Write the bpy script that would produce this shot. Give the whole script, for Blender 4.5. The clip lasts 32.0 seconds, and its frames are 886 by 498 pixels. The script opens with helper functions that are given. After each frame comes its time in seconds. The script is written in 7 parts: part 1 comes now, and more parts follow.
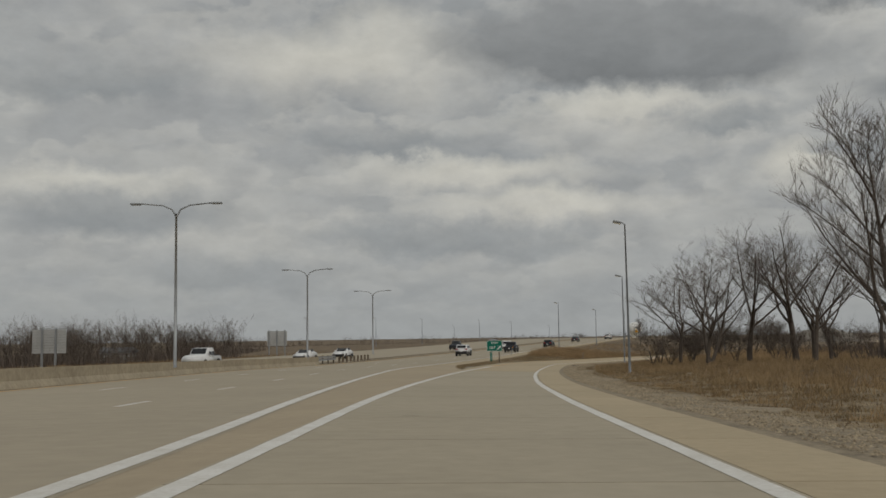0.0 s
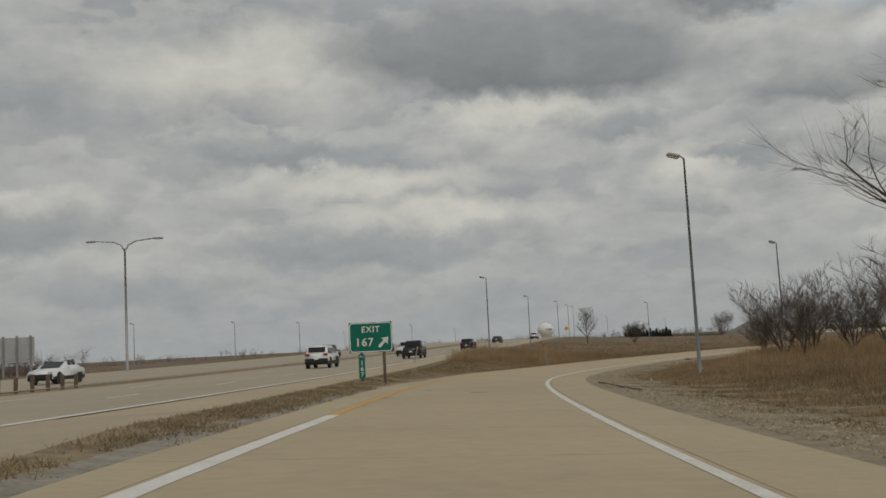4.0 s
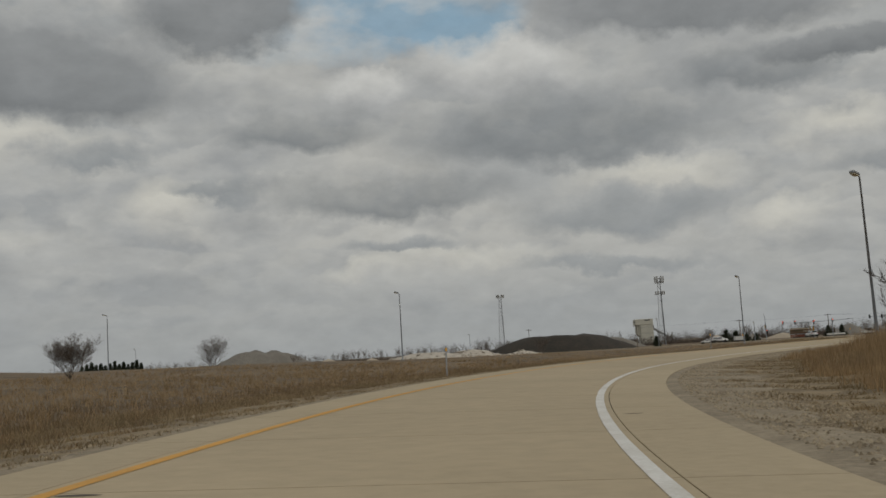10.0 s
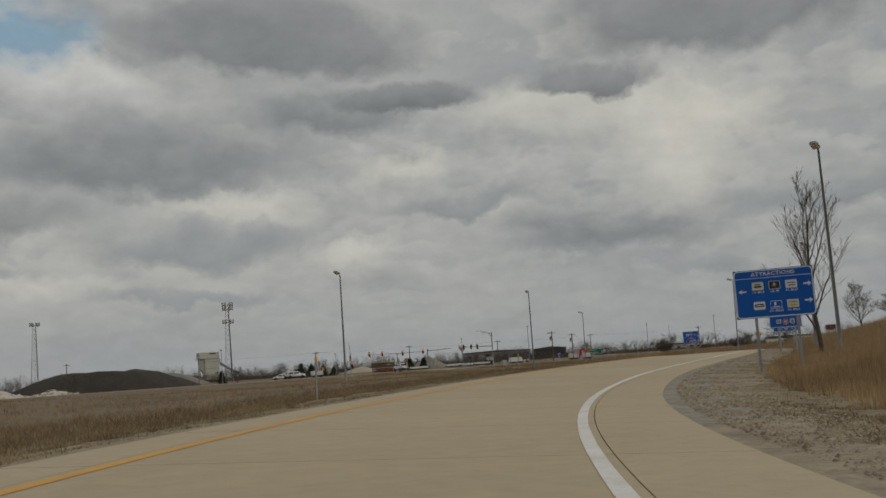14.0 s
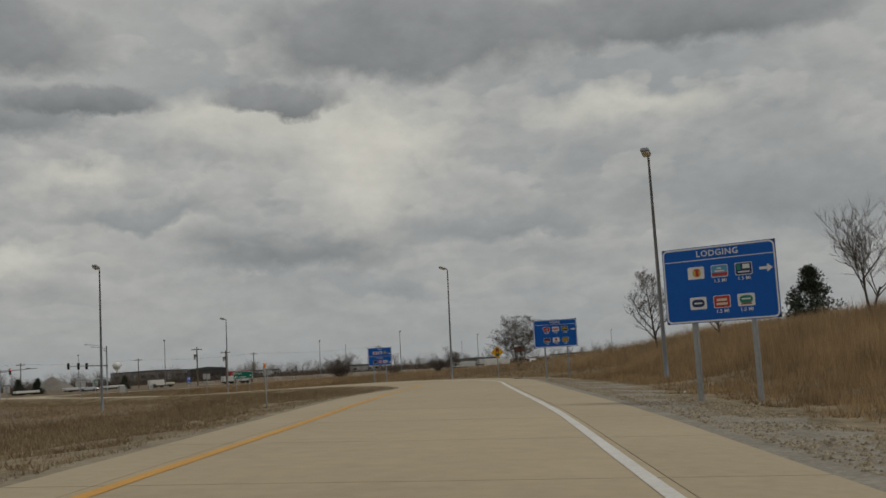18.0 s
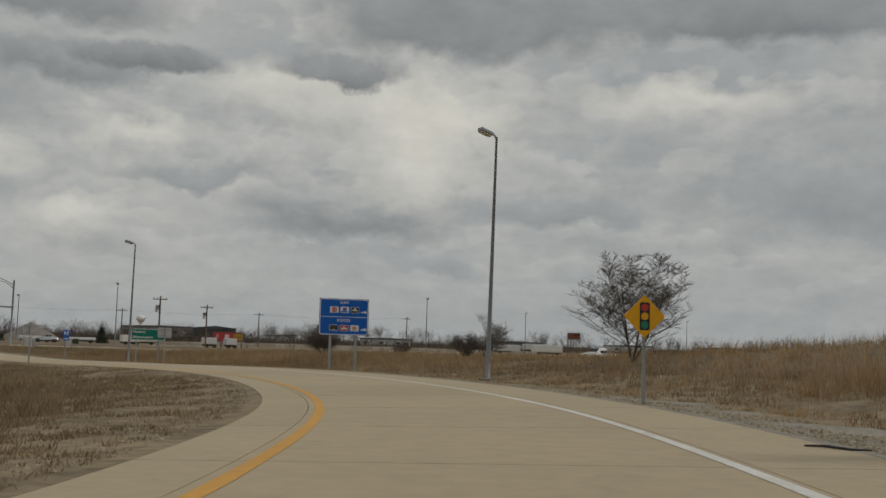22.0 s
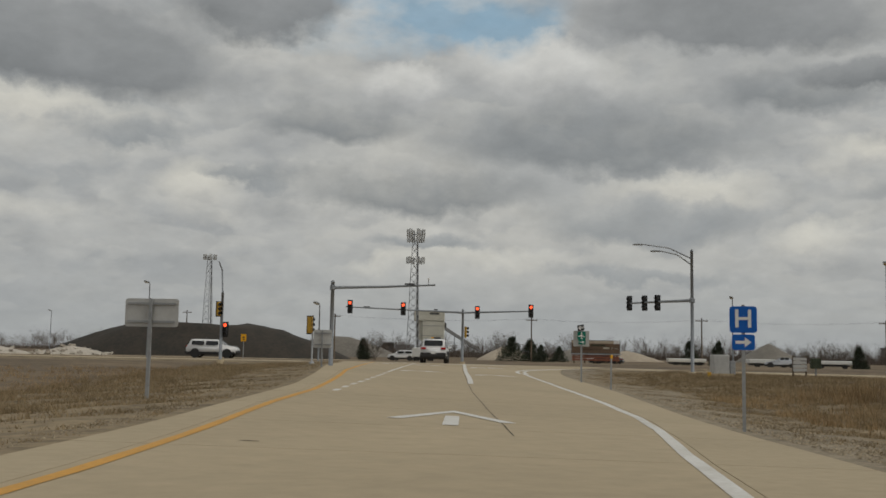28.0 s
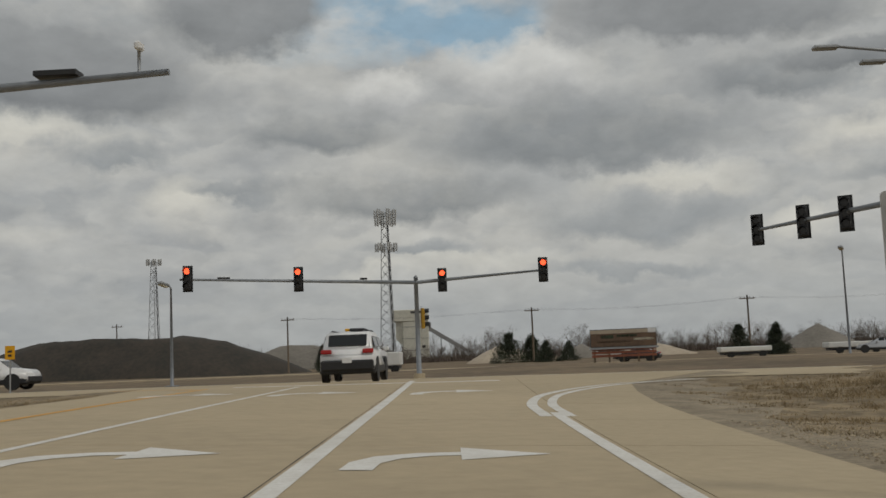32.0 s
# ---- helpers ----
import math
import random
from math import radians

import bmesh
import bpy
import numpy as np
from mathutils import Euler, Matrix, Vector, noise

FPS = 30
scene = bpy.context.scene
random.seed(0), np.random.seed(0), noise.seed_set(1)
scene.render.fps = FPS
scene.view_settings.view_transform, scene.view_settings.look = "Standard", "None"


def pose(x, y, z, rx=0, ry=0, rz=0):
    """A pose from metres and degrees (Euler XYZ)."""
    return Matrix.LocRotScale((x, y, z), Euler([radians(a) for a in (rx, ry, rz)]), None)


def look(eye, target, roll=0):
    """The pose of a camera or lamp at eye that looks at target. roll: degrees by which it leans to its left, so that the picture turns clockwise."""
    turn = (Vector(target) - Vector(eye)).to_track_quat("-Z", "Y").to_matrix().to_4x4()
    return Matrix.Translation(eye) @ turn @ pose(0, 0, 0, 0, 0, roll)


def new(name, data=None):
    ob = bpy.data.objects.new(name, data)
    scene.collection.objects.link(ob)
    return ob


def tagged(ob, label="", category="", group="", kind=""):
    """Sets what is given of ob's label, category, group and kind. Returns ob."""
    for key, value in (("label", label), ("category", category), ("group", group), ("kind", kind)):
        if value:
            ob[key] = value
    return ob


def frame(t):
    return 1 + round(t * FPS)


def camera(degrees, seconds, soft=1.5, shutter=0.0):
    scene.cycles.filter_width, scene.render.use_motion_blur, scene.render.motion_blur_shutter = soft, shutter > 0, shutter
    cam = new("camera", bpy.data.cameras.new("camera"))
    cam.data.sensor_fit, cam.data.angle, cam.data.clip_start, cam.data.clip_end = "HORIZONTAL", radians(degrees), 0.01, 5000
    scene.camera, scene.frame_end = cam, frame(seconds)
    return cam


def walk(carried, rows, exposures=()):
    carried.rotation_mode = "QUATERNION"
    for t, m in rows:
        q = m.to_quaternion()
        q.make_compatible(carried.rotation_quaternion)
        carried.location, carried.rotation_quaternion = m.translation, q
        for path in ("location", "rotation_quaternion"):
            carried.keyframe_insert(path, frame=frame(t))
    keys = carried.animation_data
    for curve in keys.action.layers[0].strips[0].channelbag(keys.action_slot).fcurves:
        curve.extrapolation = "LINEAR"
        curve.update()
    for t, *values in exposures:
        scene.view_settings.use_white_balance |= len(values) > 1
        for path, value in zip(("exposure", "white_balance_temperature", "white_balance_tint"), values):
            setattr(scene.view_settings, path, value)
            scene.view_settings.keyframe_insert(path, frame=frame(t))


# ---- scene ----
cam = camera(46.77, 32.0, soft=1.6)
PATH = [
    (0, (0.01, 0.00, 1.12), (-0.472, 9.951, 1.982), -0.78),
    (0.5, (-0.23, 9.97, 0.95), (-0.652, 19.926, 1.805), -1.19),
    (1, (-0.39, 19.84, 0.78), (-0.734, 29.798, 1.625), -1.68),
    (1.5, (-0.48, 29.58, 0.59), (-0.742, 39.538, 1.435), -2.01),
    (2, (-0.47, 39.15, 0.40), (-0.604, 49.118, 1.213), -1.89),
    (2.5, (-0.33, 48.50, 0.22), (-0.322, 58.468, 1.026), -2.13),
    (3, (-0.04, 57.55, 0.03), (0.159, 67.509, 0.939), -2.62),
    (3.5, (0.41, 66.34, -0.15), (0.785, 76.289, 0.777), -2.78),
    (4, (0.99, 74.98, -0.33), (1.508, 84.921, 0.596), -2.87),
    (4.5, (1.67, 83.58, -0.48), (2.310, 93.516, 0.411), -2.79),
    (5, (2.47, 92.17, -0.59), (3.234, 102.099, 0.305), -2.85),
    (5.5, (3.38, 100.67, -0.71), (4.278, 110.592, 0.174), -2.75),
    (6, (4.45, 108.96, -0.85), (5.692, 118.841, 0.030), -3.06),
    (6.5, (5.80, 116.94, -0.97), (7.464, 126.763, -0.108), -3.27),
    (7, (7.48, 124.65, -1.11), (9.631, 134.372, -0.267), -3.42),
    (7.5, (9.53, 132.21, -1.24), (12.185, 141.810, -0.412), -3.81),
    (8, (12.02, 139.81, -1.36), (15.157, 149.271, -0.536), -3.82),
    (8.5, (14.98, 147.44, -1.44), (18.619, 156.715, -0.590), -3.74),
    (9, (18.37, 154.86, -1.50), (22.577, 163.884, -0.584), -3.55),
    (9.5, (22.13, 161.91, -1.55), (26.876, 170.652, -0.566), -3.71),
    (10, (26.21, 168.57, -1.58), (31.464, 177.018, -0.567), -3.43),
    (10.5, (30.60, 174.87, -1.61), (36.368, 182.977, -0.575), -3.62),
    (11, (35.27, 180.76, -1.63), (41.500, 188.516, -0.586), -3.83),
    (11.5, (40.10, 186.22, -1.65), (46.734, 193.634, -0.606), -3.94),
    (12, (45.03, 191.28, -1.65), (51.962, 198.404, -0.595), -3.80),
    (12.5, (50.04, 195.97, -1.66), (57.320, 202.747, -0.601), -3.69),
    (13, (55.19, 200.34, -1.67), (62.813, 206.735, -0.601), -3.78),
    (13.5, (60.55, 204.46, -1.68), (68.483, 210.449, -0.600), -3.94),
    (14, (66.13, 208.34, -1.71), (74.326, 213.964, -0.616), -3.95),
    (14.5, (71.90, 211.96, -1.73), (80.360, 217.177, -0.639), -3.97),
    (15, (77.82, 215.25, -1.74), (86.544, 220.009, -0.631), -4.03),
    (15.5, (83.93, 218.20, -1.73), (92.891, 222.482, -0.598), -3.87),
    (16, (90.28, 220.89, -1.68), (99.415, 224.800, -0.606), -3.77),
    (16.5, (96.83, 223.37, -1.63), (106.116, 226.948, -0.567), -3.65),
    (17, (103.50, 225.62, -1.57), (112.898, 228.880, -0.502), -3.53),
    (17.5, (110.14, 227.64, -1.51), (119.622, 230.616, -0.410), -3.42),
    (18, (116.65, 229.47, -1.47), (126.172, 232.312, -0.375), -3.30),
    (18.5, (122.96, 231.20, -1.43), (132.495, 234.021, -0.354), -2.85),
    (19, (128.99, 232.87, -1.43), (138.524, 235.700, -0.359), -2.38),
    (19.5, (134.96, 234.54, -1.44), (144.473, 237.407, -0.377), -2.00),
    (20, (141.00, 236.27, -1.47), (150.490, 239.266, -0.461), -1.51),
    (20.5, (146.98, 238.04, -1.50), (156.446, 241.096, -0.505), -0.76),
    (21, (152.83, 239.82, -1.54), (162.273, 242.957, -0.547), -0.05),
    (21.5, (158.58, 241.63, -1.60), (168.006, 244.848, -0.636), 0.83),
    (22, (164.28, 243.46, -1.67), (173.679, 246.769, -0.755), 1.60),
    (22.5, (169.94, 245.39, -1.76), (179.230, 248.995, -0.898), 1.97),
    (23, (175.49, 247.54, -1.85), (184.579, 251.642, -1.037), 2.39),
    (23.5, (180.83, 249.98, -1.92), (189.637, 254.667, -1.108), 2.70),
    (24, (185.91, 252.77, -1.97), (194.319, 258.090, -1.075), 2.83),
    (24.5, (190.67, 255.86, -2.01), (198.677, 261.772, -1.082), 2.75),
    (25, (195.11, 259.23, -2.03), (202.676, 265.713, -1.095), 2.67),
    (25.5, (199.24, 262.87, -2.06), (206.303, 269.880, -1.114), 2.44),
    (26, (202.99, 266.70, -2.11), (209.514, 274.219, -1.148), 2.30),
    (26.5, (206.33, 270.68, -2.17), (212.292, 278.647, -1.180), 2.09),
    (27, (209.32, 274.77, -2.26), (214.796, 283.074, -1.251), 1.62),
    (27.5, (212.09, 278.96, -2.33), (217.240, 287.463, -1.333), 1.30),
    (28, (214.76, 283.24, -2.42), (219.804, 291.814, -1.409), 1.00),
    (28.5, (217.46, 287.59, -2.48), (222.585, 296.120, -1.459), 0.58),
    (29, (220.26, 291.95, -2.53), (225.571, 300.357, -1.507), -0.01),
    (29.5, (223.16, 296.21, -2.55), (228.685, 304.476, -1.522), -1.09),
    (30, (226.12, 300.33, -2.55), (231.768, 308.518, -1.503), -1.95),
    (30.5, (229.08, 304.38, -2.51), (234.827, 312.487, -1.451), -2.66),
    (31, (231.98, 308.37, -2.48), (237.510, 316.633, -1.384), -2.59),
    (31.5, (234.71, 312.36, -2.45), (240.037, 320.754, -1.340), -2.27),
    (32, (237.26, 316.30, -2.43), (242.380, 324.826, -1.379), -2.36),
]
walk(cam, [(t, look(eye, target, roll)) for t, eye, target, roll in PATH],
     [(t, stops, 6420, 9) for t, stops in ((0, -0.13), (2.5, -0.13), (5, -0.02), (7, -0.02), (9, -0.12), (13, -0.16), (15, -0.21), (19, -0.13), (21, -0.12), (22.5, -0.01), (26, 0.0), (32, -0.02))])

# ---- world: broken cloud over a low spring sky ----
SUN_AZ, SUN_EL = radians(150), radians(48)
world = bpy.data.worlds.new("cloudy_sky")
scene.world = world
world.use_nodes = True
wt = world.node_tree
wt.nodes.clear()


def wmath(op, a, b=None, clamp=False):
    n = wt.nodes.new("ShaderNodeMath")
    n.operation, n.use_clamp = op, clamp
    for i, v in enumerate((a, b)):
        if v is None:
            continue
        if isinstance(v, (int, float)):
            n.inputs[i].default_value = v
        else:
            wt.links.new(v, n.inputs[i])
    return n.outputs[0]


def wramp(fac, stops):
    n = wt.nodes.new("ShaderNodeValToRGB")
    while len(n.color_ramp.elements) < len(stops):
        n.color_ramp.elements.new(0.5)
    for e, (p, c) in zip(n.color_ramp.elements, stops):
        e.position, e.color = p, (*c, 1)
    wt.links.new(fac, n.inputs[0])
    return n.outputs[0]


def wmix(fac, a, b):
    n = wt.nodes.new("ShaderNodeMix")
    n.data_type = "RGBA"
    for s, v in ((0, fac), (6, a), (7, b)):
        if isinstance(v, (int, float)):
            n.inputs[s].default_value = v
        elif isinstance(v, tuple):
            n.inputs[s].default_value = (*v, 1)
        else:
            wt.links.new(v, n.inputs[s])
    return n.outputs[2]


coord = wt.nodes.new("ShaderNodeTexCoord").outputs["Generated"]
sep = wt.nodes.new("ShaderNodeSeparateXYZ")
wt.links.new(coord, sep.inputs[0])
lift = wmath("ADD", wmath("MAXIMUM", sep.outputs[2], 0.0), 0.24)
deck = wt.nodes.new("ShaderNodeCombineXYZ")
wt.links.new(wmath("DIVIDE", sep.outputs[0], lift), deck.inputs[0])
wt.links.new(wmath("DIVIDE", sep.outputs[1], lift), deck.inputs[1])


def wnoise(scale, detail, rough, shift, warp=0.0, pull=1.0):
    m = wt.nodes.new("ShaderNodeMapping")
    m.inputs[3].default_value = (pull, pull, pull)
    m.inputs[1].default_value = shift
    wt.links.new(deck.outputs[0], m.inputs[0])
    n = wt.nodes.new("ShaderNodeTexNoise")
    n.inputs["Scale"].default_value, n.inputs["Detail"].default_value = scale, detail
    n.inputs["Roughness"].default_value, n.inputs["Distortion"].default_value = rough, warp
    wt.links.new(m.outputs[0], n.inputs["Vector"])
    return n.outputs["Fac"]


def wvector(op, a, b):
    n = wt.nodes.new("ShaderNodeVectorMath")
    n.operation = op
    for k, v in enumerate((a, b)):
        if isinstance(v, tuple):
            n.inputs[k].default_value = v
        elif isinstance(v, (int, float)):
            n.inputs["Scale"].default_value = v
        else:
            wt.links.new(v, n.inputs[k])
    return n.outputs["Value" if op == "DOT_PRODUCT" else "Vector"]


def wlumps(scale, shift, detail=6.0, rough=0.5, out="Fac", flat=1.9):
    """Rounded lumps over the whole sky, wider than tall."""
    m = wt.nodes.new("ShaderNodeMapping")
    m.inputs[1].default_value, m.inputs[3].default_value = shift, (1.0, 1.0, flat)
    wt.links.new(coord, m.inputs[0])
    n = wt.nodes.new("ShaderNodeTexNoise")
    n.inputs["Scale"].default_value, n.inputs["Detail"].default_value, n.inputs["Roughness"].default_value = scale, detail, rough
    wt.links.new(m.outputs[0], n.inputs["Vector"])
    return n.outputs[out]


def step(value, lo, hi):
    return wmath("DIVIDE", wmath("SUBTRACT", value, lo), hi - lo, clamp=True)


# directions bent by two sizes of turbulence, so that every cloud has a billowed outline
bent = wvector("ADD", coord, wvector("SCALE", wvector("SUBTRACT", wlumps(5.0, (0.3, 0.2, 0.9), 2.0, 0.5, "Color"), (0.5, 0.5, 0.5)), 0.055))
bent = wvector("ADD", bent, wvector("SCALE", wvector("SUBTRACT", wlumps(17.0, (0.8, 0.5, 0.1), 6.0, 0.58, "Color", 1.2), (0.5, 0.5, 0.5)), 0.06))


def bank(az, el, wide, tall, tilt, edge, foot=0.75):
    """A cloud round a bearing and elevation (degrees): how far a direction lies inside it, and how high in it."""
    a, e, q = radians(az), radians(el), radians(tilt)
    c = Vector((math.sin(a) * math.cos(e), math.cos(a) * math.cos(e), math.sin(e)))
    flat = Vector((math.cos(a), -math.sin(a), 0.0))
    rise = flat.cross(c)
    u = wmath("DIVIDE", wvector("DOT_PRODUCT", bent, tuple(flat * math.cos(q) + rise * math.sin(q))), radians(wide))
    v = wmath("DIVIDE", wvector("DOT_PRODUCT", bent, tuple(rise * math.cos(q) - flat * math.sin(q))), radians(tall))
    h = wmath("MAXIMUM", v, wmath("DIVIDE", v, -foot))
    r = wmath("SQRT", wmath("ADD", wmath("MULTIPLY", u, u), wmath("MULTIPLY", h, h)))
    ahead = wmath("GREATER_THAN", wvector("DOT_PRODUCT", coord, tuple(c)), 0.5)
    return wmath("MULTIPLY", wmath("DIVIDE", wmath("SUBTRACT", 1.0 + edge / 2, r), edge, clamp=True), ahead), step(v, -0.8, 1.0)


cloud = wramp(wnoise(0.8, 5.0, 0.5, (7.3, 2.2, 1.9)), [(0.36, (0.325, 0.338, 0.342)), (0.52, (0.400, 0.404, 0.393)), (0.64, (0.470, 0.463, 0.432))])
# three decks of broken cumulus: bright where a cloud thins upwards, grey below
for scale, shift, cut, veil, over, dark in ((1.5, (3.1, 1.7, 0.4), 0.49, 0.6, 0.90, (0.285, 0.295, 0.302)), (2.7, (5.7, 0.6, 2.4), 0.50, 0.5, 0.93, (0.295, 0.304, 0.310)), (4.6, (0.9, 4.4, 3.3), 0.51, 0.4, 0.96, (0.300, 0.308, 0.312))):
    lumps = wmath("MULTIPLY", wmath("SUBTRACT", wlumps(9.0 + 3 * scale, (scale, 0.4, 0.1), 7.0), 0.5), 0.75)
    here = wmath("ADD", wnoise(scale, 2.0, 0.4, shift), lumps)
    above = wmath("ADD", wnoise(scale, 2.0, 0.4, shift, 0.0, over), wmath("MULTIPLY", lumps, 0.8))
    deep = wmix(step(wlumps(7.0 + 2 * scale, (0.1, scale, 0.6)), 0.36, 0.66), dark, (0.385, 0.390, 0.384))
    body = wmix(step(above, cut - 0.08, cut + 0.16), (0.525, 0.516, 0.480), deep)
    cloud = wmix(wmath("MULTIPLY", step(here, cut - 0.01, cut + 0.06), veil), cloud, body)
# the clouds of this sky, each as bearing, elevation, half width, half height, tilt (degrees)
PALE = [(-9.0, 15.2, 6.0, 2.0, 0), (3, 7.2, 5.0, 0.7, 0), (33, 5.2, 4.0, 0.6, -2), (-1.4, 9.2, 6.0, 0.9, -1), (16.9, 8.5, 2.0, 1.3, -2), (27.0, 4.8, 2.2, 0.5, -2), (50.8, 6.4, 1.8, 0.7, -3), (68.4, 12.7, 5.4, 1.9, -2), (53.8, 10.8, 2.3, 0.8, 0),
        (60.7, 13.6, 3.0, 1.4, 2), (71.5, 12.6, 2.6, 0.9, 0), (69.3, 9.8, 2.4, 2.3, -3), (-22, 8.0, 4.0, 0.9, 0), (44, 9.4, 4.0, 0.7, -3), (84, 13.6, 4.5, 0.9, -2), (8, 12.6, 5.0, 0.8, 0)]
GREY = [(-20.5, 6.6, 5.5, 1.5, 0), (-22.0, 14.2, 4.6, 1.4, 4), (-6.0, 10.8, 4.6, 0.7, 0), (-2.6, 5.6, 7.4, 0.9, -1), (-14.5, 3.2, 5.0, 1.1, 0), (13.7, 11.6, 2.4, 0.8, -4), 
        (42.0, 7.4, 5.6, 1.3, 0), (29.4, 6.2, 2.9, 0.5, -1), (42.0, 4.4, 5.0, 0.5, -2), (19.5, 9.4, 2.2, 0.6, -1), (92.2, 8.3, 6.0, 2.6, -4), (77.5, 7.6, 5.4, 1.2, 0), (70.6, 4.0, 2.4, 0.6, -3), (57, 8.6, 4.0, 0.8, 1)]
DARK = [(7.9, 16.0, 10.0, 3.0, -3), (20.0, 19.2, 4.4, 2.2, 2), (46.2, 18.4, 7.4, 2.2, -4), (53.8, 14.8, 4.2, 1.1, -3), (64.6, 14.9, 3.1, 1.2, -1), (72.2, 18.0, 7.6, 2.8, -2), (88.0, 18.2, 9.0, 2.2, -2)]
BASES = [(49.6, 13.9, 3.9, 1.6, -3), (38.8, 11.9, 8.6, 2.3, 0), (65.1, 6.5, 5.2, 1.5, -2), (29.1, 8.9, 6.4, 1.7, 0), (24.0, 12.8, 3.8, 1.8, 0)]
gloom = wlumps(10.0, (0.7, 0.1, 0.3), 4.0)
for shape in PALE:
    inside, high = bank(*shape, 1.2, 1.0)
    cloud = wmix(wmath("MULTIPLY", inside, 0.85), cloud, wmix(high, (0.53, 0.515, 0.47), (0.67, 0.645, 0.565)))
for shape in GREY:
    inside, high = bank(*shape, 0.8)
    cloud = wmix(wmath("MULTIPLY", inside, 0.85), cloud, wmix(high, (0.250, 0.267, 0.277), (0.355, 0.363, 0.358)))

sky = wt.nodes.new("ShaderNodeTexSky")
sky.sky_type, sky.sun_disc, sky.sun_elevation, sky.sun_rotation = "NISHITA", False, SUN_EL, SUN_AZ
clear = wt.nodes.new("ShaderNodeVectorMath")
clear.operation = "SCALE"
clear.inputs["Scale"].default_value = 0.12
wt.links.new(sky.outputs[0], clear.inputs[0])
pale = wmix(0.72, clear.outputs[0], (0.27, 0.40, 0.47))
# the blue gap with the sunlit cloud tops below it
for shape in ((29.0, 18.9, 6.4, 2.0, 1), (33.5, 17.6, 3.0, 1.1, 6)):
    inside, high = bank(*shape, 0.8, 0.9)
    cloud = wmix(wmath("MULTIPLY", inside, 0.85), cloud, wmix(step(wlumps(14.0, (0.4, 0.6, 0.2), 5.0), 0.44, 0.66), pale, (0.50, 0.52, 0.52)))
for shape in ((28.3, 15.2, 2.4, 1.0, -8), (36.2, 15.6, 4.0, 1.5, -2)):
    inside, high = bank(*shape, 0.6, 1.2)
    cloud = wmix(wmath("MULTIPLY", inside, 0.85), cloud, wmix(high, (0.40, 0.402, 0.395), (0.66, 0.65, 0.61)))
# grey undersides that fade upwards into lit tops
for shape in BASES:
    inside, high = bank(*shape, 0.7, 0.6)
    cloud = wmix(wmath("MULTIPLY", inside, wmath("SUBTRACT", 0.98, wmath("MULTIPLY", high, 0.75))), cloud, (0.205, 0.218, 0.225))
for shape in DARK:
    inside, high = bank(*shape, 0.42)
    under = wmix(step(gloom, 0.34, 0.68), (0.172, 0.181, 0.186), (0.235, 0.243, 0.247))
    cloud = wmix(wmath("MULTIPLY", inside, 0.94), cloud, wmix(wmath("MULTIPLY", high, 0.62), under, (0.37, 0.375, 0.372)))
cloud = wmix(wmath("SUBTRACT", 1.0, wmath("DIVIDE", sep.outputs[2], 0.12), clamp=True), cloud, (0.350, 0.360, 0.358))
# fine relief of the vapour
grain = wmath("ADD", wmath("MULTIPLY", wlumps(30.0, (0.2, 0.9, 0.4), 6.0, 0.62), 0.30), 0.85)
tint = wt.nodes.new("ShaderNodeVectorMath")
tint.operation = "SCALE"
wt.links.new(cloud, tint.inputs[0])
wt.links.new(grain, tint.inputs["Scale"])
both = tint.outputs["Vector"]
back = wt.nodes.new("ShaderNodeBackground")
back.inputs["Strength"].default_value = 1.0
wt.links.new(both, back.inputs["Color"])
wt.links.new(back.outputs[0], wt.nodes.new("ShaderNodeOutputWorld").inputs["Surface"])

sun = new("sun", bpy.data.lights.new("sun", "SUN"))
sun.data.energy, sun.data.angle, sun.data.color = 0.9, radians(14), (1.0, 0.93, 0.82)
sun.matrix_world = look((0, 0, 100), (-100 * math.sin(SUN_AZ), -100 * math.cos(SUN_AZ), 100 - 100 * math.tan(SUN_EL)))
sun["kind"] = "structure"


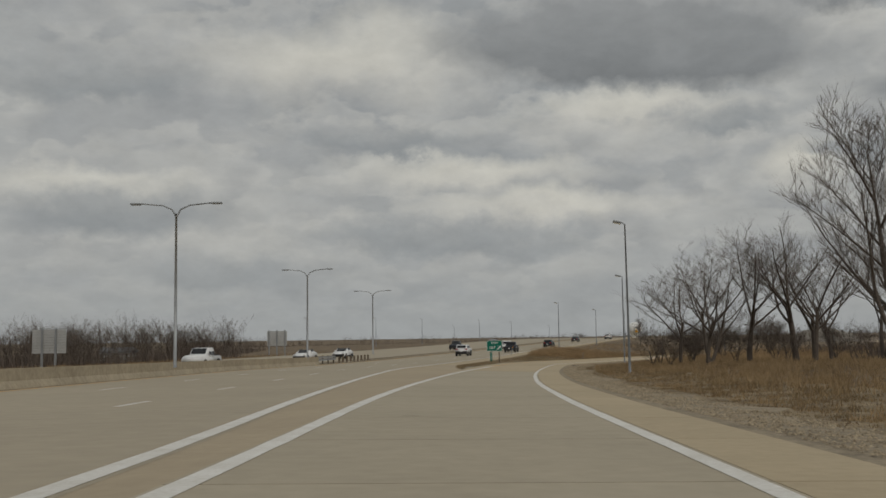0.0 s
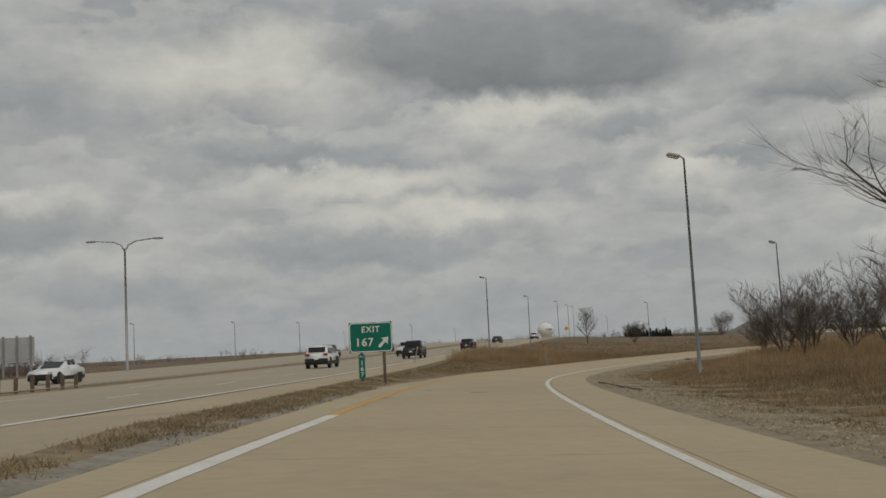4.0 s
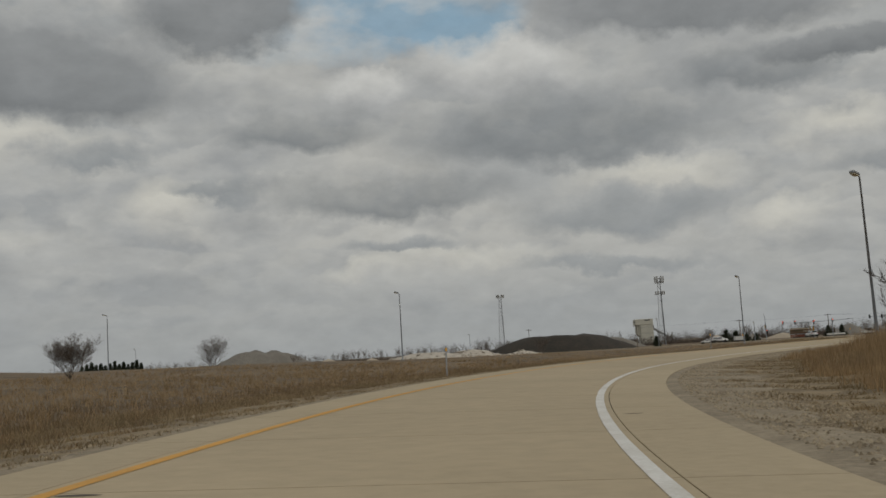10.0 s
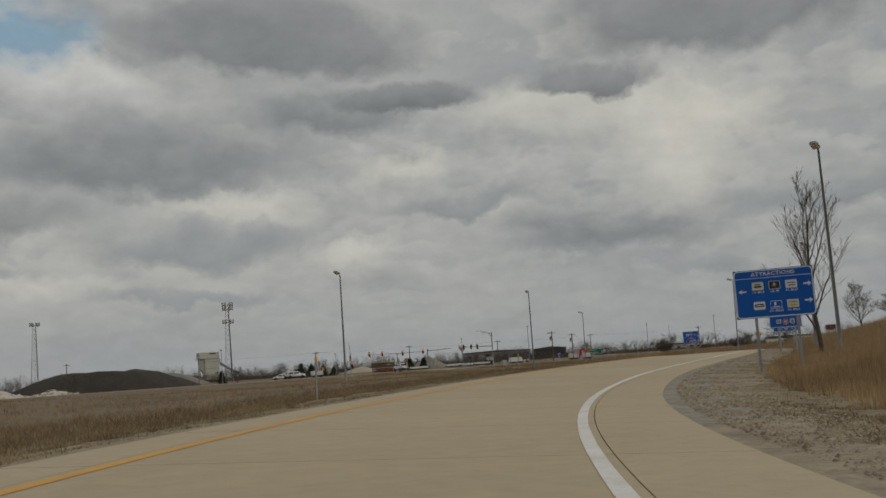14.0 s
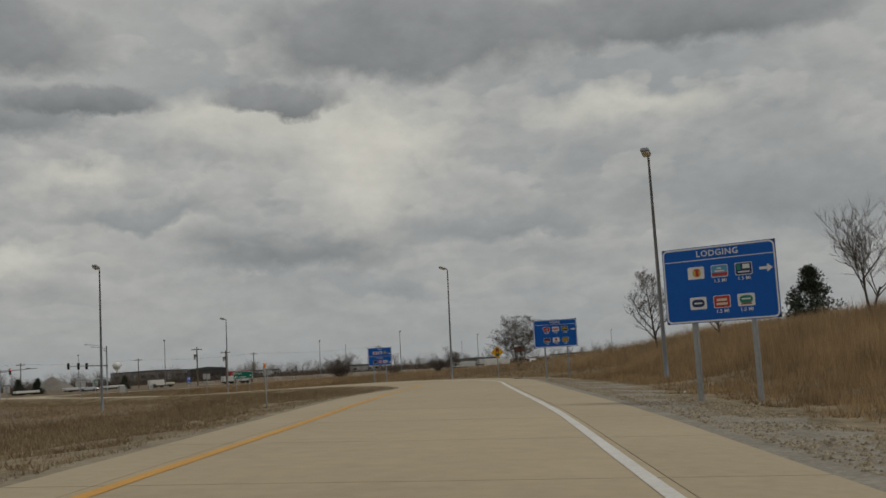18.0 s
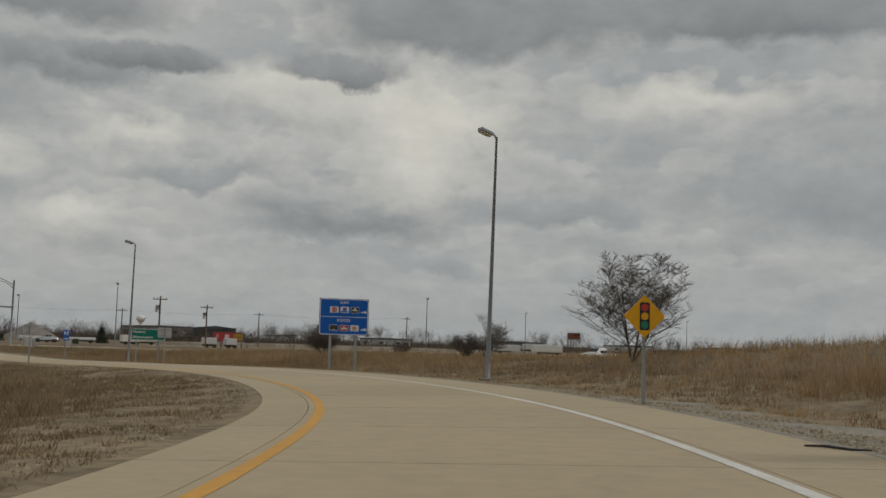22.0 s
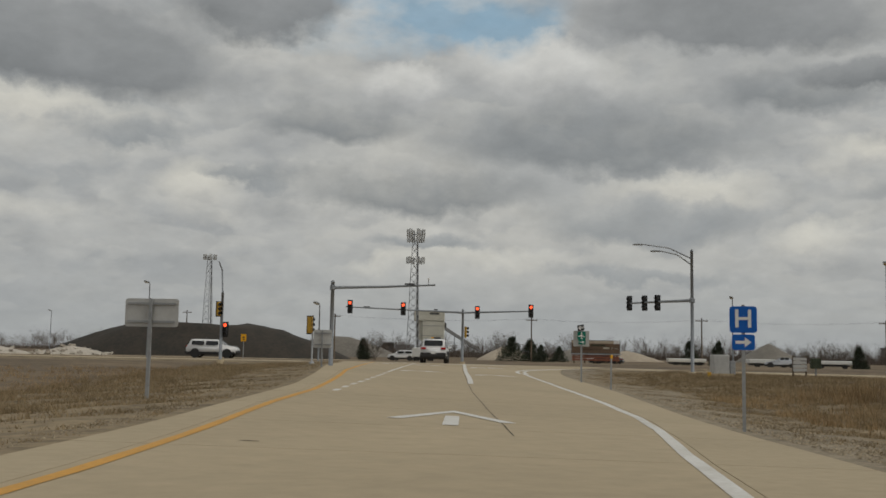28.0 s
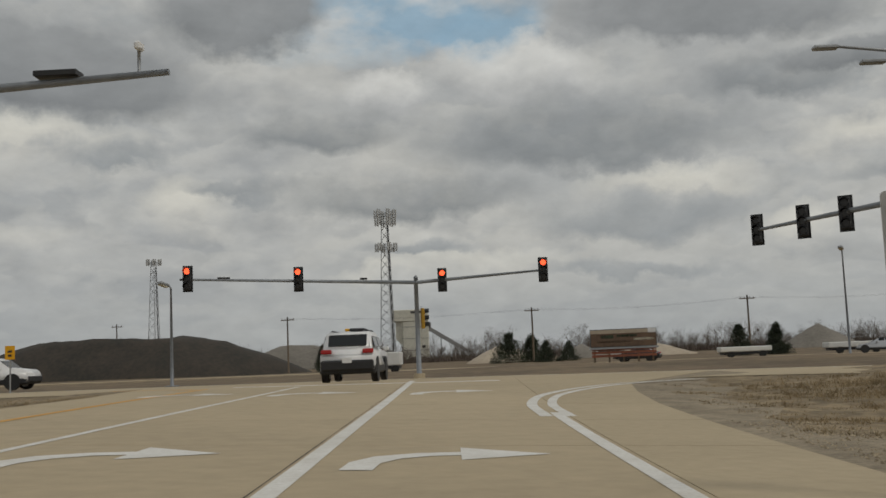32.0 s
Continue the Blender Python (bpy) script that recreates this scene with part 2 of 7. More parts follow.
# ---- materials ----
def material(name, base, dark=None, scale=1.0, fine=8.0, rough=0.8, metal=0.0, bump=0.15, contrast=0.5, stripe=None, per_object=0.0, island=0.0, thin=0.0):
    """A surface whose colour wanders between two tones at two scales, with fine relief. Scales are per metre."""
    m = bpy.data.materials.new(name)
    m.use_nodes = True
    nt = m.node_tree
    p = nt.nodes["Principled BSDF"]
    p.inputs["Roughness"].default_value, p.inputs["Metallic"].default_value = rough, metal
    dark = dark or tuple(c * 0.7 for c in base)
    geo = nt.nodes.new("ShaderNodeNewGeometry")

    def noise_at(s, detail):
        mp = nt.nodes.new("ShaderNodeMapping")
        mp.inputs[3].default_value = (s, s, s) if stripe is None else tuple(s * v for v in stripe)
        nt.links.new(geo.outputs["Position"], mp.inputs[0])
        n = nt.nodes.new("ShaderNodeTexNoise")
        n.inputs["Scale"].default_value, n.inputs["Detail"].default_value, n.inputs["Roughness"].default_value = 1.0, detail, 0.6
        nt.links.new(mp.outputs[0], n.inputs["Vector"])
        return n.outputs["Fac"]

    big, small = noise_at(scale, 4), noise_at(fine, 5)
    add = nt.nodes.new("ShaderNodeMath")
    add.operation = "ADD"
    nt.links.new(big, add.inputs[0])
    nt.links.new(small, add.inputs[1])
    value = add.outputs[0]
    for socket, amount in ((("Object Info", "Random"), per_object), (("Geometry", "Random Per Island"), island)):
        if amount:
            src = nt.nodes.new("ShaderNodeObjectInfo") if socket[0] == "Object Info" else geo
            k = nt.nodes.new("ShaderNodeMath")
            k.operation = "MULTIPLY_ADD"
            k.inputs[1].default_value = amount
            nt.links.new(src.outputs[socket[1]], k.inputs[0])
            nt.links.new(value, k.inputs[2])
            off = nt.nodes.new("ShaderNodeMath")
            off.operation = "SUBTRACT"
            off.inputs[1].default_value = amount / 2
            nt.links.new(k.outputs[0], off.inputs[0])
            value = off.outputs[0]
    ramp = nt.nodes.new("ShaderNodeMapRange")
    ramp.inputs[1].default_value, ramp.inputs[2].default_value = 1.0 - contrast / 2, 1.0 + contrast / 2
    nt.links.new(value, ramp.inputs[0])
    mix = nt.nodes.new("ShaderNodeMix")
    mix.data_type = "RGBA"
    mix.inputs[6].default_value, mix.inputs[7].default_value = (*dark, 1), (*base, 1)
    nt.links.new(ramp.outputs[0], mix.inputs[0])
    nt.links.new(mix.outputs[2], p.inputs["Base Color"])
    if bump:
        b = nt.nodes.new("ShaderNodeBump")
        b.inputs["Strength"].default_value, b.inputs["Distance"].default_value = bump, 0.05
        nt.links.new(small, b.inputs["Height"])
        nt.links.new(b.outputs[0], p.inputs["Normal"])
    if thin:
        tr = nt.nodes.new("ShaderNodeBsdfTranslucent")
        ms = nt.nodes.new("ShaderNodeMixShader")
        ms.inputs[0].default_value = thin
        nt.links.new(mix.outputs[2], tr.inputs["Color"])
        nt.links.new(p.outputs[0], ms.inputs[1])
        nt.links.new(tr.outputs[0], ms.inputs[2])
        nt.links.new(ms.outputs[0], nt.nodes["Material Output"].inputs["Surface"])
    return m


def glow(name, colour, strength):
    m = bpy.data.materials.new(name)
    m.use_nodes = True
    p = m.node_tree.nodes["Principled BSDF"]
    p.inputs["Base Color"].default_value = (*colour, 1)
    p.inputs["Emission Color"].default_value, p.inputs["Emission Strength"].default_value = (*colour, 1), strength
    return m


CONCRETE = material("ramp_concrete", (0.480, 0.392, 0.260), (0.385, 0.310, 0.200), 0.22, 5.0, 0.85, bump=0.2, contrast=0.7, per_object=0.10)
LANE = material("worn_lane_concrete", (0.492, 0.397, 0.259), (0.372, 0.299, 0.193), 0.16, 3.0, 0.8, bump=0.15, contrast=0.75, per_object=0.12)
GREY_LANE = material("grey_lane_concrete", (0.440, 0.383, 0.285), (0.345, 0.298, 0.218), 0.16, 3.0, 0.8, bump=0.15, contrast=0.75, per_object=0.12)
HIGHWAY = material("highway_concrete", (0.420, 0.362, 0.268), (0.335, 0.288, 0.212), 0.10, 2.0, 0.85, bump=0.1, contrast=0.7)
GORE = material("gore_concrete", (0.430, 0.352, 0.242), (0.350, 0.284, 0.194), 0.2, 4.0, 0.85, bump=0.15, contrast=0.7)
JOINT = material("joint_filler", (0.06, 0.052, 0.042), (0.03, 0.028, 0.024), 3, 20, 0.9)
WHITE_PAINT = material("white_road_paint", (0.80, 0.79, 0.76), (0.56, 0.53, 0.47), 1.2, 18, 0.7, bump=0.1, contrast=0.7)
YELLOW_PAINT = material("yellow_road_paint", (0.72, 0.36, 0.045), (0.52, 0.28, 0.06), 1.0, 14, 0.7, bump=0.1, contrast=0.7)
GRAVEL_BED = material("gravel_bed", (0.38, 0.315, 0.222), (0.17, 0.138, 0.094), 1.2, 9, 0.95, bump=0.6, contrast=0.6)
LIMESTONE = material("grey_limestone_chips", (0.37, 0.333, 0.270), (0.175, 0.155, 0.125), 1.5, 11, 0.95, bump=0.6, contrast=0.6)
GRAVEL = material("grey_gravel", (0.46, 0.38, 0.265), (0.19, 0.15, 0.10), 2.2, 14, 0.95, bump=0.6, contrast=0.6, island=0.5)
SOIL = material("dry_grass_ground", (0.215, 0.155, 0.090), (0.105, 0.076, 0.046), 0.16, 1.1, 0.95, bump=0.6, contrast=0.38)
MOWN = material("mown_dormant_grass", (0.325, 0.250, 0.150), (0.135, 0.102, 0.060), 0.7, 3.2, 0.95, bump=0.8, contrast=0.46)
STRAW = material("tall_straw_grass", (0.53, 0.382, 0.215), (0.20, 0.138, 0.073), 0.2, 1.3, 0.9, bump=0, contrast=0.5, island=0.45, thin=0.5)
SHORT = material("short_dry_grass", (0.40, 0.305, 0.18), (0.20, 0.152, 0.088), 0.5, 2.2, 0.9, bump=0, contrast=0.4, island=0.3, thin=0.35)
BROWN = material("brown_matted_grass", (0.30, 0.21, 0.122), (0.15, 0.105, 0.062), 0.25, 1.2, 0.9, bump=0, contrast=0.7, island=0.4, thin=0.35)
REED = material("orange_brown_reeds", (0.55, 0.392, 0.218), (0.23, 0.155, 0.085), 0.2, 1.0, 0.9, bump=0, contrast=0.55, island=0.4, thin=0.4)
WEED = material("brown_dead_weeds", (0.16, 0.105, 0.07), (0.075, 0.052, 0.038), 0.5, 3.0, 0.9, bump=0, contrast=0.6, island=0.4)
BARK = material("grey_brown_bark", (0.13, 0.105, 0.085), (0.06, 0.048, 0.04), 1.5, 12, 0.9, bump=0.4)
TWIG = material("bare_twigs", (0.175, 0.14, 0.115), (0.09, 0.072, 0.06), 0.6, 4, 0.9, bump=0, island=0.3)
PINE = material("dark_evergreen", (0.060, 0.072, 0.042), (0.026, 0.034, 0.021), 0.8, 6, 0.9, bump=0, island=0.4)
GALV = material("galvanised_steel", (0.40, 0.41, 0.42), (0.29, 0.30, 0.31), 0.8, 9, 0.55, 0.65, 0.05)
DULL_STEEL = material("weathered_steel_pole", (0.30, 0.32, 0.345), (0.22, 0.235, 0.255), 0.6, 8, 0.6, 0.4, 0.05)
ALUMINIUM = material("sign_back_aluminium", (0.52, 0.52, 0.51), (0.43, 0.43, 0.42), 0.7, 6, 0.5, 0.35, 0.03)
TIMBER = material("weathered_timber_post", (0.17, 0.125, 0.085), (0.10, 0.075, 0.05), 3, 20, 0.9, stripe=(1, 1, 0.15))
BLUE = material("blue_sign_sheeting", (0.004, 0.115, 0.50), (0.004, 0.10, 0.44), 0.8, 5, 0.85, bump=0.02)
GREEN = material("green_sign_sheeting", (0.002, 0.165, 0.115), (0.002, 0.14, 0.10), 0.8, 5, 0.85, bump=0.02)
WHITE_SHEET = material("white_sign_sheeting", (0.78, 0.78, 0.78), (0.70, 0.70, 0.70), 1, 8, 0.85, bump=0.02)
YELLOW_SHEET = material("yellow_sign_sheeting", (0.80, 0.40, 0.01), (0.72, 0.36, 0.01), 1, 8, 0.85, bump=0.02)
ORANGE = material("orange_reflector", (0.85, 0.25, 0.02), (0.7, 0.2, 0.02), 2, 9, 0.4, bump=0)
BLACK = material("black_sheeting", (0.02, 0.02, 0.022), (0.014, 0.014, 0.015), 2, 9, 0.5, bump=0.02)
RED = material("red_sheeting", (0.50, 0.035, 0.03), (0.42, 0.03, 0.026), 2, 9, 0.5, bump=0.02)
TEAL = material("green_disc", (0.01, 0.22, 0.15), (0.01, 0.19, 0.13), 2, 9, 0.5, bump=0.02)
CREAM = material("cream_logo_panel", (0.70, 0.66, 0.52), (0.62, 0.58, 0.45), 2, 9, 0.5, bump=0.02)
GOLD = material("gold_logo_panel", (0.62, 0.42, 0.06), (0.5, 0.34, 0.05), 2, 9, 0.5, bump=0.02)
NAVY = material("dark_blue_panel", (0.012, 0.03, 0.12), (0.01, 0.025, 0.10), 2, 9, 0.5, bump=0.02)
SKY_BLUE = material("pale_blue_panel", (0.10, 0.34, 0.55), (0.08, 0.30, 0.5), 2, 9, 0.5, bump=0.02)
SIGNAL_YELLOW = material("signal_housing_yellow", (0.62, 0.36, 0.03), (0.5, 0.29, 0.03), 2, 9, 0.5, bump=0.02)
DARK_LENS = material("unlit_lens", (0.03, 0.025, 0.02), (0.02, 0.018, 0.015), 2, 9, 0.25, bump=0)
RED_LIGHT = glow("lit_red_lens", (1.0, 0.09, 0.03), 2.2)
TAIL_LIT = glow("lit_tail_lamp", (0.9, 0.05, 0.04), 0.7)
PLANT_WHITE = material("white_silo_steel", (0.66, 0.64, 0.55), (0.54, 0.52, 0.44), 0.25, 2, 0.7, bump=0.05)
EARTH = material("dark_earth", (0.058, 0.046, 0.036), (0.030, 0.029, 0.024), 0.25, 1.5, 0.95, bump=0.6)
SAND = material("pale_sand", (0.48, 0.41, 0.32), (0.36, 0.30, 0.23), 0.2, 2, 0.95, bump=0.3)
GREY_PILE = material("grey_aggregate", (0.24, 0.22, 0.19), (0.16, 0.145, 0.125), 0.2, 2, 0.95, bump=0.3)
RUBBLE = material("broken_concrete", (0.55, 0.50, 0.43), (0.30, 0.26, 0.21), 0.5, 3, 0.95, bump=0.3, island=0.6)
WATER_TANK = material("white_tank_paint", (0.82, 0.82, 0.80), (0.74, 0.74, 0.72), 0.1, 0.6, 0.5, bump=0)
GREY_WALL = material("grey_metal_siding", (0.30, 0.30, 0.30), (0.24, 0.24, 0.24), 0.1, 1.5, 0.6, bump=0.05)
DARK_WALL = material("dark_siding", (0.12, 0.115, 0.11), (0.08, 0.078, 0.075), 0.1, 1.5, 0.7, bump=0.05)
ROOF = material("dark_roof", (0.11, 0.115, 0.12), (0.075, 0.08, 0.085), 0.1, 1.5, 0.6, bump=0.05)
WHITE_WALL = material("white_siding", (0.70, 0.70, 0.68), (0.60, 0.60, 0.58), 0.1, 1.5, 0.6, bump=0.03)
BARRIER = material("stained_barrier_concrete", (0.47, 0.40, 0.29), (0.33, 0.28, 0.20), 0.5, 4, 0.9, bump=0.2)
WHITE_CAR = material("white_car_paint", (0.80, 0.80, 0.80), (0.74, 0.74, 0.75), 1, 6, 0.22, bump=0)
DARK_CAR = material("dark_car_paint", (0.030, 0.033, 0.040), (0.022, 0.025, 0.03), 1, 6, 0.2, bump=0)
SILVER_CAR = material("silver_car_paint", (0.50, 0.51, 0.53), (0.44, 0.45, 0.47), 1, 6, 0.25, 0.5, bump=0)
PLASTIC = material("black_plastic_trim", (0.022, 0.022, 0.024), (0.014, 0.014, 0.016), 4, 20, 0.6, bump=0.05)
TYRE = material("tyre_rubber", (0.022, 0.022, 0.022), (0.014, 0.014, 0.014), 4, 20, 0.85, bump=0.1)
RIM = material("alloy_rim", (0.50, 0.50, 0.51), (0.38, 0.38, 0.39), 3, 10, 0.35, 0.8, bump=0)
CAR_GLASS = material("tinted_glass", (0.012, 0.014, 0.016), (0.01, 0.011, 0.013), 2, 8, 0.06, bump=0)
TAIL = material("red_tail_lamp", (0.40, 0.02, 0.02), (0.3, 0.015, 0.015), 4, 10, 0.2, bump=0)
PATCH = material("dark_stain", (0.14, 0.118, 0.088), (0.09, 0.075, 0.058), 1.5, 9, 0.95, bump=0.2)


# ---- small builders ----
def part(name, bm, mat, parent=None, label=""):
    me = bpy.data.meshes.new(name)
    bm.to_mesh(me)
    bm.free()
    me.materials.append(mat)
    ob = new(name, me)
    if parent is not None:
        ob.parent = parent
    if label:
        tagged(ob, label)
    return ob


def sheet(name, verts, faces, mat, parent=None, smooth=False):
    me = bpy.data.meshes.new(name)
    me.from_pydata([tuple(v) for v in verts], [], faces)
    me.materials.append(mat)
    if smooth:
        me.polygons.foreach_set("use_smooth", [True] * len(me.polygons))
    ob = new(name, me)
    if parent is not None:
        ob.parent = parent
    return ob


def thing(name, m, label, category, group="", kind=""):
    ob = new(name)
    ob.matrix_world = m
    return tagged(ob, label, category, group, kind)


def add_box(bm, size, at=(0, 0, 0), turn=None, bevel=0.0):
    r = bmesh.ops.create_cube(bm, size=1.0)
    vs = r["verts"]
    bmesh.ops.scale(bm, vec=size, verts=vs)
    if bevel:
        es = list({e for v in vs for e in v.link_edges})
        vs = list({v for f in bmesh.ops.bevel(bm, geom=es, offset=bevel, segments=1, affect="EDGES")["faces"] for v in f.verts} | {v for v in vs if v.is_valid})
    if turn is not None:
        bmesh.ops.rotate(bm, verts=vs, matrix=turn)
    bmesh.ops.translate(bm, verts=vs, vec=at)
    return bm


def box(size, at=(0, 0, 0), turn=None, bevel=0.0):
    return add_box(bmesh.new(), size, at, turn, bevel)


def add_tube(bm, points, radii, sides=8, caps=True):
    """A tube through points with a radius at each."""
    rings, n = [], len(points)
    pts = [Vector(p) for p in points]
    for i, p in enumerate(pts):
        d = (pts[min(i + 1, n - 1)] - pts[max(i - 1, 0)]).normalized()
        a = d.cross(Vector((0, 0, 1)))
        a = a.normalized() if a.length > 1e-3 else Vector((1, 0, 0))
        b = d.cross(a)
        rings.append([bm.verts.new(p + (a * math.cos(k * math.tau / sides) + b * math.sin(k * math.tau / sides)) * radii[i]) for k in range(sides)])
    for r, q in zip(rings, rings[1:]):
        for k in range(sides):
            f = bm.faces.new((r[k], r[(k + 1) % sides], q[(k + 1) % sides], q[k]))
            f.smooth = sides > 5
    if caps:
        bm.faces.new(rings[0])
        bm.faces.new(rings[-1][::-1])
    return bm


def tube(points, radii, sides=8):
    return add_tube(bmesh.new(), points, radii, sides)


def prism(outline, depth, at=0.0):
    """An outline in x, z pushed through y from at to at + depth."""
    bm = bmesh.new()
    a = [bm.verts.new((x, at, z)) for x, z in outline]
    b = [bm.verts.new((x, at + depth, z)) for x, z in outline]
    bm.faces.new(a)
    bm.faces.new(b[::-1])
    n = len(a)
    for i in range(n):
        bm.faces.new((a[i], b[i], b[(i + 1) % n], a[(i + 1) % n]))
    bmesh.ops.recalc_face_normals(bm, faces=bm.faces)
    return bm


def rounded(w, h, r, n=4):
    out = []
    for cx, cz, a in ((w / 2 - r, h / 2 - r, 0), (-w / 2 + r, h / 2 - r, 90), (-w / 2 + r, -h / 2 + r, 180), (w / 2 - r, -h / 2 + r, 270)):
        for k in range(n + 1):
            t = radians(a + 90 * k / n)
            out.append((cx + r * math.cos(t), cz + r * math.sin(t)))
    return out


def shifted(outline, dx, dz):
    return [(x + dx, z + dz) for x, z in outline]


def letters(text, size, parent, mat, x, z, y, name="lettering", align="CENTER", stretch=1.0):
    """Raised characters on a sign face that looks along -y."""
    cu = bpy.data.curves.new(name, "FONT")
    cu.body, cu.size, cu.align_x, cu.align_y, cu.extrude, cu.resolution_u = text, size, align, "CENTER", 0.004, 3
    cu.offset, cu.space_character = size * 0.014, 1.12
    ob = bpy.data.objects.new(name, cu)
    me = bpy.data.meshes.new_from_object(ob)
    bpy.data.objects.remove(ob)
    bpy.data.curves.remove(cu)
    me.transform(Matrix.Translation((x, y, z)) @ Matrix.Rotation(radians(90), 4, "X") @ Matrix.Diagonal((stretch, 1, 1, 1)))
    me.materials.append(mat)
    o = new(name, me)
    o.parent = parent
    return o


def smooth_line(points, step):
    """Evenly spaced points along a curve through the given ones (any number of coordinates)."""
    p = np.array(points, float)
    p = np.vstack([2 * p[0] - p[1], p, 2 * p[-1] - p[-2]])
    out = []
    for i in range(1, len(p) - 2):
        a, b, c, d = p[i - 1 : i + 3]
        ka, kb, kc = (max(np.linalg.norm((q - r)[:2]), 1e-6) ** 0.5 for q, r in ((b, a), (c, b), (d, c)))
        for t in np.linspace(0, 1, 40, endpoint=False):
            u = ka + t * kb
            a1 = a + (b - a) * (u / ka)
            a2 = b + (c - b) * ((u - ka) / kb)
            a3 = c + (d - c) * ((u - ka - kb) / kc)
            b1 = a1 + (a2 - a1) * (u / (ka + kb))
            b2 = a2 + (a3 - a2) * ((u - ka) / (kb + kc))
            out.append(b1 + (b2 - b1) * ((u - ka) / kb))
    out = np.array(out + [p[-2]])
    s = np.r_[0, np.cumsum(np.hypot(*np.diff(out[:, :2], axis=0).T))]
    at = np.arange(0, s[-1], step)
    return np.stack([np.interp(at, s, out[:, k]) for k in range(out.shape[1])], 1)


# ---- plan of the roads: x, y, z and cross fall (degrees, right side down) ----
def qp(q, p):
    """Place from the frame of the signalled approach: q to the right, p ahead."""
    return 0.8575 * q + 0.5144 * p, -0.5144 * q + 0.8575 * p


RAMP_PLAN = [
    (0.2, -14.0, 0.25, 1.0), (-0.16, 8.16, -0.12, 1.1), (-0.54, 28.0, -0.46, 1.9), (-0.34, 47.3, -0.85, 2.2), (2.09, 91.7, -1.65, 2.9),
    (4.91, 117.1, -2.01, 3.3), (8.54, 132.7, -2.27, 3.7), (13.99, 147.7, -2.46, 3.7), (21.25, 162.5, -2.55, 3.7), (29.91, 175.9, -2.60, 3.7),
    (39.48, 187.85, -2.60, 3.8), (49.82, 198.0, -2.60, 3.8), (60.68, 206.5, -2.62, 3.9), (84.51, 220.0, -2.69, 3.8), (117.78, 230.6, -2.54, 3.2),
    (136.69, 235.66, -2.51, 1.9)] + [
    (148.71, 239.0, -2.57, 0.5), (160.63, 242.27, -2.68, -1.2), (172.22, 245.5, -2.81, -2.1), (183.22, 250.2, -2.92, -2.7), (192.96, 256.86, -3.02, -2.7),
    (201.06, 264.84, -3.15, -2.4), (207.5, 273.6, -3.33, -1.8), (*qp(37.3, 347), -3.42, -1.3), (*qp(38.1, 366.4), -3.60, 0.6), (*qp(38.3, 374), -3.60, 1.6), (*qp(38.9, 392), -3.47, 2.3),
    (*qp(39.0, 412), -3.40, 2.2), (*qp(39.1, 431), -3.25, 0.4)]
ROUTE_PLAN = [
    (-3.0, -60, 0.6, 0.0), (-3.7, 8.1, -0.1, 0.0), (-4.15, 15, -0.22, 0.0), (-4.95, 24, -0.4, 0.0), (-6.0, 39, -0.66, 0.0), (-6.9, 60, -0.95, 0.0), (-7.1, 78, -1.18, 0.0), (-4.9, 108, -1.55, 0.0), (-1.2, 136, -1.65, 0.0), (6.5, 192, -1.6, 0.0),
    (19, 252, -1.15, 0.0), (32, 308, -0.45, 0.0), (44, 360, 0.0, 0.0), (60, 430, 0.15, 0.0), (88, 560, -1.2, 0.0), (135, 780, -3.0, 0.0)]
CROSS_PLAN = [(*qp(q, p), z, 0.0) for q, p, z in (
    (-220, 500, -3.0), (-60, 450, -3.1), (-20, 440, -3.15), (10, 436, -3.2), (34, 435, -3.28), (48, 431.5, -3.36), (62, 425, -3.44), (85, 411, -3.55), (130, 380, -3.6), (240, 300, -3.6))]
FAR_PLAN = [(*qp(q, p), -3.75, 0.0) for q, p in ((-300, 570), (-150, 540), (32, 513), (62, 506), (86, 498), (150, 475), (260, 430), (420, 350))]
RAMP = smooth_line(RAMP_PLAN, 1.0)
# finer course of the lane along the ramp: station, to the right, up
FINE = [(0, 0, 0.065), (15, -0.04, 0.043), (30, -0.08, 0.018), (45, -0.1, 0.012), (60, -0.17, 0.027), (75, -0.26, 0.043), (90, -0.24, 0.032), (105, -0.17, 0.036), (120, -0.12, 0.043), (135, -0.13, 0.041), (150, -0.15, 0.049), (165, -0.12, 0.044), (180, -0.07, 0.03), (195, -0.14, 0.048), (210, -0.06, 0.058), (225, -0.13, 0.067), (240, -0.04, 0.069), (255, -0.27, 0.11), (270, -0.22, 0.096), (285, -0.55, 0.096), (300, -0.2, 0.08), (315, -0.04, 0.038), (330, -0.11, 0.044), (345, -0.21, 0.064), (360, -0.16, 0.074), (375, -0.2, 0.099), (390, 0.11, 0.133), (405, 0.21, 0.155), (420, 0.15, 0.1), (435, 0.05, 0.048), (450, -0.04, 0.006), (465, -0.11, 0.017), (480, -0.07, 0.047), (495, -0.02, 0.076)]
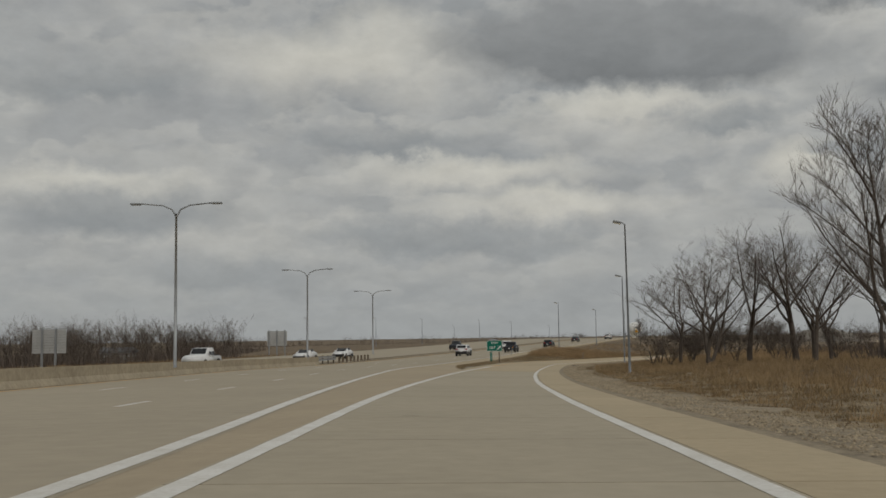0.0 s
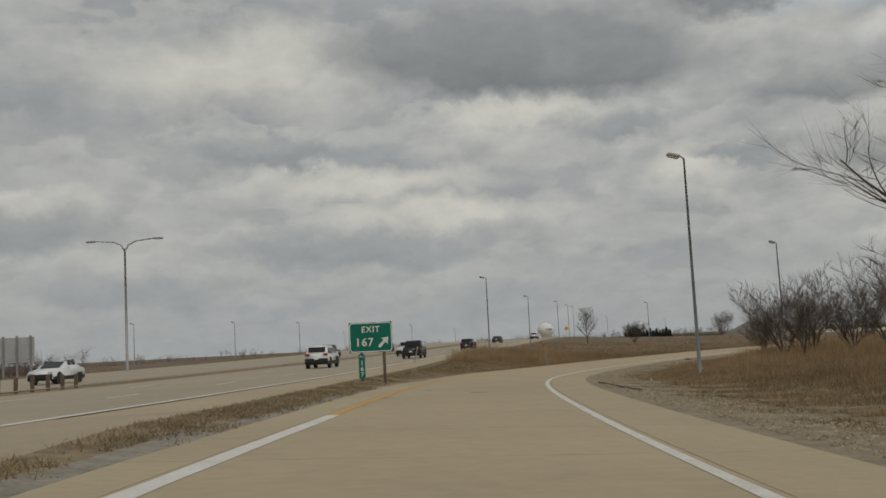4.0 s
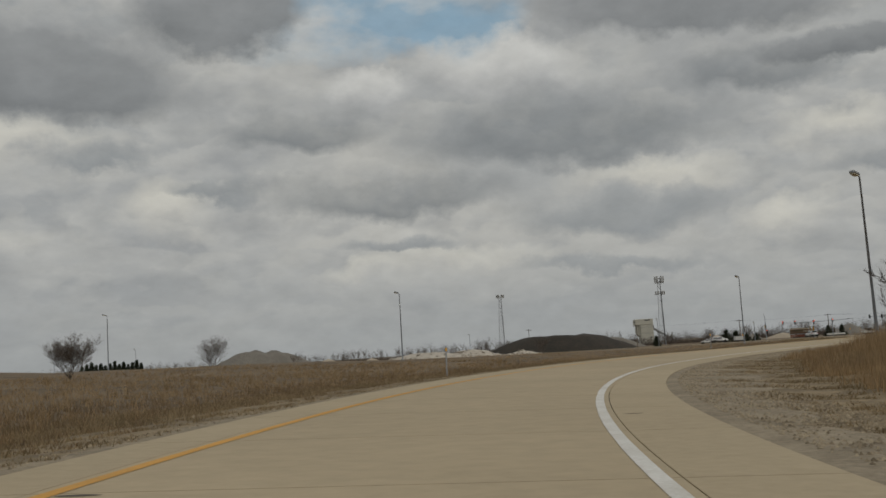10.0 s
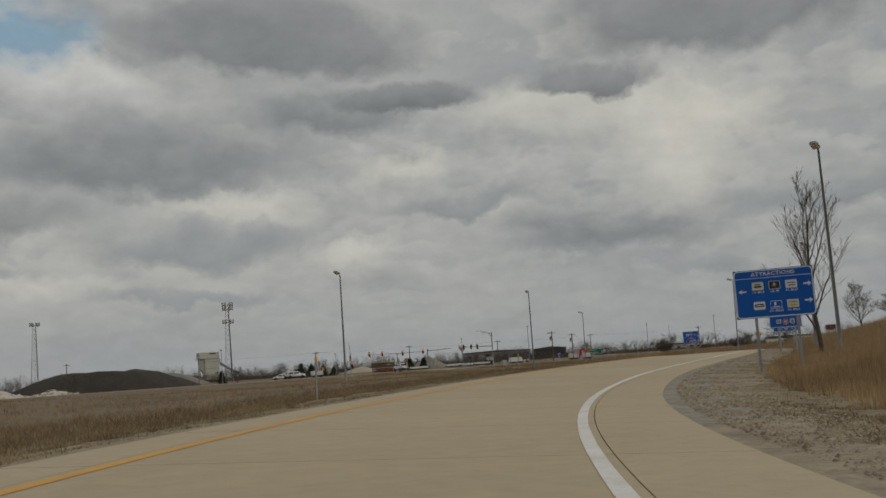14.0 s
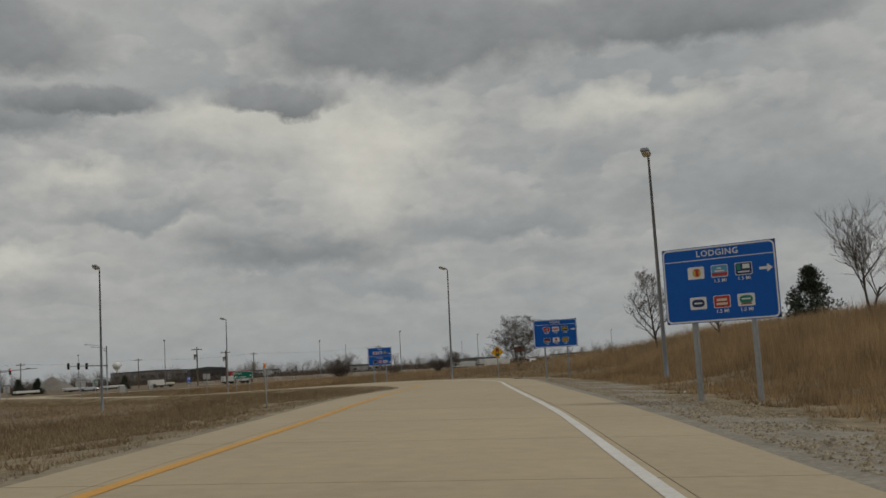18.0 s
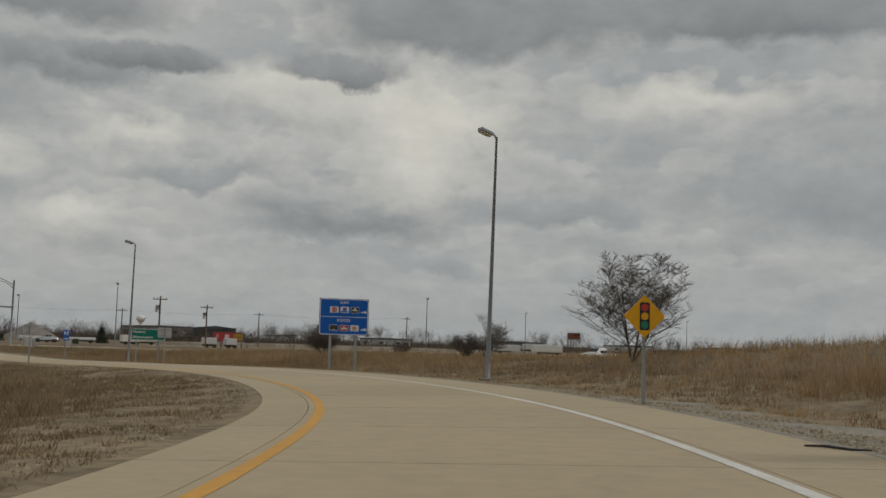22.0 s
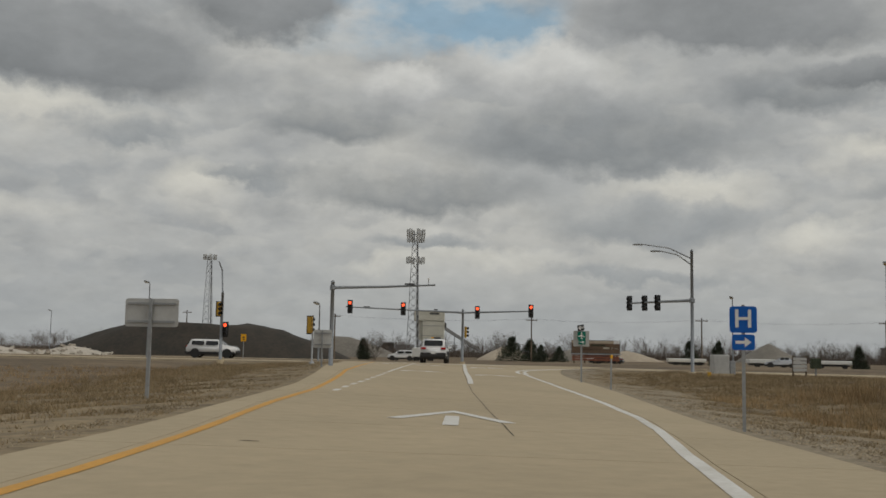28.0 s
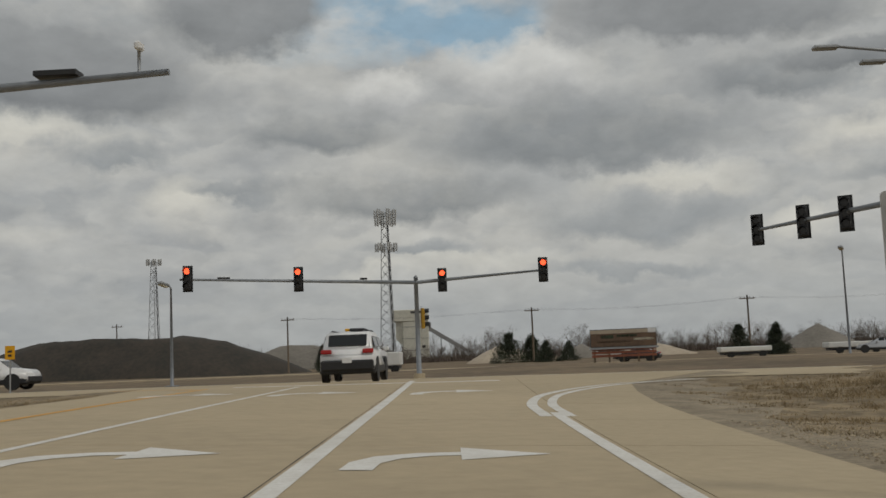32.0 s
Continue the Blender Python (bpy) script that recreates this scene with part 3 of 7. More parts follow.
# trim by station: cross fall, yellow line, white line, pavement edge
TRIM = [(0, -0.92, 0.04, -0.04, -0.1), (30, -0.84, 0.06, -0.08, -0.11), (60, -1.29, 0.07, -0.03, -0.14), (90, -0.94, -0.01, -0.02, -0.17), (120, -1.46, 0.01, -0.01, -0.22), (150, -1.65, 0.01, -0.02, -0.31), (180, -2.24, 0.04, 0.02, -0.43), (210, -2.33, 0.05, 0, -0.43), (240, -2, 0.06, -0.02, -0.34), (270, -1.53, 0.08, -0.03, -0.44), (300, -1.2, 0.1, -0.02, -0.32), (330, 0.41, 0.11, -0.13, -0.23), (360, 1.47, 0.18, -0.14, -0.17), (390, 2.02, 0.25, -0.17, -0.12), (420, 0.67, 0.07, -0.04, -0.09), (450, -0.06, 0.07, -0.07, -0.07), (480, 0, 0.05, -0.04, -0.06), (510, -0.01, 0.04, -0.03, -0.05)]
ROUTE = smooth_line(ROUTE_PLAN, 4.0)
CROSS = smooth_line(CROSS_PLAN, 4.0)
FAR = smooth_line(FAR_PLAN, 6.0)


def rights(line):
    d = np.gradient(line[:, :2], axis=0)
    d /= np.linalg.norm(d, axis=1)[:, None]
    return np.stack([d[:, 1], -d[:, 0]], 1)




def eased(table, column):
    """A table's column along the ramp, its corners rounded."""
    v = np.interp(np.arange(-8, len(RAMP) + 8), [f[0] for f in table], [f[column] for f in table])
    return np.convolve(v, np.ones(17) / 17, "valid")


RAMP[:, :2] += rights(RAMP) * eased(FINE, 1)[:, None]
RAMP[:, 2] += eased(FINE, 2)
RAMP[:, 3] += eased(TRIM, 1)
RAMP_R, ROUTE_R, CROSS_R, FAR_R = rights(RAMP), rights(ROUTE), rights(CROSS), rights(FAR)
RAMP_S = np.arange(len(RAMP)) * 1.0
END = len(RAMP) - 1


def station(x, y):
    return int(np.argmin(np.hypot(RAMP[:, 0] - x, RAMP[:, 1] - y)))


def along(table, s):
    return np.interp(s, [a for a, _ in table], [b for _, b in table])


S_WIDE, S_APP = station(*qp(37.2, 345)), station(*qp(38.3, 374))
S_BEND, S_HILL = station(192.96, 256.86), station(130, 234)


def trimmed(table, column):
    v = eased(TRIM, column)
    return [(float(k), float(along(table, k) + v[k])) for k in range(len(RAMP))]


# offsets from the middle of the lane: yellow line, white line, pavement edges
LANE_HALF = [(0, 2.46), (110, 2.45), (160, 2.39), (350, 2.37), (372, 2.28), (390, 2.26)]
YELLOW = [(s, -w) for s, w in LANE_HALF] + [(S_WIDE, -2.36), (S_APP - 20, -2.5), (S_APP - 12, -2.8), (S_APP - 4, -3.3), (S_APP, -3.5), (S_APP + 6, -3.65), (S_APP + 11, -4.0), (S_APP + 24, -5.0), (END - 3, -6.0), (END, -6.1)]
WHITE = LANE_HALF[:3] + [(260, 2.38), (330, 2.42), (350, 2.41)] + LANE_HALF[4:] + [(S_WIDE, 2.36), (S_APP - 20, 2.5), (S_APP - 13, 2.75), (S_APP - 8, 3.2), (S_APP - 3, 3.8), (S_APP + 1, 4.1), (S_APP + 7, 4.1), (S_APP + 18, 3.75), (END - 12, 3.8), (END, 3.9)]
EDGE_L = [(0, -2.6), (72, -2.6), (100, -3.5), (140, -3.7), (170, -3.5), (250, -3.5), (268, -3.25), (300, -3.2), (320, -3.4), (345, -3.6), (357, -3.3), (370, -3.15), (395, -2.95), (408, -3.3), (416, -3.5), (429, -3.95), (440, -4.3), (446, -4.6), (S_APP + 14, -5.1), (END - 25, -6.7), (END - 10, -7.4), (END, -9.0)]
EDGE_R = [(0, 4.0), (60, 4.05), (110, 4.2), (160, 4.25), (320, 4.22), (386, 4.05), (S_WIDE, 4.3), (S_APP, 5.4), (458, 5.8), (470, 6.0), (480, 6.3), (487, 7.2), (END, 11.0)]
YELLOW, WHITE, EDGE_R = trimmed(YELLOW, 2), trimmed(WHITE, 3), trimmed(EDGE_R, 4)
HILL = [(0, 0.5), (60, 0.6), (110, 0.8), (150, 0.5), (180, 0.25), (225, 0.8), (262, 1.9), (300, 2.4), (325, 2.55), (350, 2.55), (372, 2.6), (386, 1.7), (400, 0.6), (440, 0.5), (END, 0.6)]


def on_ramp(s, off, lift=0.0):
    """Place on the banked ramp surface at station s (metres) and offset (right positive)."""
    i = min(max(s, 0.0), END)
    a, f = int(min(i, END - 1)), i - int(min(i, END - 1))
    c = RAMP[a] * (1 - f) + RAMP[a + 1] * f
    r = RAMP_R[a] * (1 - f) + RAMP_R[a + 1] * f
    return (c[0] + r[0] * off, c[1] + r[1] * off, c[2] - math.tan(radians(c[3])) * off + lift)


def verge(d_edge, hill, right):
    """Height of the roadside over the pavement edge, by distance beyond it."""
    d = np.maximum(d_edge, 0.0)
    dip = -0.05 * np.minimum(d, 5.0)
    if right:
        t = np.clip((d - 3.0) / 17.0, 0, 1)
        return dip + hill * t * t * (3 - 2 * t) + 0.25 * np.clip((d - 3) / 6, 0, 1)
    return dip - 0.25 * np.clip((d - 2) / 8, 0, 1)


def nearest(line, right, x, y):
    best, idx = np.full(x.shape, 1e18), np.zeros(x.shape, int)
    for k in range(0, len(line), 2):
        d = (x - line[k, 0]) ** 2 + (y - line[k, 1]) ** 2
        m = d < best
        best[m], idx[m] = d[m], k
    off = (x - line[idx, 0]) * right[idx, 0] + (y - line[idx, 1]) * right[idx, 1]
    return np.sqrt(best), idx, off


def ground_height(x, y, sunk=True):
    """Height of the land. sunk: lowered a little under the pavements and verges laid on it."""
    x, y = np.atleast_1d(np.asarray(x, float)), np.atleast_1d(np.asarray(y, float))
    far, i, off = nearest(RAMP, RAMP_R, x, y)
    el, er, hill = along(EDGE_L, i), along(EDGE_R, i), along(HILL, i)
    slope = np.tan(np.radians(RAMP[i, 3]))
    edge = np.where(off > 0, er, el)
    beyond = np.where(off > 0, off - er, el - off)
    zr = RAMP[i, 2] - slope * np.clip(off, el, er) + np.where(off > 0, verge(beyond, hill, True), verge(beyond, hill, False))
    beyond = np.where(far > np.abs(off) + 3, far - 4, beyond)
    dr = np.maximum(beyond, 0.0)
    fi, j, offi = nearest(ROUTE, ROUTE_R, x, y)
    di = np.where(offi > 0, np.maximum(fi - 3.2, 0), np.maximum(fi - 44, 0))
    zi = ROUTE[j, 2] - 0.06 * np.minimum(di, 14)
    fc, k, _ = nearest(CROSS, CROSS_R, x, y)
    dc, zc = np.maximum(fc - 5.5, 0), CROSS[k, 2] - 0.1
    ff, l, _ = nearest(FAR, FAR_R, x, y)
    df, zf = np.maximum(ff - 5.5, 0), FAR[l, 2] - 0.1
    w = [1 / (d + 0.8) ** 2 for d in (dr, di, dc, df)] + [np.full(x.shape, 1 / 160.0**2)]
    z = (w[0] * zr + w[1] * zi + w[2] * zc + w[3] * zf + w[4] * -3.0) / sum(w)
    roll = 0.25 * np.sin(x * 0.043 + 1.3) * np.sin(y * 0.037) + 0.12 * np.sin(x * 0.13) * np.sin(y * 0.11 + 2)
    z = z + roll * np.clip((np.minimum(np.minimum(dr, di), np.minimum(dc, df)) - 6) / 20, 0, 1)
    if sunk:
        z = z - 0.35 * np.clip((8.0 - dr) / 2.5, 0, 1) * np.clip((END - 6 - i) / 14, 0.2, 1) * np.where((off < 0) & (i < 135), 0.35, 1.0) - np.where((y > 60) & (y < 125), 0.12, 0.3) * np.clip((2.0 - di) / 2, 0, 1) - 0.04 * np.clip((2.0 - np.minimum(dc, df)) / 2, 0, 1)
    return z


def land(x, y):
    """Height at which a thing stands at x, y."""
    return float(ground_height([x], [y], False)[0])


# ---- ground: one sheet to the horizon ----
def spaced(lo, hi, step, reach):
    mid = list(np.arange(lo, hi + step, step))
    a, b, s = lo, hi, step
    left, right_side = [], []
    while a > -reach:
        s *= 1.22
        a, b = a - s, b + s
        left.append(a)
        right_side.append(b)
    return np.array(left[::-1] + mid + right_side)


gx, gy = spaced(-50, 300, 2.0, 4200), spaced(-30, 420, 2.0, 4200)
mx, my = np.meshgrid(gx, gy)
mz = ground_height(mx.ravel(), my.ravel())
nx = len(gx)
quads = [(r * nx + c, r * nx + c + 1, (r + 1) * nx + c + 1, (r + 1) * nx + c) for r in range(len(gy) - 1) for c in range(nx - 1)]
ground = sheet("ground", np.stack([mx.ravel(), my.ravel(), mz], 1), quads, SOIL, smooth=True)
tagged(ground, "dormant tan grassland rolling gently to the flat horizon", "ground", kind="structure")


def ribbon(name, line, right, lo, hi, lift, mat, parent=None, a=0, b=None, banked=True):
    """A strip along a road between two offsets (numbers or tables)."""
    verts, faces = [], []
    b = len(line) - 1 if b is None else b
    for i in range(a, b + 1):
        for off in (lo, hi):
            o = along(off, i) if isinstance(off, list) else off
            p = line[i, :2] + right[i] * o
            verts.append((p[0], p[1], line[i, 2] - (math.tan(radians(line[i, 3])) * o if banked else 0) + lift))
    for k in range(b - a):
        faces.append((2 * k, 2 * k + 1, 2 * k + 3, 2 * k + 2))
    return sheet(name, verts, faces, mat, parent)


# ramp bed under the slabs, showing in the joints
bed = ribbon("ramp_road", RAMP, RAMP_R, EDGE_L, EDGE_R, -0.03, JOINT)
tagged(bed, "tan concrete exit ramp of jointed slabs with dark joints", "road", kind="structure")

# verges: gravel beside the shoulder, then mown grass
for name, table, sign, hilly in (("right", EDGE_R, 1, True), ("left", EDGE_L, -1, False)):
    steps = [0.0, 0.5, 1.1, 1.9, 3.0, 4.5, 6.0, 7.6, 9.0]
    verts, faces = [], []
    for i in range(0, END + 1):
        e, hill = along(table, i), along(HILL, i)
        rag = 0.16 * math.sin(i * 0.9) + 0.12 * math.sin(i * 2.3 + 1)
        for n, d in enumerate(steps):
            o = e + sign * (d + (rag * 0.6 if 0 < n < 3 else (rag * 2.0 + 0.5 * math.sin(i * 0.21) if n == 3 else 0)))
            p = RAMP[i, :2] + RAMP_R[i] * o
            z = RAMP[i, 2] - math.tan(radians(RAMP[i, 3])) * e + float(verge(np.array(d), hill, hilly)) - (0.012 if n == 0 else 0)
            z += 0.03 * math.sin(i * 1.7 + n) * (n > 1) - (0.42 if n == len(steps) - 1 else 0)
            verts.append((p[0], p[1], z))
    w = len(steps)
    grass_faces, stone_faces, grey_faces = [], [], []
    for i in range(0 if hilly else 99, END):
        for n in range(w - 1):
            f = (i * w + n, i * w + n + 1, (i + 1) * w + n + 1, (i + 1) * w + n)
            (grey_faces if hilly and (285 <= i < 398 and n < 3 or 258 < i < 285 and n < 2) else stone_faces if n < (3 if hilly else i < 345) else grass_faces).append(f if sign > 0 else f[::-1])
    tagged(sheet("gravel_shoulder_" + name, verts, stone_faces, GRAVEL_BED), "loose grey-tan gravel along the pavement edge", "gravel", kind="structure")
    if grey_faces:
        tagged(sheet("limestone_shoulder", verts, grey_faces, LIMESTONE), "pale grey limestone chips along the pavement edge", "gravel", kind="structure")
    tagged(sheet("verge_" + name, verts, grass_faces, MOWN, smooth=True), "short dormant roadside grass with bare soil", "verge", kind="structure")

# interstate: right line is the reference; shoulder to the right, three lanes to the left
route = ribbon("interstate_road", ROUTE, ROUTE_R, -12.6, 0.22, 0.0, HIGHWAY)
shoulder = ribbon("interstate_shoulder", ROUTE, ROUTE_R, 0.23, 3.0, -0.014, CONCRETE, a=36)
tagged(shoulder, "tan concrete shoulder of the interstate", "road", kind="structure")
tagged(route, "pale concrete three-lane interstate carriageway", "road", kind="structure")
onward = ribbon("opposite_carriageway", ROUTE, ROUTE_R, -40.0, -16.2, 0.02, HIGHWAY)
tagged(onward, "pale concrete carriageway beyond the median", "road", kind="structure")
median = ribbon("median_strip", ROUTE, ROUTE_R, -16.4, -12.4, -0.05, MOWN)
tagged(median, "narrow grassy median between the carriageways", "median", kind="structure")
cross = ribbon("crossroad", CROSS, CROSS_R, -4.6, 4.6, 0.0, CONCRETE)
tagged(cross, "tan concrete crossroad at the ramp end", "road", kind="structure")
far_road = ribbon("far_road", FAR, FAR_R, -4.6, 4.6, 0.02, CONCRETE)
tagged(far_road, "pale concrete road beyond the junction", "road", kind="structure")

# ---- road markings ----
def stripe(name, table, width, mat, a, b, lift=0.005, label="", jitter=0.0):
    verts, faces = [], []
    for n, s in enumerate(np.arange(a, b + 0.01, 1.0)):
        o = along(table, s) if isinstance(table, list) else table
        w = (along(width, s) if isinstance(width, list) else width) / 2 * (1 + jitter * math.sin(s * 1.9) * math.sin(s * 0.53))
        verts += [on_ramp(s, o - w, lift), on_ramp(s, o + w, lift)]
        if n:
            faces.append((2 * n - 2, 2 * n - 1, 2 * n + 1, 2 * n))
    return tagged(sheet(name, verts, faces, mat), label, "road marking", kind="structure")


S_YEL = 109
stripe("edge_line_left_white", YELLOW, 0.26, WHITE_PAINT, 0, S_YEL, label="solid white edge line on concrete", jitter=0.08)
stripe("edge_line_yellow", YELLOW, 0.16, YELLOW_PAINT, S_YEL, END - 4, label="solid yellow edge line on concrete", jitter=0.06)
stripe("edge_line_white", WHITE, [(0, 0.22), (50, 0.2), (100, 0.15), (380, 0.15), (400, 0.17), (END, 0.2)], WHITE_PAINT, 0, END - 18, label="solid white edge line on concrete", jitter=0.05)
LEFT_LANE = [(S_APP, -2.9), (447, -3.1), (462, -3.18), (475, -3.15), (END, -3.0)]
stripe("lane_line_left", LEFT_LANE, 0.13, WHITE_PAINT, 462, END - 4, label="solid white lane line")
for n in range(9):
    stripe("lane_dash_left", LEFT_LANE, 0.16, WHITE_PAINT, 442.8 + 2.1 * n, 443.8 + 2.1 * n, label="short white lane dash")
stripe("lane_line_middle", [(452, 0.4), (END, 0.46)], 0.2, WHITE_PAINT, S_APP + 16, END - 1, label="solid white lane line between turn lanes")
stripe("middle_crack", [(S_APP - 8, 1.2), (434, 1.08), (440, 0.82), (446, 0.52), (453, 0.3), (460, 0.27), (END, 0.3)], 0.014, JOINT, S_APP - 6, END - 2, 0.004, "dark sealed joint between lanes", 0.5)


def decal(name, outline, s0, off0, mat, label, lift=0.006):
    """A flat marking: outline in metres (right, ahead) from a point on the ramp."""
    bm = bmesh.new()
    f = bm.faces.new([bm.verts.new(on_ramp(s0 + v, off0 + u, lift)) for u, v in outline])
    if f.normal.z < 0:
        bmesh.ops.reverse_faces(bm, faces=[f])
    bmesh.ops.triangulate(bm, faces=bm.faces)
    return tagged(part(name, bm, mat), label, "road marking", kind="structure")


TURN = [(-0.95, 0.0), (-0.92, 0.7), (-0.7, 1.28), (-0.25, 1.66), (0.22, 1.78), (0.22, 2.3), (1.2, 1.6), (0.22, 0.95), (0.22, 1.44), (-0.1, 1.34), (-0.42, 1.05), (-0.6, 0.6), (-0.63, 0.0)]
s_tip = station(*qp(38.4, 374.4))
decal("straight_arrow", [(-0.13, -4.2), (-0.13, -1.75), (0.13, -1.75), (0.13, -4.2)], s_tip, 0.22, WHITE_PAINT, "white arrow shaft painted on the lane")
decal("straight_arrow_head", [(0, 0), (1.12, -3.0), (0.84, -3.0), (0, -0.6), (-0.84, -3.0), (-1.12, -3.0)], s_tip, 0.22, WHITE_PAINT, "white arrow head painted on the lane")
s_big, s_small = station(*qp(39, 403.4)), station(*qp(39, 419))
for s0, offs in ((s_big, (-1.75, 1.85)), (s_small, (-5.0, -1.75, 1.85))):
    for o in offs:
        decal("turn_arrow", TURN, s0, o - 0.1, WHITE_PAINT, "white right-turn arrow painted on the lane")
decal("stop_bar", [(-5.4, 0), (3.4, 0), (3.4, 0.5), (-5.4, 0.5)], END - 3, 0, WHITE_PAINT, "white stop bar across the turn lanes")
decal("median_nose", [(-9.0, -4.2), (-7.2, -4.0), (-6.2, -5), (-6.05, -4.6), (-7.1, -3.7), (-9.0, -3.9)], END, 0, YELLOW_PAINT, "yellow line round the median nose")
# corner line sweeping into the crossroad
cl = smooth_line([(3.5, -19, 0), (3.55, -15, 0), (4.3, -11, 0), (6.4, -7, 0), (9.6, -4.6, 0)], 0.6)
for k, (w, du) in enumerate(((0.22, 0.0), (0.2, 0.42))):
    v = []
    for u, d, _ in cl:
        v += [on_ramp(END + d, u + du - w / 2, 0.006), on_ramp(END + d, u + du + w / 2, 0.006)]
    tagged(sheet("corner_line", v, [(2 * i, 2 * i + 1, 2 * i + 3, 2 * i + 2) for i in range(len(cl) - 1)], WHITE_PAINT), "white line sweeping round the corner", "road marking", kind="structure")


def lane_paint(name, off, width, dash, gap, a, b, mat=WHITE_PAINT, line=ROUTE, right=ROUTE_R, label="white lane line on the interstate", lift=0.005):
    s = np.r_[0, np.cumsum(np.hypot(*np.diff(line[:, :2], axis=0).T))]
    verts, faces, t = [], [], a
    while t < b:
        ends = np.arange(t, t + dash + 0.01, dash / max(1, round(dash / 4)))
        for n, u in enumerate(ends):
            c = [np.interp(u, s, line[:, k]) for k in range(3)]
            r = [np.interp(u, s, right[:, k]) for k in range(2)]
            for o in (off - width / 2, off + width / 2):
                verts.append((c[0] + r[0] * o, c[1] + r[1] * o, c[2] + lift))
            if n:
                m = len(verts)
                faces.append((m - 4, m - 3, m - 1, m - 2))
        t += dash + gap
    return tagged(sheet(name, verts, faces, mat), label, "road marking", kind="structure")


lane_paint("gore_line", 0.0, 0.28, 4, 0, 0, 840)
lane_paint("lane_dashes", -4.0, 0.16, 3.05, 9.15, 11.3, 700)
lane_paint("lane_dashes", -8.7, 0.16, 3.05, 9.15, 12.9, 700)
lane_paint("left_edge_line", -12.25, 0.16, 4, 0, 0, 700, YELLOW_PAINT, label="yellow edge line beside the median")
lane_paint("opposite_dashes", -24, 0.16, 3.05, 9.15, 4, 500)
lane_paint("cross_edge_line", -4.0, 0.15, 4, 0, 60, 300, WHITE_PAINT, CROSS, CROSS_R, "white edge line of the crossroad")
lane_paint("cross_edge_line", 4.0, 0.15, 4, 0, 300, 520, WHITE_PAINT, CROSS, CROSS_R, "white edge line of the crossroad")

# gore area between the ramp and the interstate: paved until the grass begins
verts, faces = [], []
for n, s in enumerate(range(0, 112, 3)):
    a = Vector(on_ramp(s, along(YELLOW, s) - 0.19, -0.004) if s < 92 else on_ramp(s, along(EDGE_L, s) + 0.02, -0.03))
    k = int(np.argmin(np.hypot(ROUTE[:, 0] - a[0], ROUTE[:, 1] - a[1])))
    b = Vector((*(ROUTE[k, :2] + ROUTE_R[k] * 0.2), ROUTE[k, 2] - 0.004))
    w = (a - b).length
    m = b.lerp(a, min(0.7, 2.8 / w))
    if s > 78:
        m.z += (b.z - 0.004 - m.z) * min(1.0, (s - 78) / 12)
    verts += [b, m, a]
    if n:
        faces += [(3 * n - 3, 3 * n - 2, 3 * n + 1, 3 * n), (3 * n - 2, 3 * n - 1, 3 * n + 2, 3 * n + 1)]
tagged(sheet("gore_pavement", verts, faces, GORE), "tan concrete gore between the lines", "pavement", kind="structure")

# grassed strip between the interstate shoulder and the ramp
FINE_K = np.arange(25, 60, 0.05)
FINE_ROUTE = np.array([[np.interp(k, range(len(ROUTE)), c) for k in FINE_K] for c in (ROUTE[:, 0], ROUTE[:, 1], ROUTE[:, 2])]).T


def gore_strip(s, t):
    """Place on the strip: station along the ramp, t from the shoulder (0) to the ramp edge (1)."""
    b = np.array(on_ramp(s, float(along(EDGE_L, s)) + 0.03, -0.014))
    d = np.hypot(FINE_ROUTE[:, 0] - b[0], FINE_ROUTE[:, 1] - b[1])
    k = int(np.argmin(d))
    c, w = FINE_ROUTE[k], d[k]
    full = c + (b - c) * (2.97 / w)
    full[2] = c[2] - 0.002
    u = min(1.0, max(0.0, (s - 91) / 14.0)) ** 0.8
    a = b + (full - b) * u
    p = a + (b - a) * t
    dip = 0.03 * max(0.0, w - 4.6) + 0.015 * math.sin(s * 1.3 + t * 5) * math.sin(s * 0.47)
    p[2] += 0.014 * (1 - u) + (0.012 - dip) * math.sin(math.pi * t)
    return p


TS = (0, 0.12, 0.3, 0.5, 0.62, 0.76, 0.9, 1)
verts, soil, chips = [], [], []
for n, st in enumerate(np.arange(92, 152.1, 1.0)):
    verts += [tuple(gore_strip(st, t)) for t in TS]
    if n:
        for k in range(len(TS) - 1):
            q = len(TS) * (n - 1) + k
            (chips if k >= (3 if st < 100 else 4 if st < 106 else 5 if st < 140 else 6) else soil).append((q, q + 1, q + 1 + len(TS), q + len(TS)))
tagged(sheet("gore_verge", verts, soil, MOWN, smooth=True), "short dormant grass between the shoulder and the ramp", "verge", kind="structure")
tagged(sheet("gore_gravel", verts, chips, LIMESTONE), "grey gravel along the ramp edge in the gore", "gravel", kind="structure")

# ---- median barrier, guardrail and posts ----
S_ROUTE = np.r_[0, np.cumsum(np.hypot(*np.diff(ROUTE[:, :2], axis=0).T))]


def on_route(u, off, lift=0.0):
    c = [np.interp(u, S_ROUTE, ROUTE[:, k]) for k in range(3)]
    r = [np.interp(u, S_ROUTE, ROUTE_R[:, k]) for k in range(2)]
    return Vector((c[0] + r[0] * off, c[1] + r[1] * off, c[2] + lift))


def route_turn(u):
    d = on_route(u + 1, 0) - on_route(u - 1, 0)
    return math.degrees(math.atan2(-d.x, d.y))


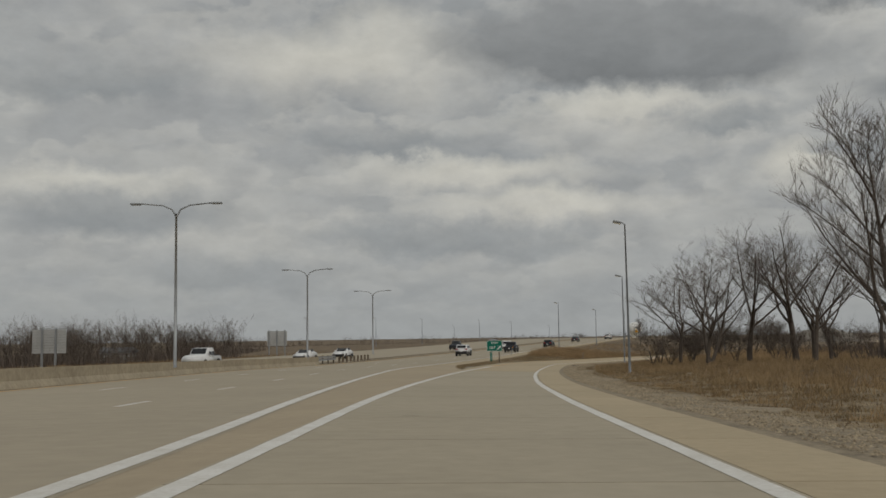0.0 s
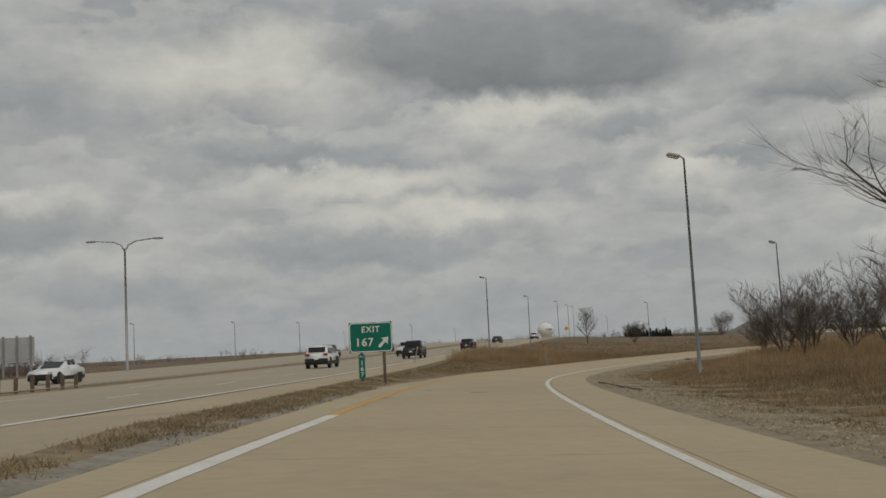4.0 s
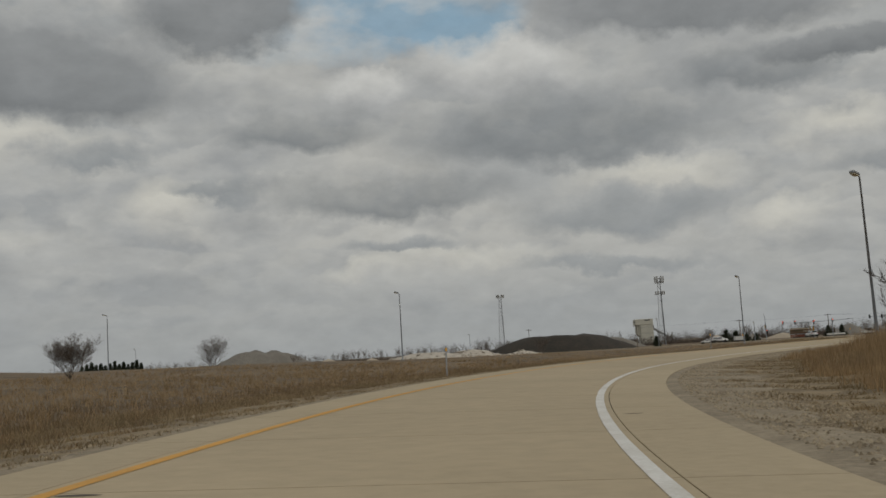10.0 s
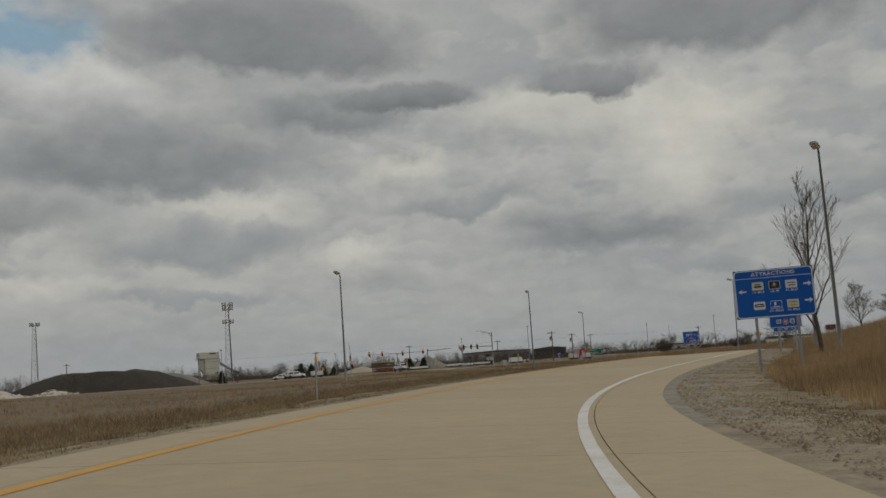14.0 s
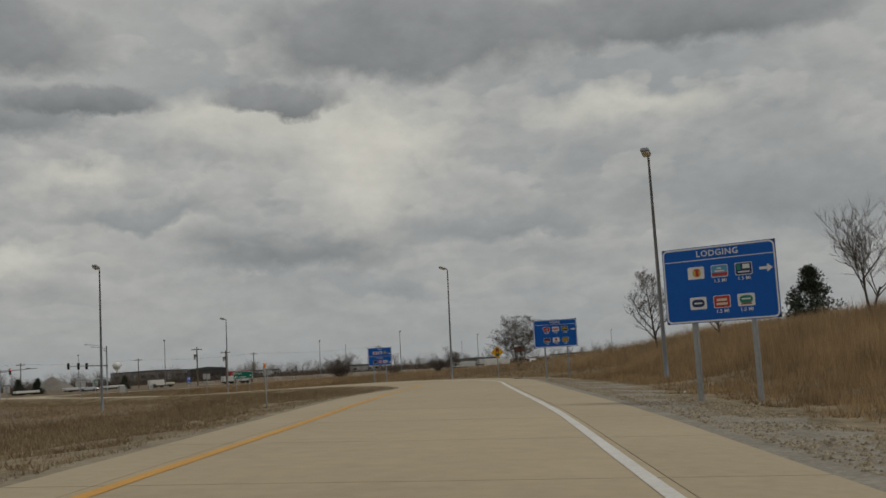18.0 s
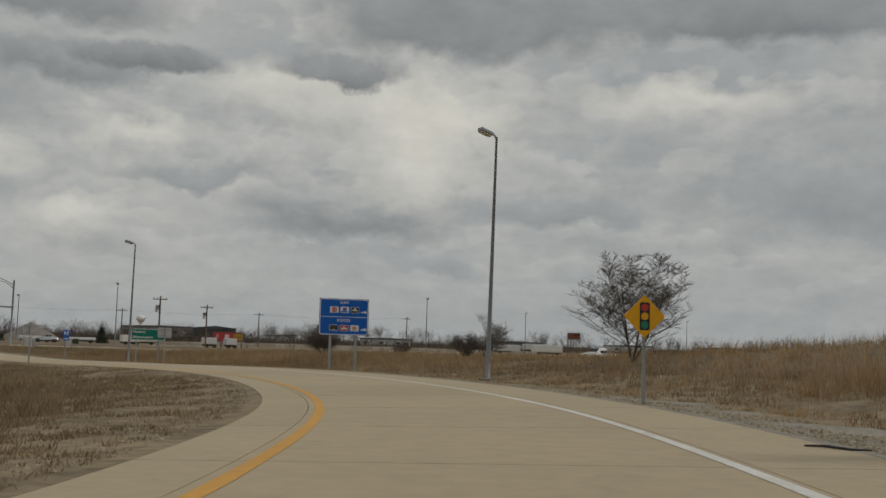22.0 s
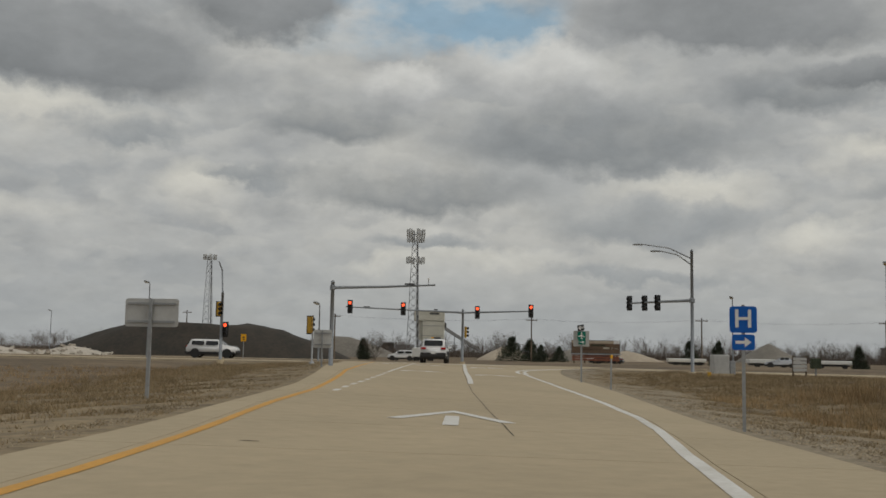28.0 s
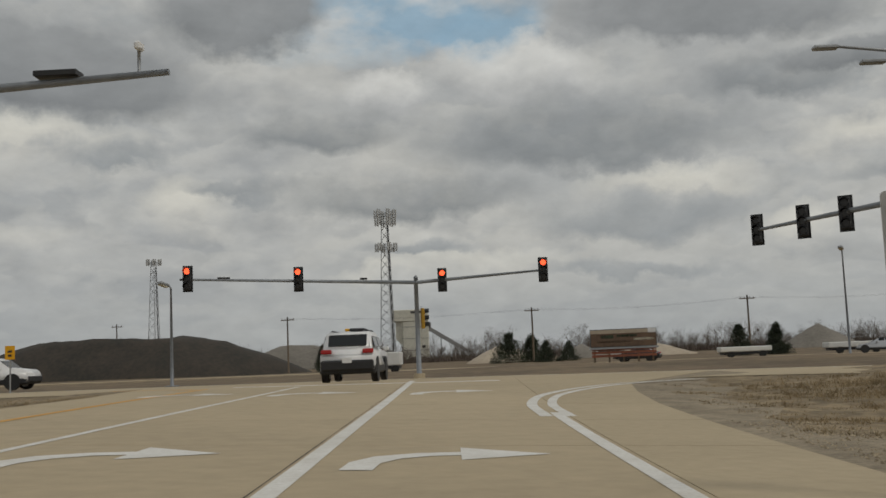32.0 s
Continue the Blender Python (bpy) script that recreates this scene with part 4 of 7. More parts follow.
barrier_profile = [(-0.30, 0), (0.30, 0), (0.26, 0.10), (0.12, 0.34), (0.09, 0.86), (-0.09, 0.86), (-0.12, 0.34), (-0.26, 0.10)]
U_END = 60 + 112
barrier_line = np.array([[*on_route(u, -14.0)[:3], 0.0] for u in range(0, U_END, 6)])
for k in range(0, len(barrier_line) - 1):
    a, b = Vector(barrier_line[k][:3]), Vector(barrier_line[k + 1][:3])
    m = pose(a.x, a.y, a.z - 0.06, math.degrees(math.asin((b - a).z / (b - a).length)), 0, math.degrees(math.atan2(-(b - a).x, (b - a).y)))
    ob = part("median_barrier", prism(barrier_profile, (b - a).length - 0.012), BARRIER)
    ob.matrix_world = m
    tagged(ob, "stained tan concrete median barrier section", "barrier", "median barrier sections")
rail = thing("guardrail", pose(*on_route(U_END - 4, -14.2), 0, 0, route_turn(U_END)), "galvanised steel guardrail at the barrier end", "guardrail")
for z in (0.45, 0.72):
    w = prism([(-0.04, -0.09), (0.03, -0.11), (0.0, -0.04), (0.03, 0.0), (0.0, 0.04), (0.03, 0.11), (-0.04, 0.09)], 7.5)
    bmesh.ops.translate(w, verts=w.verts, vec=(0.1, 0, z))
    part("rail", w, GALV, rail)
for n in range(4):
    part("post", box((0.12, 0.12, 0.9), (0, 0.4 + 2.2 * n, 0.42)), TIMBER, rail)
for n in range(9):
    ob = part("timber_post", box((0.2, 0.2, 0.75), (0, 0, 0.36), None, 0.02), TIMBER)
    ob.matrix_world = pose(*on_route(U_END + 5 + 1.6 * n, -14.2), 2, 1, 20)
    tagged(ob, "short weathered timber guardrail post in the median", "post", "median posts")
kerb = ribbon("median_kerb", ROUTE, ROUTE_R, -13.3, -12.7, 0.14, BARRIER, a=int(U_END / 4), banked=False)
tagged(kerb, "low brownish concrete median kerb", "kerb", kind="structure")


# ---- lamps ----
def lamp_post(x, y, top, group, lean=0.0, heading=0.0, z=None):
    z = land(x, y) if z is None else z
    h = top - z
    ob = thing("street_lamp", pose(x, y, z, 0, lean, heading), "tall grey tapered steel lamp post with one floodlight head", "street lamp", group)
    part("base_plate", box((0.5, 0.5, 0.06), (0, 0, 0.02), None, 0.01), DULL_STEEL, ob)
    part("pole", tube([(0, 0, -0.4), (0, 0, 1), (0, 0, h - 0.1)], [0.095, 0.09, 0.045], 10), DULL_STEEL, ob)
    part("bracket", tube([(0, 0, h - 0.15), (-0.12, 0, h - 0.02), (-0.32, 0, h + 0.02)], [0.05, 0.04, 0.035], 6), DULL_STEEL, ob)
    head = bmesh.new()
    add_box(head, (0.62, 0.34, 0.16), (-0.52, 0, h + 0.05), Matrix.Rotation(radians(14), 3, "Y"), 0.04)
    hd = part("lamp_head", head, GALV, ob, "grey floodlight housing")
    part("lens", box((0.5, 0.28, 0.03), (-0.55, 0, h - 0.045), Matrix.Rotation(radians(14), 3, "Y")), CREAM, hd)
    return ob


RAMP_LAMPS = [(9.39, 72.1, 9.0, -0.4), (15.5, 123.6, 8.2, -0.2), (37.6, 169.8, 7.7, -1.0), (74.7, 203.2, 6.7, -1.5), (113.4, 219.9, 6.7, -1.0), (158.6, 233.0, 6.4, -1.2), (203, 255.1, 6.7, 1.0), (231.1, 292.4, 5.4, 0.5)]
for n, (x, y, top, lean) in enumerate(RAMP_LAMPS):
    lamp_post(x, y, top, "lamps beside the ramp", lean, (0, 4, 25, 10, 0, -5, -40, -30)[n])
for x, y, top in [(12.5, 199, 7.5), (25.9, 262.3, 7.7), (40, 316.5, 8.5), (67.6, 340.4, 7.9), (93.8, 289.1, 6.9), (132.2, 264.4, 6.3), (175.6, 271.2, 6.1), (52, 372, 9.3), (62, 420, 10.3)]:
    lamp_post(x, y, top, "lamps across the interchange", 0, 10)
# lamps farther off, by the bearing and distance at which they stand
for x, y, h in [(-38, 330, 9), (-26, 372, 9), (-6, 430, 9), (8, 470, 9), (-55, 300, 9), (-20, 520, 9), (30, 560, 9), (86, 480, 9), (120, 520, 9), (290, 338, 9.0), (318, 300, 9.0),
                (345, 330, 9), (300.3, 365, 7.6), (252.4, 369.1, 5.2), (255, 520, 9), (245, 400, 8.5), (380, 300, 9), (410, 350, 9), (420, 270, 9), (470, 330, 9)]:
    z = land(x, y)
    lamp_post(x, y, z + h, "far lamps", 0, 30, z)


def double_lamp(x, y, base, top):
    p = Vector((x, y, base))
    u, h = 60 + y, top - base
    ob = thing("median_lamp", pose(p.x, p.y, p.z, 0, 0, route_turn(u)), "slim steel lamp post with two curved arms on the median", "street lamp", "median lamps")
    part("pole", tube([(0, 0, 0.5), (0, 0, h - 0.5)], [0.10, 0.065], 10), GALV, ob)
    for sx in (-1, 1):
        arm = part("arm", tube([(0, 0, h - 0.7), (sx * 0.25, 0, h - 0.25), (sx * 0.8, 0, h), (sx * 2.1, 0, h + 0.12)], [0.06, 0.05, 0.045, 0.04], 6), GALV, ob)
        part("lamp_head", box((0.62, 0.26, 0.12), (sx * 2.4, 0, h + 0.1), None, 0.03), GALV, arm)
    return ob


for x, y, base, top in ((-18.0, 14, -0.2, 9.5), (-18.55, 59.1, -0.9, 9.1), (-19.2, 105.2, -1.5, 8.25), (-17.3, 146.5, -1.6, 7.85)):
    double_lamp(x, y, base, top)

# grass bank from the interstate shoulder down to the land
verts, faces = [], []
for n in range(0, 150):
    p = [ROUTE[n, :2] + ROUTE_R[n] * o for o in (2.8, 4.2, 7.5, 12.0)]
    za = ROUTE[n, 2] - 0.03
    zb = land(*p[3]) - 0.35
    for k, t in enumerate((0, 0.12, 0.6, 1.0)):
        verts.append((p[k][0], p[k][1], za + (zb - za) * t - (0.05 if k == 1 else 0)))
    if n:
        for k in range(3):
            a = 4 * n - 4 + k
            faces.append((a, a + 1, a + 5, a + 4))
verts, faces = verts, [f for f in faces if f[0] // 4 >= 38]
tagged(sheet("interstate_verge", verts, faces, MOWN, smooth=True), "dormant grass bank below the interstate shoulder", "verge", kind="structure")

# grass banks beside the crossroad and the road beyond it
for name, line, right in (("crossroad_verge", CROSS, CROSS_R), ("far_road_verge", FAR, FAR_R)):
    for side in (-1, 1):
        verts, faces = [], []
        for n in range(len(line)):
            for o, drop in ((4.55, 0.015), (5.4, 0.07), (7.4, 0.16), (10.0, 0.55)):
                p = line[n, :2] + right[n] * o * side
                verts.append((p[0], p[1], line[n, 2] - drop))
            i = station(line[n, 0], line[n, 1])
            mouth = name == "crossroad_verge" and side > 0 and math.hypot(line[n, 0] - RAMP[END, 0], line[n, 1] - RAMP[END, 1]) < 9
            if n and not mouth:
                for k in range(3):
                    a = 4 * n - 4 + k
                    faces.append((a, a + 1, a + 5, a + 4) if side > 0 else (a, a + 4, a + 5, a + 1))
        tagged(sheet(name, verts, faces, MOWN, smooth=True), "dormant grass edge beside the road", "verge", kind="structure")

# ---- signs ----
def facing(a, b):
    """Pose of a sign board whose upper left and right corners, seen from its front, stand at a and b."""
    mid = [(a[k] + b[k]) / 2 for k in range(2)]
    return mid, math.degrees(math.atan2(b[1] - a[1], b[0] - a[0]))


def board(ob, w, h, z, mat, r=0.12, border=True):
    """A sign panel with its border, centred at z over the sign's foot, its face looking along -y."""
    p = part("panel", prism(shifted(rounded(w, h, r), 0, z), 0.012, 0.0), mat, ob)
    part("backing", box((w, 0.018, h), (0, 0.022, z)), PLASTIC, p, "dark square-cornered backing sheet")
    if border:
        bm = bmesh.new()
        outer, inner = shifted(rounded(w - 0.03, h - 0.03, r), 0, z), shifted(rounded(w - 0.10, h - 0.10, r * 0.8), 0, z)
        vo, vi = [bm.verts.new((x, -0.004, q)) for x, q in outer], [bm.verts.new((x, -0.004, q)) for x, q in inner]
        for k in range(len(vo)):
            bm.faces.new((vo[k], vo[(k + 1) % len(vo)], vi[(k + 1) % len(vi)], vi[k]))
        part("border", bm, WHITE_SHEET, p)
    return p


def posts(ob, xs, top, mat, deep, size=(0.12, 0.14)):
    for x in xs:
        part("post", box((size[0], size[1], top + deep), (x, 0.11, (top - deep) / 2), None, 0.012), mat, ob)


def arrow(parent, x, z, size, turn, mat=WHITE_SHEET, y=-0.006):
    a = [(-0.5, -0.1), (0.08, -0.1), (0.08, -0.32), (0.5, 0.0), (0.08, 0.32), (0.08, 0.1), (-0.5, 0.1)]
    c, s = math.cos(radians(turn)), math.sin(radians(turn))
    bm = bmesh.new()
    bm.faces.new([bm.verts.new((x + size * (u * c - v * s), y, z + size * (u * s + v * c))) for u, v in a])
    return part("arrow", bm, mat, parent)


def plate(parent, x, z, w, h, mat, name="logo_panel", y=-0.006, r=0.03, label=""):
    return part(name, prism(shifted(rounded(w, h, r, 2), x, z), 0.004, y), mat, parent, label)


def bars(parent, x, z, w, h, mat, rows=1, y=-0.010, gap=0.05):
    for k in range(rows):
        plate(parent, x, z - k * (h + gap), w * (1 - 0.18 * (k % 2)), h, mat, "bar", y, 0.006)


# exit sign in the gore with the mile plate below it
gz = land(0.05, 117.1)
exit_sign = thing("exit_sign", pose(0.05, 117.1, gz, 0, 0, 3), "green exit sign with white arrow on two posts in the gore", "road sign")
base = -0.5 - gz
p = board(exit_sign, 1.76, 1.22, base + 0.61, GREEN)
letters("EXIT", 0.34, p, WHITE_SHEET, 0.0, base + 0.92, -0.006)
letters("167", 0.46, p, WHITE_SHEET, -0.27, base + 0.40, -0.006)
arrow(p, 0.52, base + 0.40, 0.56, 45)
posts(exit_sign, (0.52,), base + 1.1, TIMBER, 0.5)
part("post", box((0.1, 0.1, base + 0.7), (-0.40, 0.13, base / 2 - 0.1), None, 0.01), TIMBER, exit_sign)
mile = part("mile_plate", prism(shifted(rounded(0.26, 0.98, 0.03), -0.40, base - 0.56), 0.02, 0.03), GREEN, exit_sign, "narrow green mile plate")
for k, ch in enumerate(("1", "6", "7")):
    letters(ch, 0.25, mile, WHITE_SHEET, -0.40, base - 0.42 - 0.24 * k, 0.024)
letters("MILE", 0.085, mile, WHITE_SHEET, -0.40, base - 0.16, 0.024)


def logo(parent, x, z, ground, shapes):
    """A business panel: white rim, coloured ground and the plain shapes of its mark (kind, colour, width, height, right, up)."""
    lp = plate(parent, x, z, 0.39, 0.28, WHITE_SHEET)
    plate(lp, x, z, 0.36, 0.25, ground, "logo_ground", -0.009)
    for n, (kind, mat, w, h, dx, dz) in enumerate(shapes):
        y = -0.0125 - 0.003 * n
        if kind == "diamond":
            part("mark", prism([(x + dx - w / 2, z + dz), (x + dx, z + dz - h / 2), (x + dx + w / 2, z + dz), (x + dx, z + dz + h / 2)], 0.003, y), mat, lp)
        else:
            part("mark", prism(shifted(rounded(w, h, min(w, h) * (0.49 if kind == "disc" else 0.12), 4), x + dx, z + dz), 0.003, y), mat, lp)


def service_sign(a, b, top, h, title, rows, arrows, label, halves=None):
    mid, turn = facing(a, b)
    w = math.hypot(b[0] - a[0], b[1] - a[1])
    z0 = land(*mid)
    ob = thing("service_sign", pose(mid[0], mid[1], z0, 0, 0, turn), label, "road sign", "blue service signs")
    zt = top - z0
    p = board(ob, w, h, zt - h / 2, BLUE)
    posts(ob, (-w * 0.26, w * 0.26), zt - h * 0.4, GALV, 0.6, (0.10, 0.15))
    blocks = halves or [(title, rows, 1.0)]
    used = 0.0
    for text, lines, share in blocks:
        bh = h * share
        t0 = zt - used
        letters(text, 0.19, p, WHITE_SHEET, 0, t0 - 0.17, -0.006, stretch=1.05)
        if halves is None:
            plate(p, 0, t0 - 0.30, w - 0.12, 0.018, WHITE_SHEET, "rule", -0.004, 0.004)
        n = len(lines)
        for i, (cells, miles) in enumerate(lines):
            zz = t0 - 0.30 - (bh - 0.34) * (i + 0.42) / n
            for k, design in enumerate(cells):
                x = (-0.20 + 0.21 * k) * w
                logo(p, x, zz, *design)
                if miles and miles[k]:
                    letters(miles[k], 0.105, p, WHITE_SHEET, x, zz - 0.215, -0.006)
        used += bh
    for x, f, size, turn_deg in arrows:
        arrow(p, x * w, zt - f * h, size, turn_deg)
    if halves:
        plate(p, 0, zt - h * halves[0][2], w - 0.1, 0.02, WHITE_SHEET, "rule", -0.004, 0.004)
    return ob


W_, K_, R_, B_, C_, G_, Y_ = WHITE_SHEET, BLACK, RED, BLUE, CREAM, TEAL, GOLD
service_sign((102.2, 220.6), (102.9, 218.0), 0.78, 1.72, "ATTRACTIONS",
             [([(C_, [("bar", K_, 0.26, 0.06, 0, -0.02), ("bar", TIMBER, 0.2, 0.04, 0, 0.06)]), (K_, [("disc", TIMBER, 0.18, 0.17, 0, 0.01), ("disc", C_, 0.08, 0.08, 0, 0.02)]), (W_, [("bar", GALV, 0.28, 0.05, 0, 0.04), ("bar", TIMBER, 0.22, 0.04, 0.02, -0.05)])], ("1½ MILE", "5¼ MI", "4½ MILE")),
              ([(W_, [("bar", K_, 0.30, 0.11, 0, 0), ("bar", W_, 0.22, 0.03, 0, 0)]), (B_, [("bar", W_, 0.07, 0.12, -0.03, 0.03), ("bar", W_, 0.24, 0.03, 0, -0.08)]), (C_, [("bar", GALV, 0.28, 0.05, 0, 0.05), ("bar", GOLD, 0.24, 0.04, 0, -0.05)])], ("", "3½ MILES", "2½ MILE"))],
             [(-0.40, 0.44, 0.26, 180), (0.42, 0.36, 0.28, 0), (0.42, 0.70, 0.28, 0)], "blue attractions sign with six logo panels on steel posts")
service_sign((140.87, 231.4), (140.05, 228.9), 0.80, 1.72, "LODGING",
             [([(W_, [("disc", Y_, 0.2, 0.2, 0.02, 0), ("bar", R_, 0.07, 0.14, 0.03, -0.01), ("bar", R_, 0.12, 0.03, 0.03, 0.07)]), (SKY_BLUE, [("bar", R_, 0.36, 0.07, 0, -0.075), ("bar", W_, 0.22, 0.03, 0, 0.0), ("bar", W_, 0.1, 0.03, 0, 0.06)]), (NAVY, [("bar", G_, 0.09, 0.13, -0.11, 0.04), ("bar", W_, 0.16, 0.1, 0.06, 0.05), ("bar", W_, 0.26, 0.03, 0, -0.07)])], ("", "1.5 MI", "1.5 MI")),
              ([(W_, [("disc", NAVY, 0.30, 0.17, 0, 0), ("bar", W_, 0.18, 0.035, 0, 0)]), (R_, [("bar", C_, 0.24, 0.05, 0, 0.04), ("bar", C_, 0.26, 0.05, 0, -0.05)]), (W_, [("disc", G_, 0.30, 0.17, 0, 0.01), ("bar", W_, 0.2, 0.03, 0, 0.02), ("bar", R_, 0.24, 0.03, 0, -0.09)])], ("", "1.5 MI", "1.5 MI"))],
             [(0.41, 0.36, 0.30, 0)], "blue lodging sign with six logo panels on steel posts")
service_sign((176.3, 242.0), (176.8, 239.5), 0.65, 1.62, "FOOD",
             [([(R_, [("disc", K_, 0.19, 0.19, 0, 0), ("bar", W_, 0.2, 0.04, 0, 0)]), (W_, [("bar", R_, 0.30, 0.13, 0, 0), ("bar", W_, 0.22, 0.03, 0, 0)]), (K_, [("bar", Y_, 0.28, 0.06, 0, 0.02), ("disc", Y_, 0.08, 0.05, 0, 0.08), ("bar", G_, 0.28, 0.03, 0, -0.08)])], ("2.5 MI", "3 MI", "1.5 MI")),
              ([(K_, [("bar", R_, 0.24, 0.06, 0, 0.02), ("bar", W_, 0.28, 0.03, 0, -0.07)]), (W_, [("bar", R_, 0.13, 0.12, 0, 0.03), ("bar", R_, 0.22, 0.03, 0, -0.08)]), (K_, [("bar", Y_, 0.3, 0.05, 0, 0.06), ("bar", Y_, 0.3, 0.05, 0, -0.01), ("bar", Y_, 0.3, 0.05, 0, -0.08)])], ("2 MI", "2 MI", "2 MI"))],
             [(0.41, 0.38, 0.28, 0)], "blue food sign with six logo panels on steel posts")
service_sign((206.3, 264.1), (207.5, 262.2), 0.22, 1.66, "", [], [(0.41, 0.36, 0.28, 0), (0.41, 0.84, 0.28, 0)],
             "blue gas and food sign with logo panels on steel posts",
             [("GAS", [([(W_, [("bar", R_, 0.22, 0.23, 0, 0), ("disc", W_, 0.17, 0.17, 0, 0), ("bar", R_, 0.05, 0.14, -0.03, 0), ("diamond", R_, 0.09, 0.13, 0.025, 0)]), (W_, [("disc", B_, 0.2, 0.15, 0, 0.03), ("diamond", R_, 0.12, 0.11, 0, 0.05), ("bar", B_, 0.32, 0.06, 0, -0.085)]), (K_, [("disc", W_, 0.09, 0.07, 0, 0.06), ("bar", W_, 0.24, 0.05, 0, -0.01), ("bar", TIMBER, 0.18, 0.03, 0, -0.08)])], None)], 0.5),
              ("FOOD", [([(K_, [("disc", TIMBER, 0.17, 0.17, 0, 0.02), ("disc", K_, 0.11, 0.11, 0, 0.02), ("bar", W_, 0.16, 0.025, 0, -0.09)]), (R_, [("disc", W_, 0.06, 0.07, 0, 0.07), ("bar", W_, 0.26, 0.07, 0, -0.02)]), (W_, [("diamond", Y_, 0.28, 0.16, 0, 0.02), ("bar", R_, 0.24, 0.035, 0, 0.02), ("bar", B_, 0.26, 0.025, 0, -0.09)])], None)], 0.5)])

# signal-ahead warning
z0 = land(185.1, 246.45)
warn = thing("signal_ahead_sign", pose(185.1, 246.45, z0, 0, 0, -62), "yellow diamond warning sign with a traffic signal symbol", "road sign")
zc = -1.02 - z0
d = 0.435
p = part("panel", prism([(0, zc - d), (d, zc), (0, zc + d), (-d, zc)], 0.02), YELLOW_SHEET, warn)
plate(p, 0, zc, 0.21, 0.56, BLACK, "symbol", -0.004, 0.03)
for dz, m in ((0.175, RED), (0, YELLOW_SHEET), (-0.175, TEAL)):
    plate(p, 0, zc + dz, 0.155, 0.155, m, "disc", -0.009, 0.07)
part("post", box((0.06, 0.05, zc + 0.9), (0, 0.05, zc / 2 - 0.1)), GALV, warn)

# destination sign
mid, turn = facing((227.55, 289.65), (229.4, 288.05))
z0 = land(*mid)
dest = thing("destination_sign", pose(*mid, z0, 0, 0, turn), "green destination sign with white lettering beside tall grass", "road sign")
zt = -1.22 - z0
p = board(dest, 2.45, 0.86, zt - 0.43, GREEN, 0.1)
letters("Normal", 0.25, p, WHITE_SHEET, -1.08, zt - 0.24, -0.006, align="LEFT")
letters("Bloomington", 0.25, p, WHITE_SHEET, -1.08, zt - 0.62, -0.006, align="LEFT")
arrow(p, 0.95, zt - 0.5, 0.28, 0)
posts(dest, (-0.8, 0.8), zt - 0.1, GALV, 0.4, (0.09, 0.09))


def sign_back(x, y, turn, w, h, top, label, z=None):
    z = land(x, y) if z is None else z
    ob = thing("sign_back", pose(x, y, z, 0, 0, turn), label, "road sign", "signs seen from behind")
    p = part("panel", prism(shifted(rounded(w, h, 0.06), 0, top - z - h / 2), 0.02, 0.07), ALUMINIUM, ob)
    for dz in (0.18, 0.82):
        part("stiffener", box((w * 0.9, 0.03, 0.05), (0, 0.05, top - z - h * dz)), GALV, p)
    part("post", box((0.075, 0.06, top - z + 0.4), (0, 0.0, (top - z - 0.4) / 2)), GALV, ob)
    return ob


sign_back(218.9, 280.85, -42, 0.85, 0.62, -1.20, "bare aluminium back of a road sign on one post")
sign_back(209.1, 282.6, -36, 0.76, 0.55, -1.28, "bare aluminium back of a road sign on one post")
sign_back(220.7, 306.0, -34, 1.2, 0.62, -1.33, "bare aluminium back of a road sign on one post")
sign_back(234.6, 328.1, -34, 0.85, 0.85, -1.42, "bare aluminium back of a road sign by the signal pole")
for x, y, w, n in ((-52, 118, 4.0, 2), (-40.6, 190.9, 3.7, 3)):
    z0 = land(x, y)
    ob = thing("highway_sign_back", pose(x, y, z0, 0, 0, 2), "large ribbed aluminium back of a highway sign", "road sign", "highway sign backs")
    for k in range(9):
        part("slat", box((w, 0.04, 0.29), (0, 0, 1.9 + 0.31 * k)), ALUMINIUM, ob)
    for k in range(n):
        part("post", box((0.22, 0.2, 5.0), ((k - (n - 1) / 2) * w * 0.4, -0.13, 2.2)), GALV, ob)

z0 = land(228.9, 296.5)
hosp = thing("hospital_sign", pose(228.9, 296.5, z0, 0, 0, -45), "blue hospital sign with a white letter over a blue arrow plate", "road sign")
zt = -1.45 - z0
p = plate(hosp, 0, zt - 0.27, 0.48, 0.48, BLUE, "panel", 0.0, 0.05)
letters("H", 0.46, p, WHITE_SHEET, 0, zt - 0.27, -0.006)
q = plate(hosp, 0, zt - 0.68, 0.40, 0.28, BLUE, "arrow_plate", 0.0, 0.04)
arrow(q, 0, zt - 0.68, 0.28, 0, y=-0.006)
part("post", box((0.06, 0.05, zt + 0.4), (0, 0.05, zt / 2 - 0.2)), GALV, hosp)

# airport sign with a one-way plate over it and a bare panel behind
ax, ay = 244.53, 321.03
z0 = land(ax, ay)
air = thing("airport_sign", pose(ax, ay, z0, 0, 0, -31), "green airport sign with arrow plate on a leaning steel post", "road sign")
zc = -1.50 - z0
p = plate(air, 0, zc + 0.0, 0.38, 0.38, GREEN, "panel", 0.0, 0.04)
plane = [(0, 0.27), (0.035, 0.22), (0.035, 0.06), (0.24, -0.06), (0.24, -0.11), (0.035, -0.05), (0.025, -0.18), (0.09, -0.23), (0.09, -0.26), (0, -0.24)]
bm = bmesh.new()
bm.faces.new([bm.verts.new((x * 0.62, -0.006, zc + z * 0.62)) for x, z in plane + [(-x, z) for x, z in plane[-2:0:-1]]])
part("aircraft_symbol", bm, WHITE_SHEET, p)
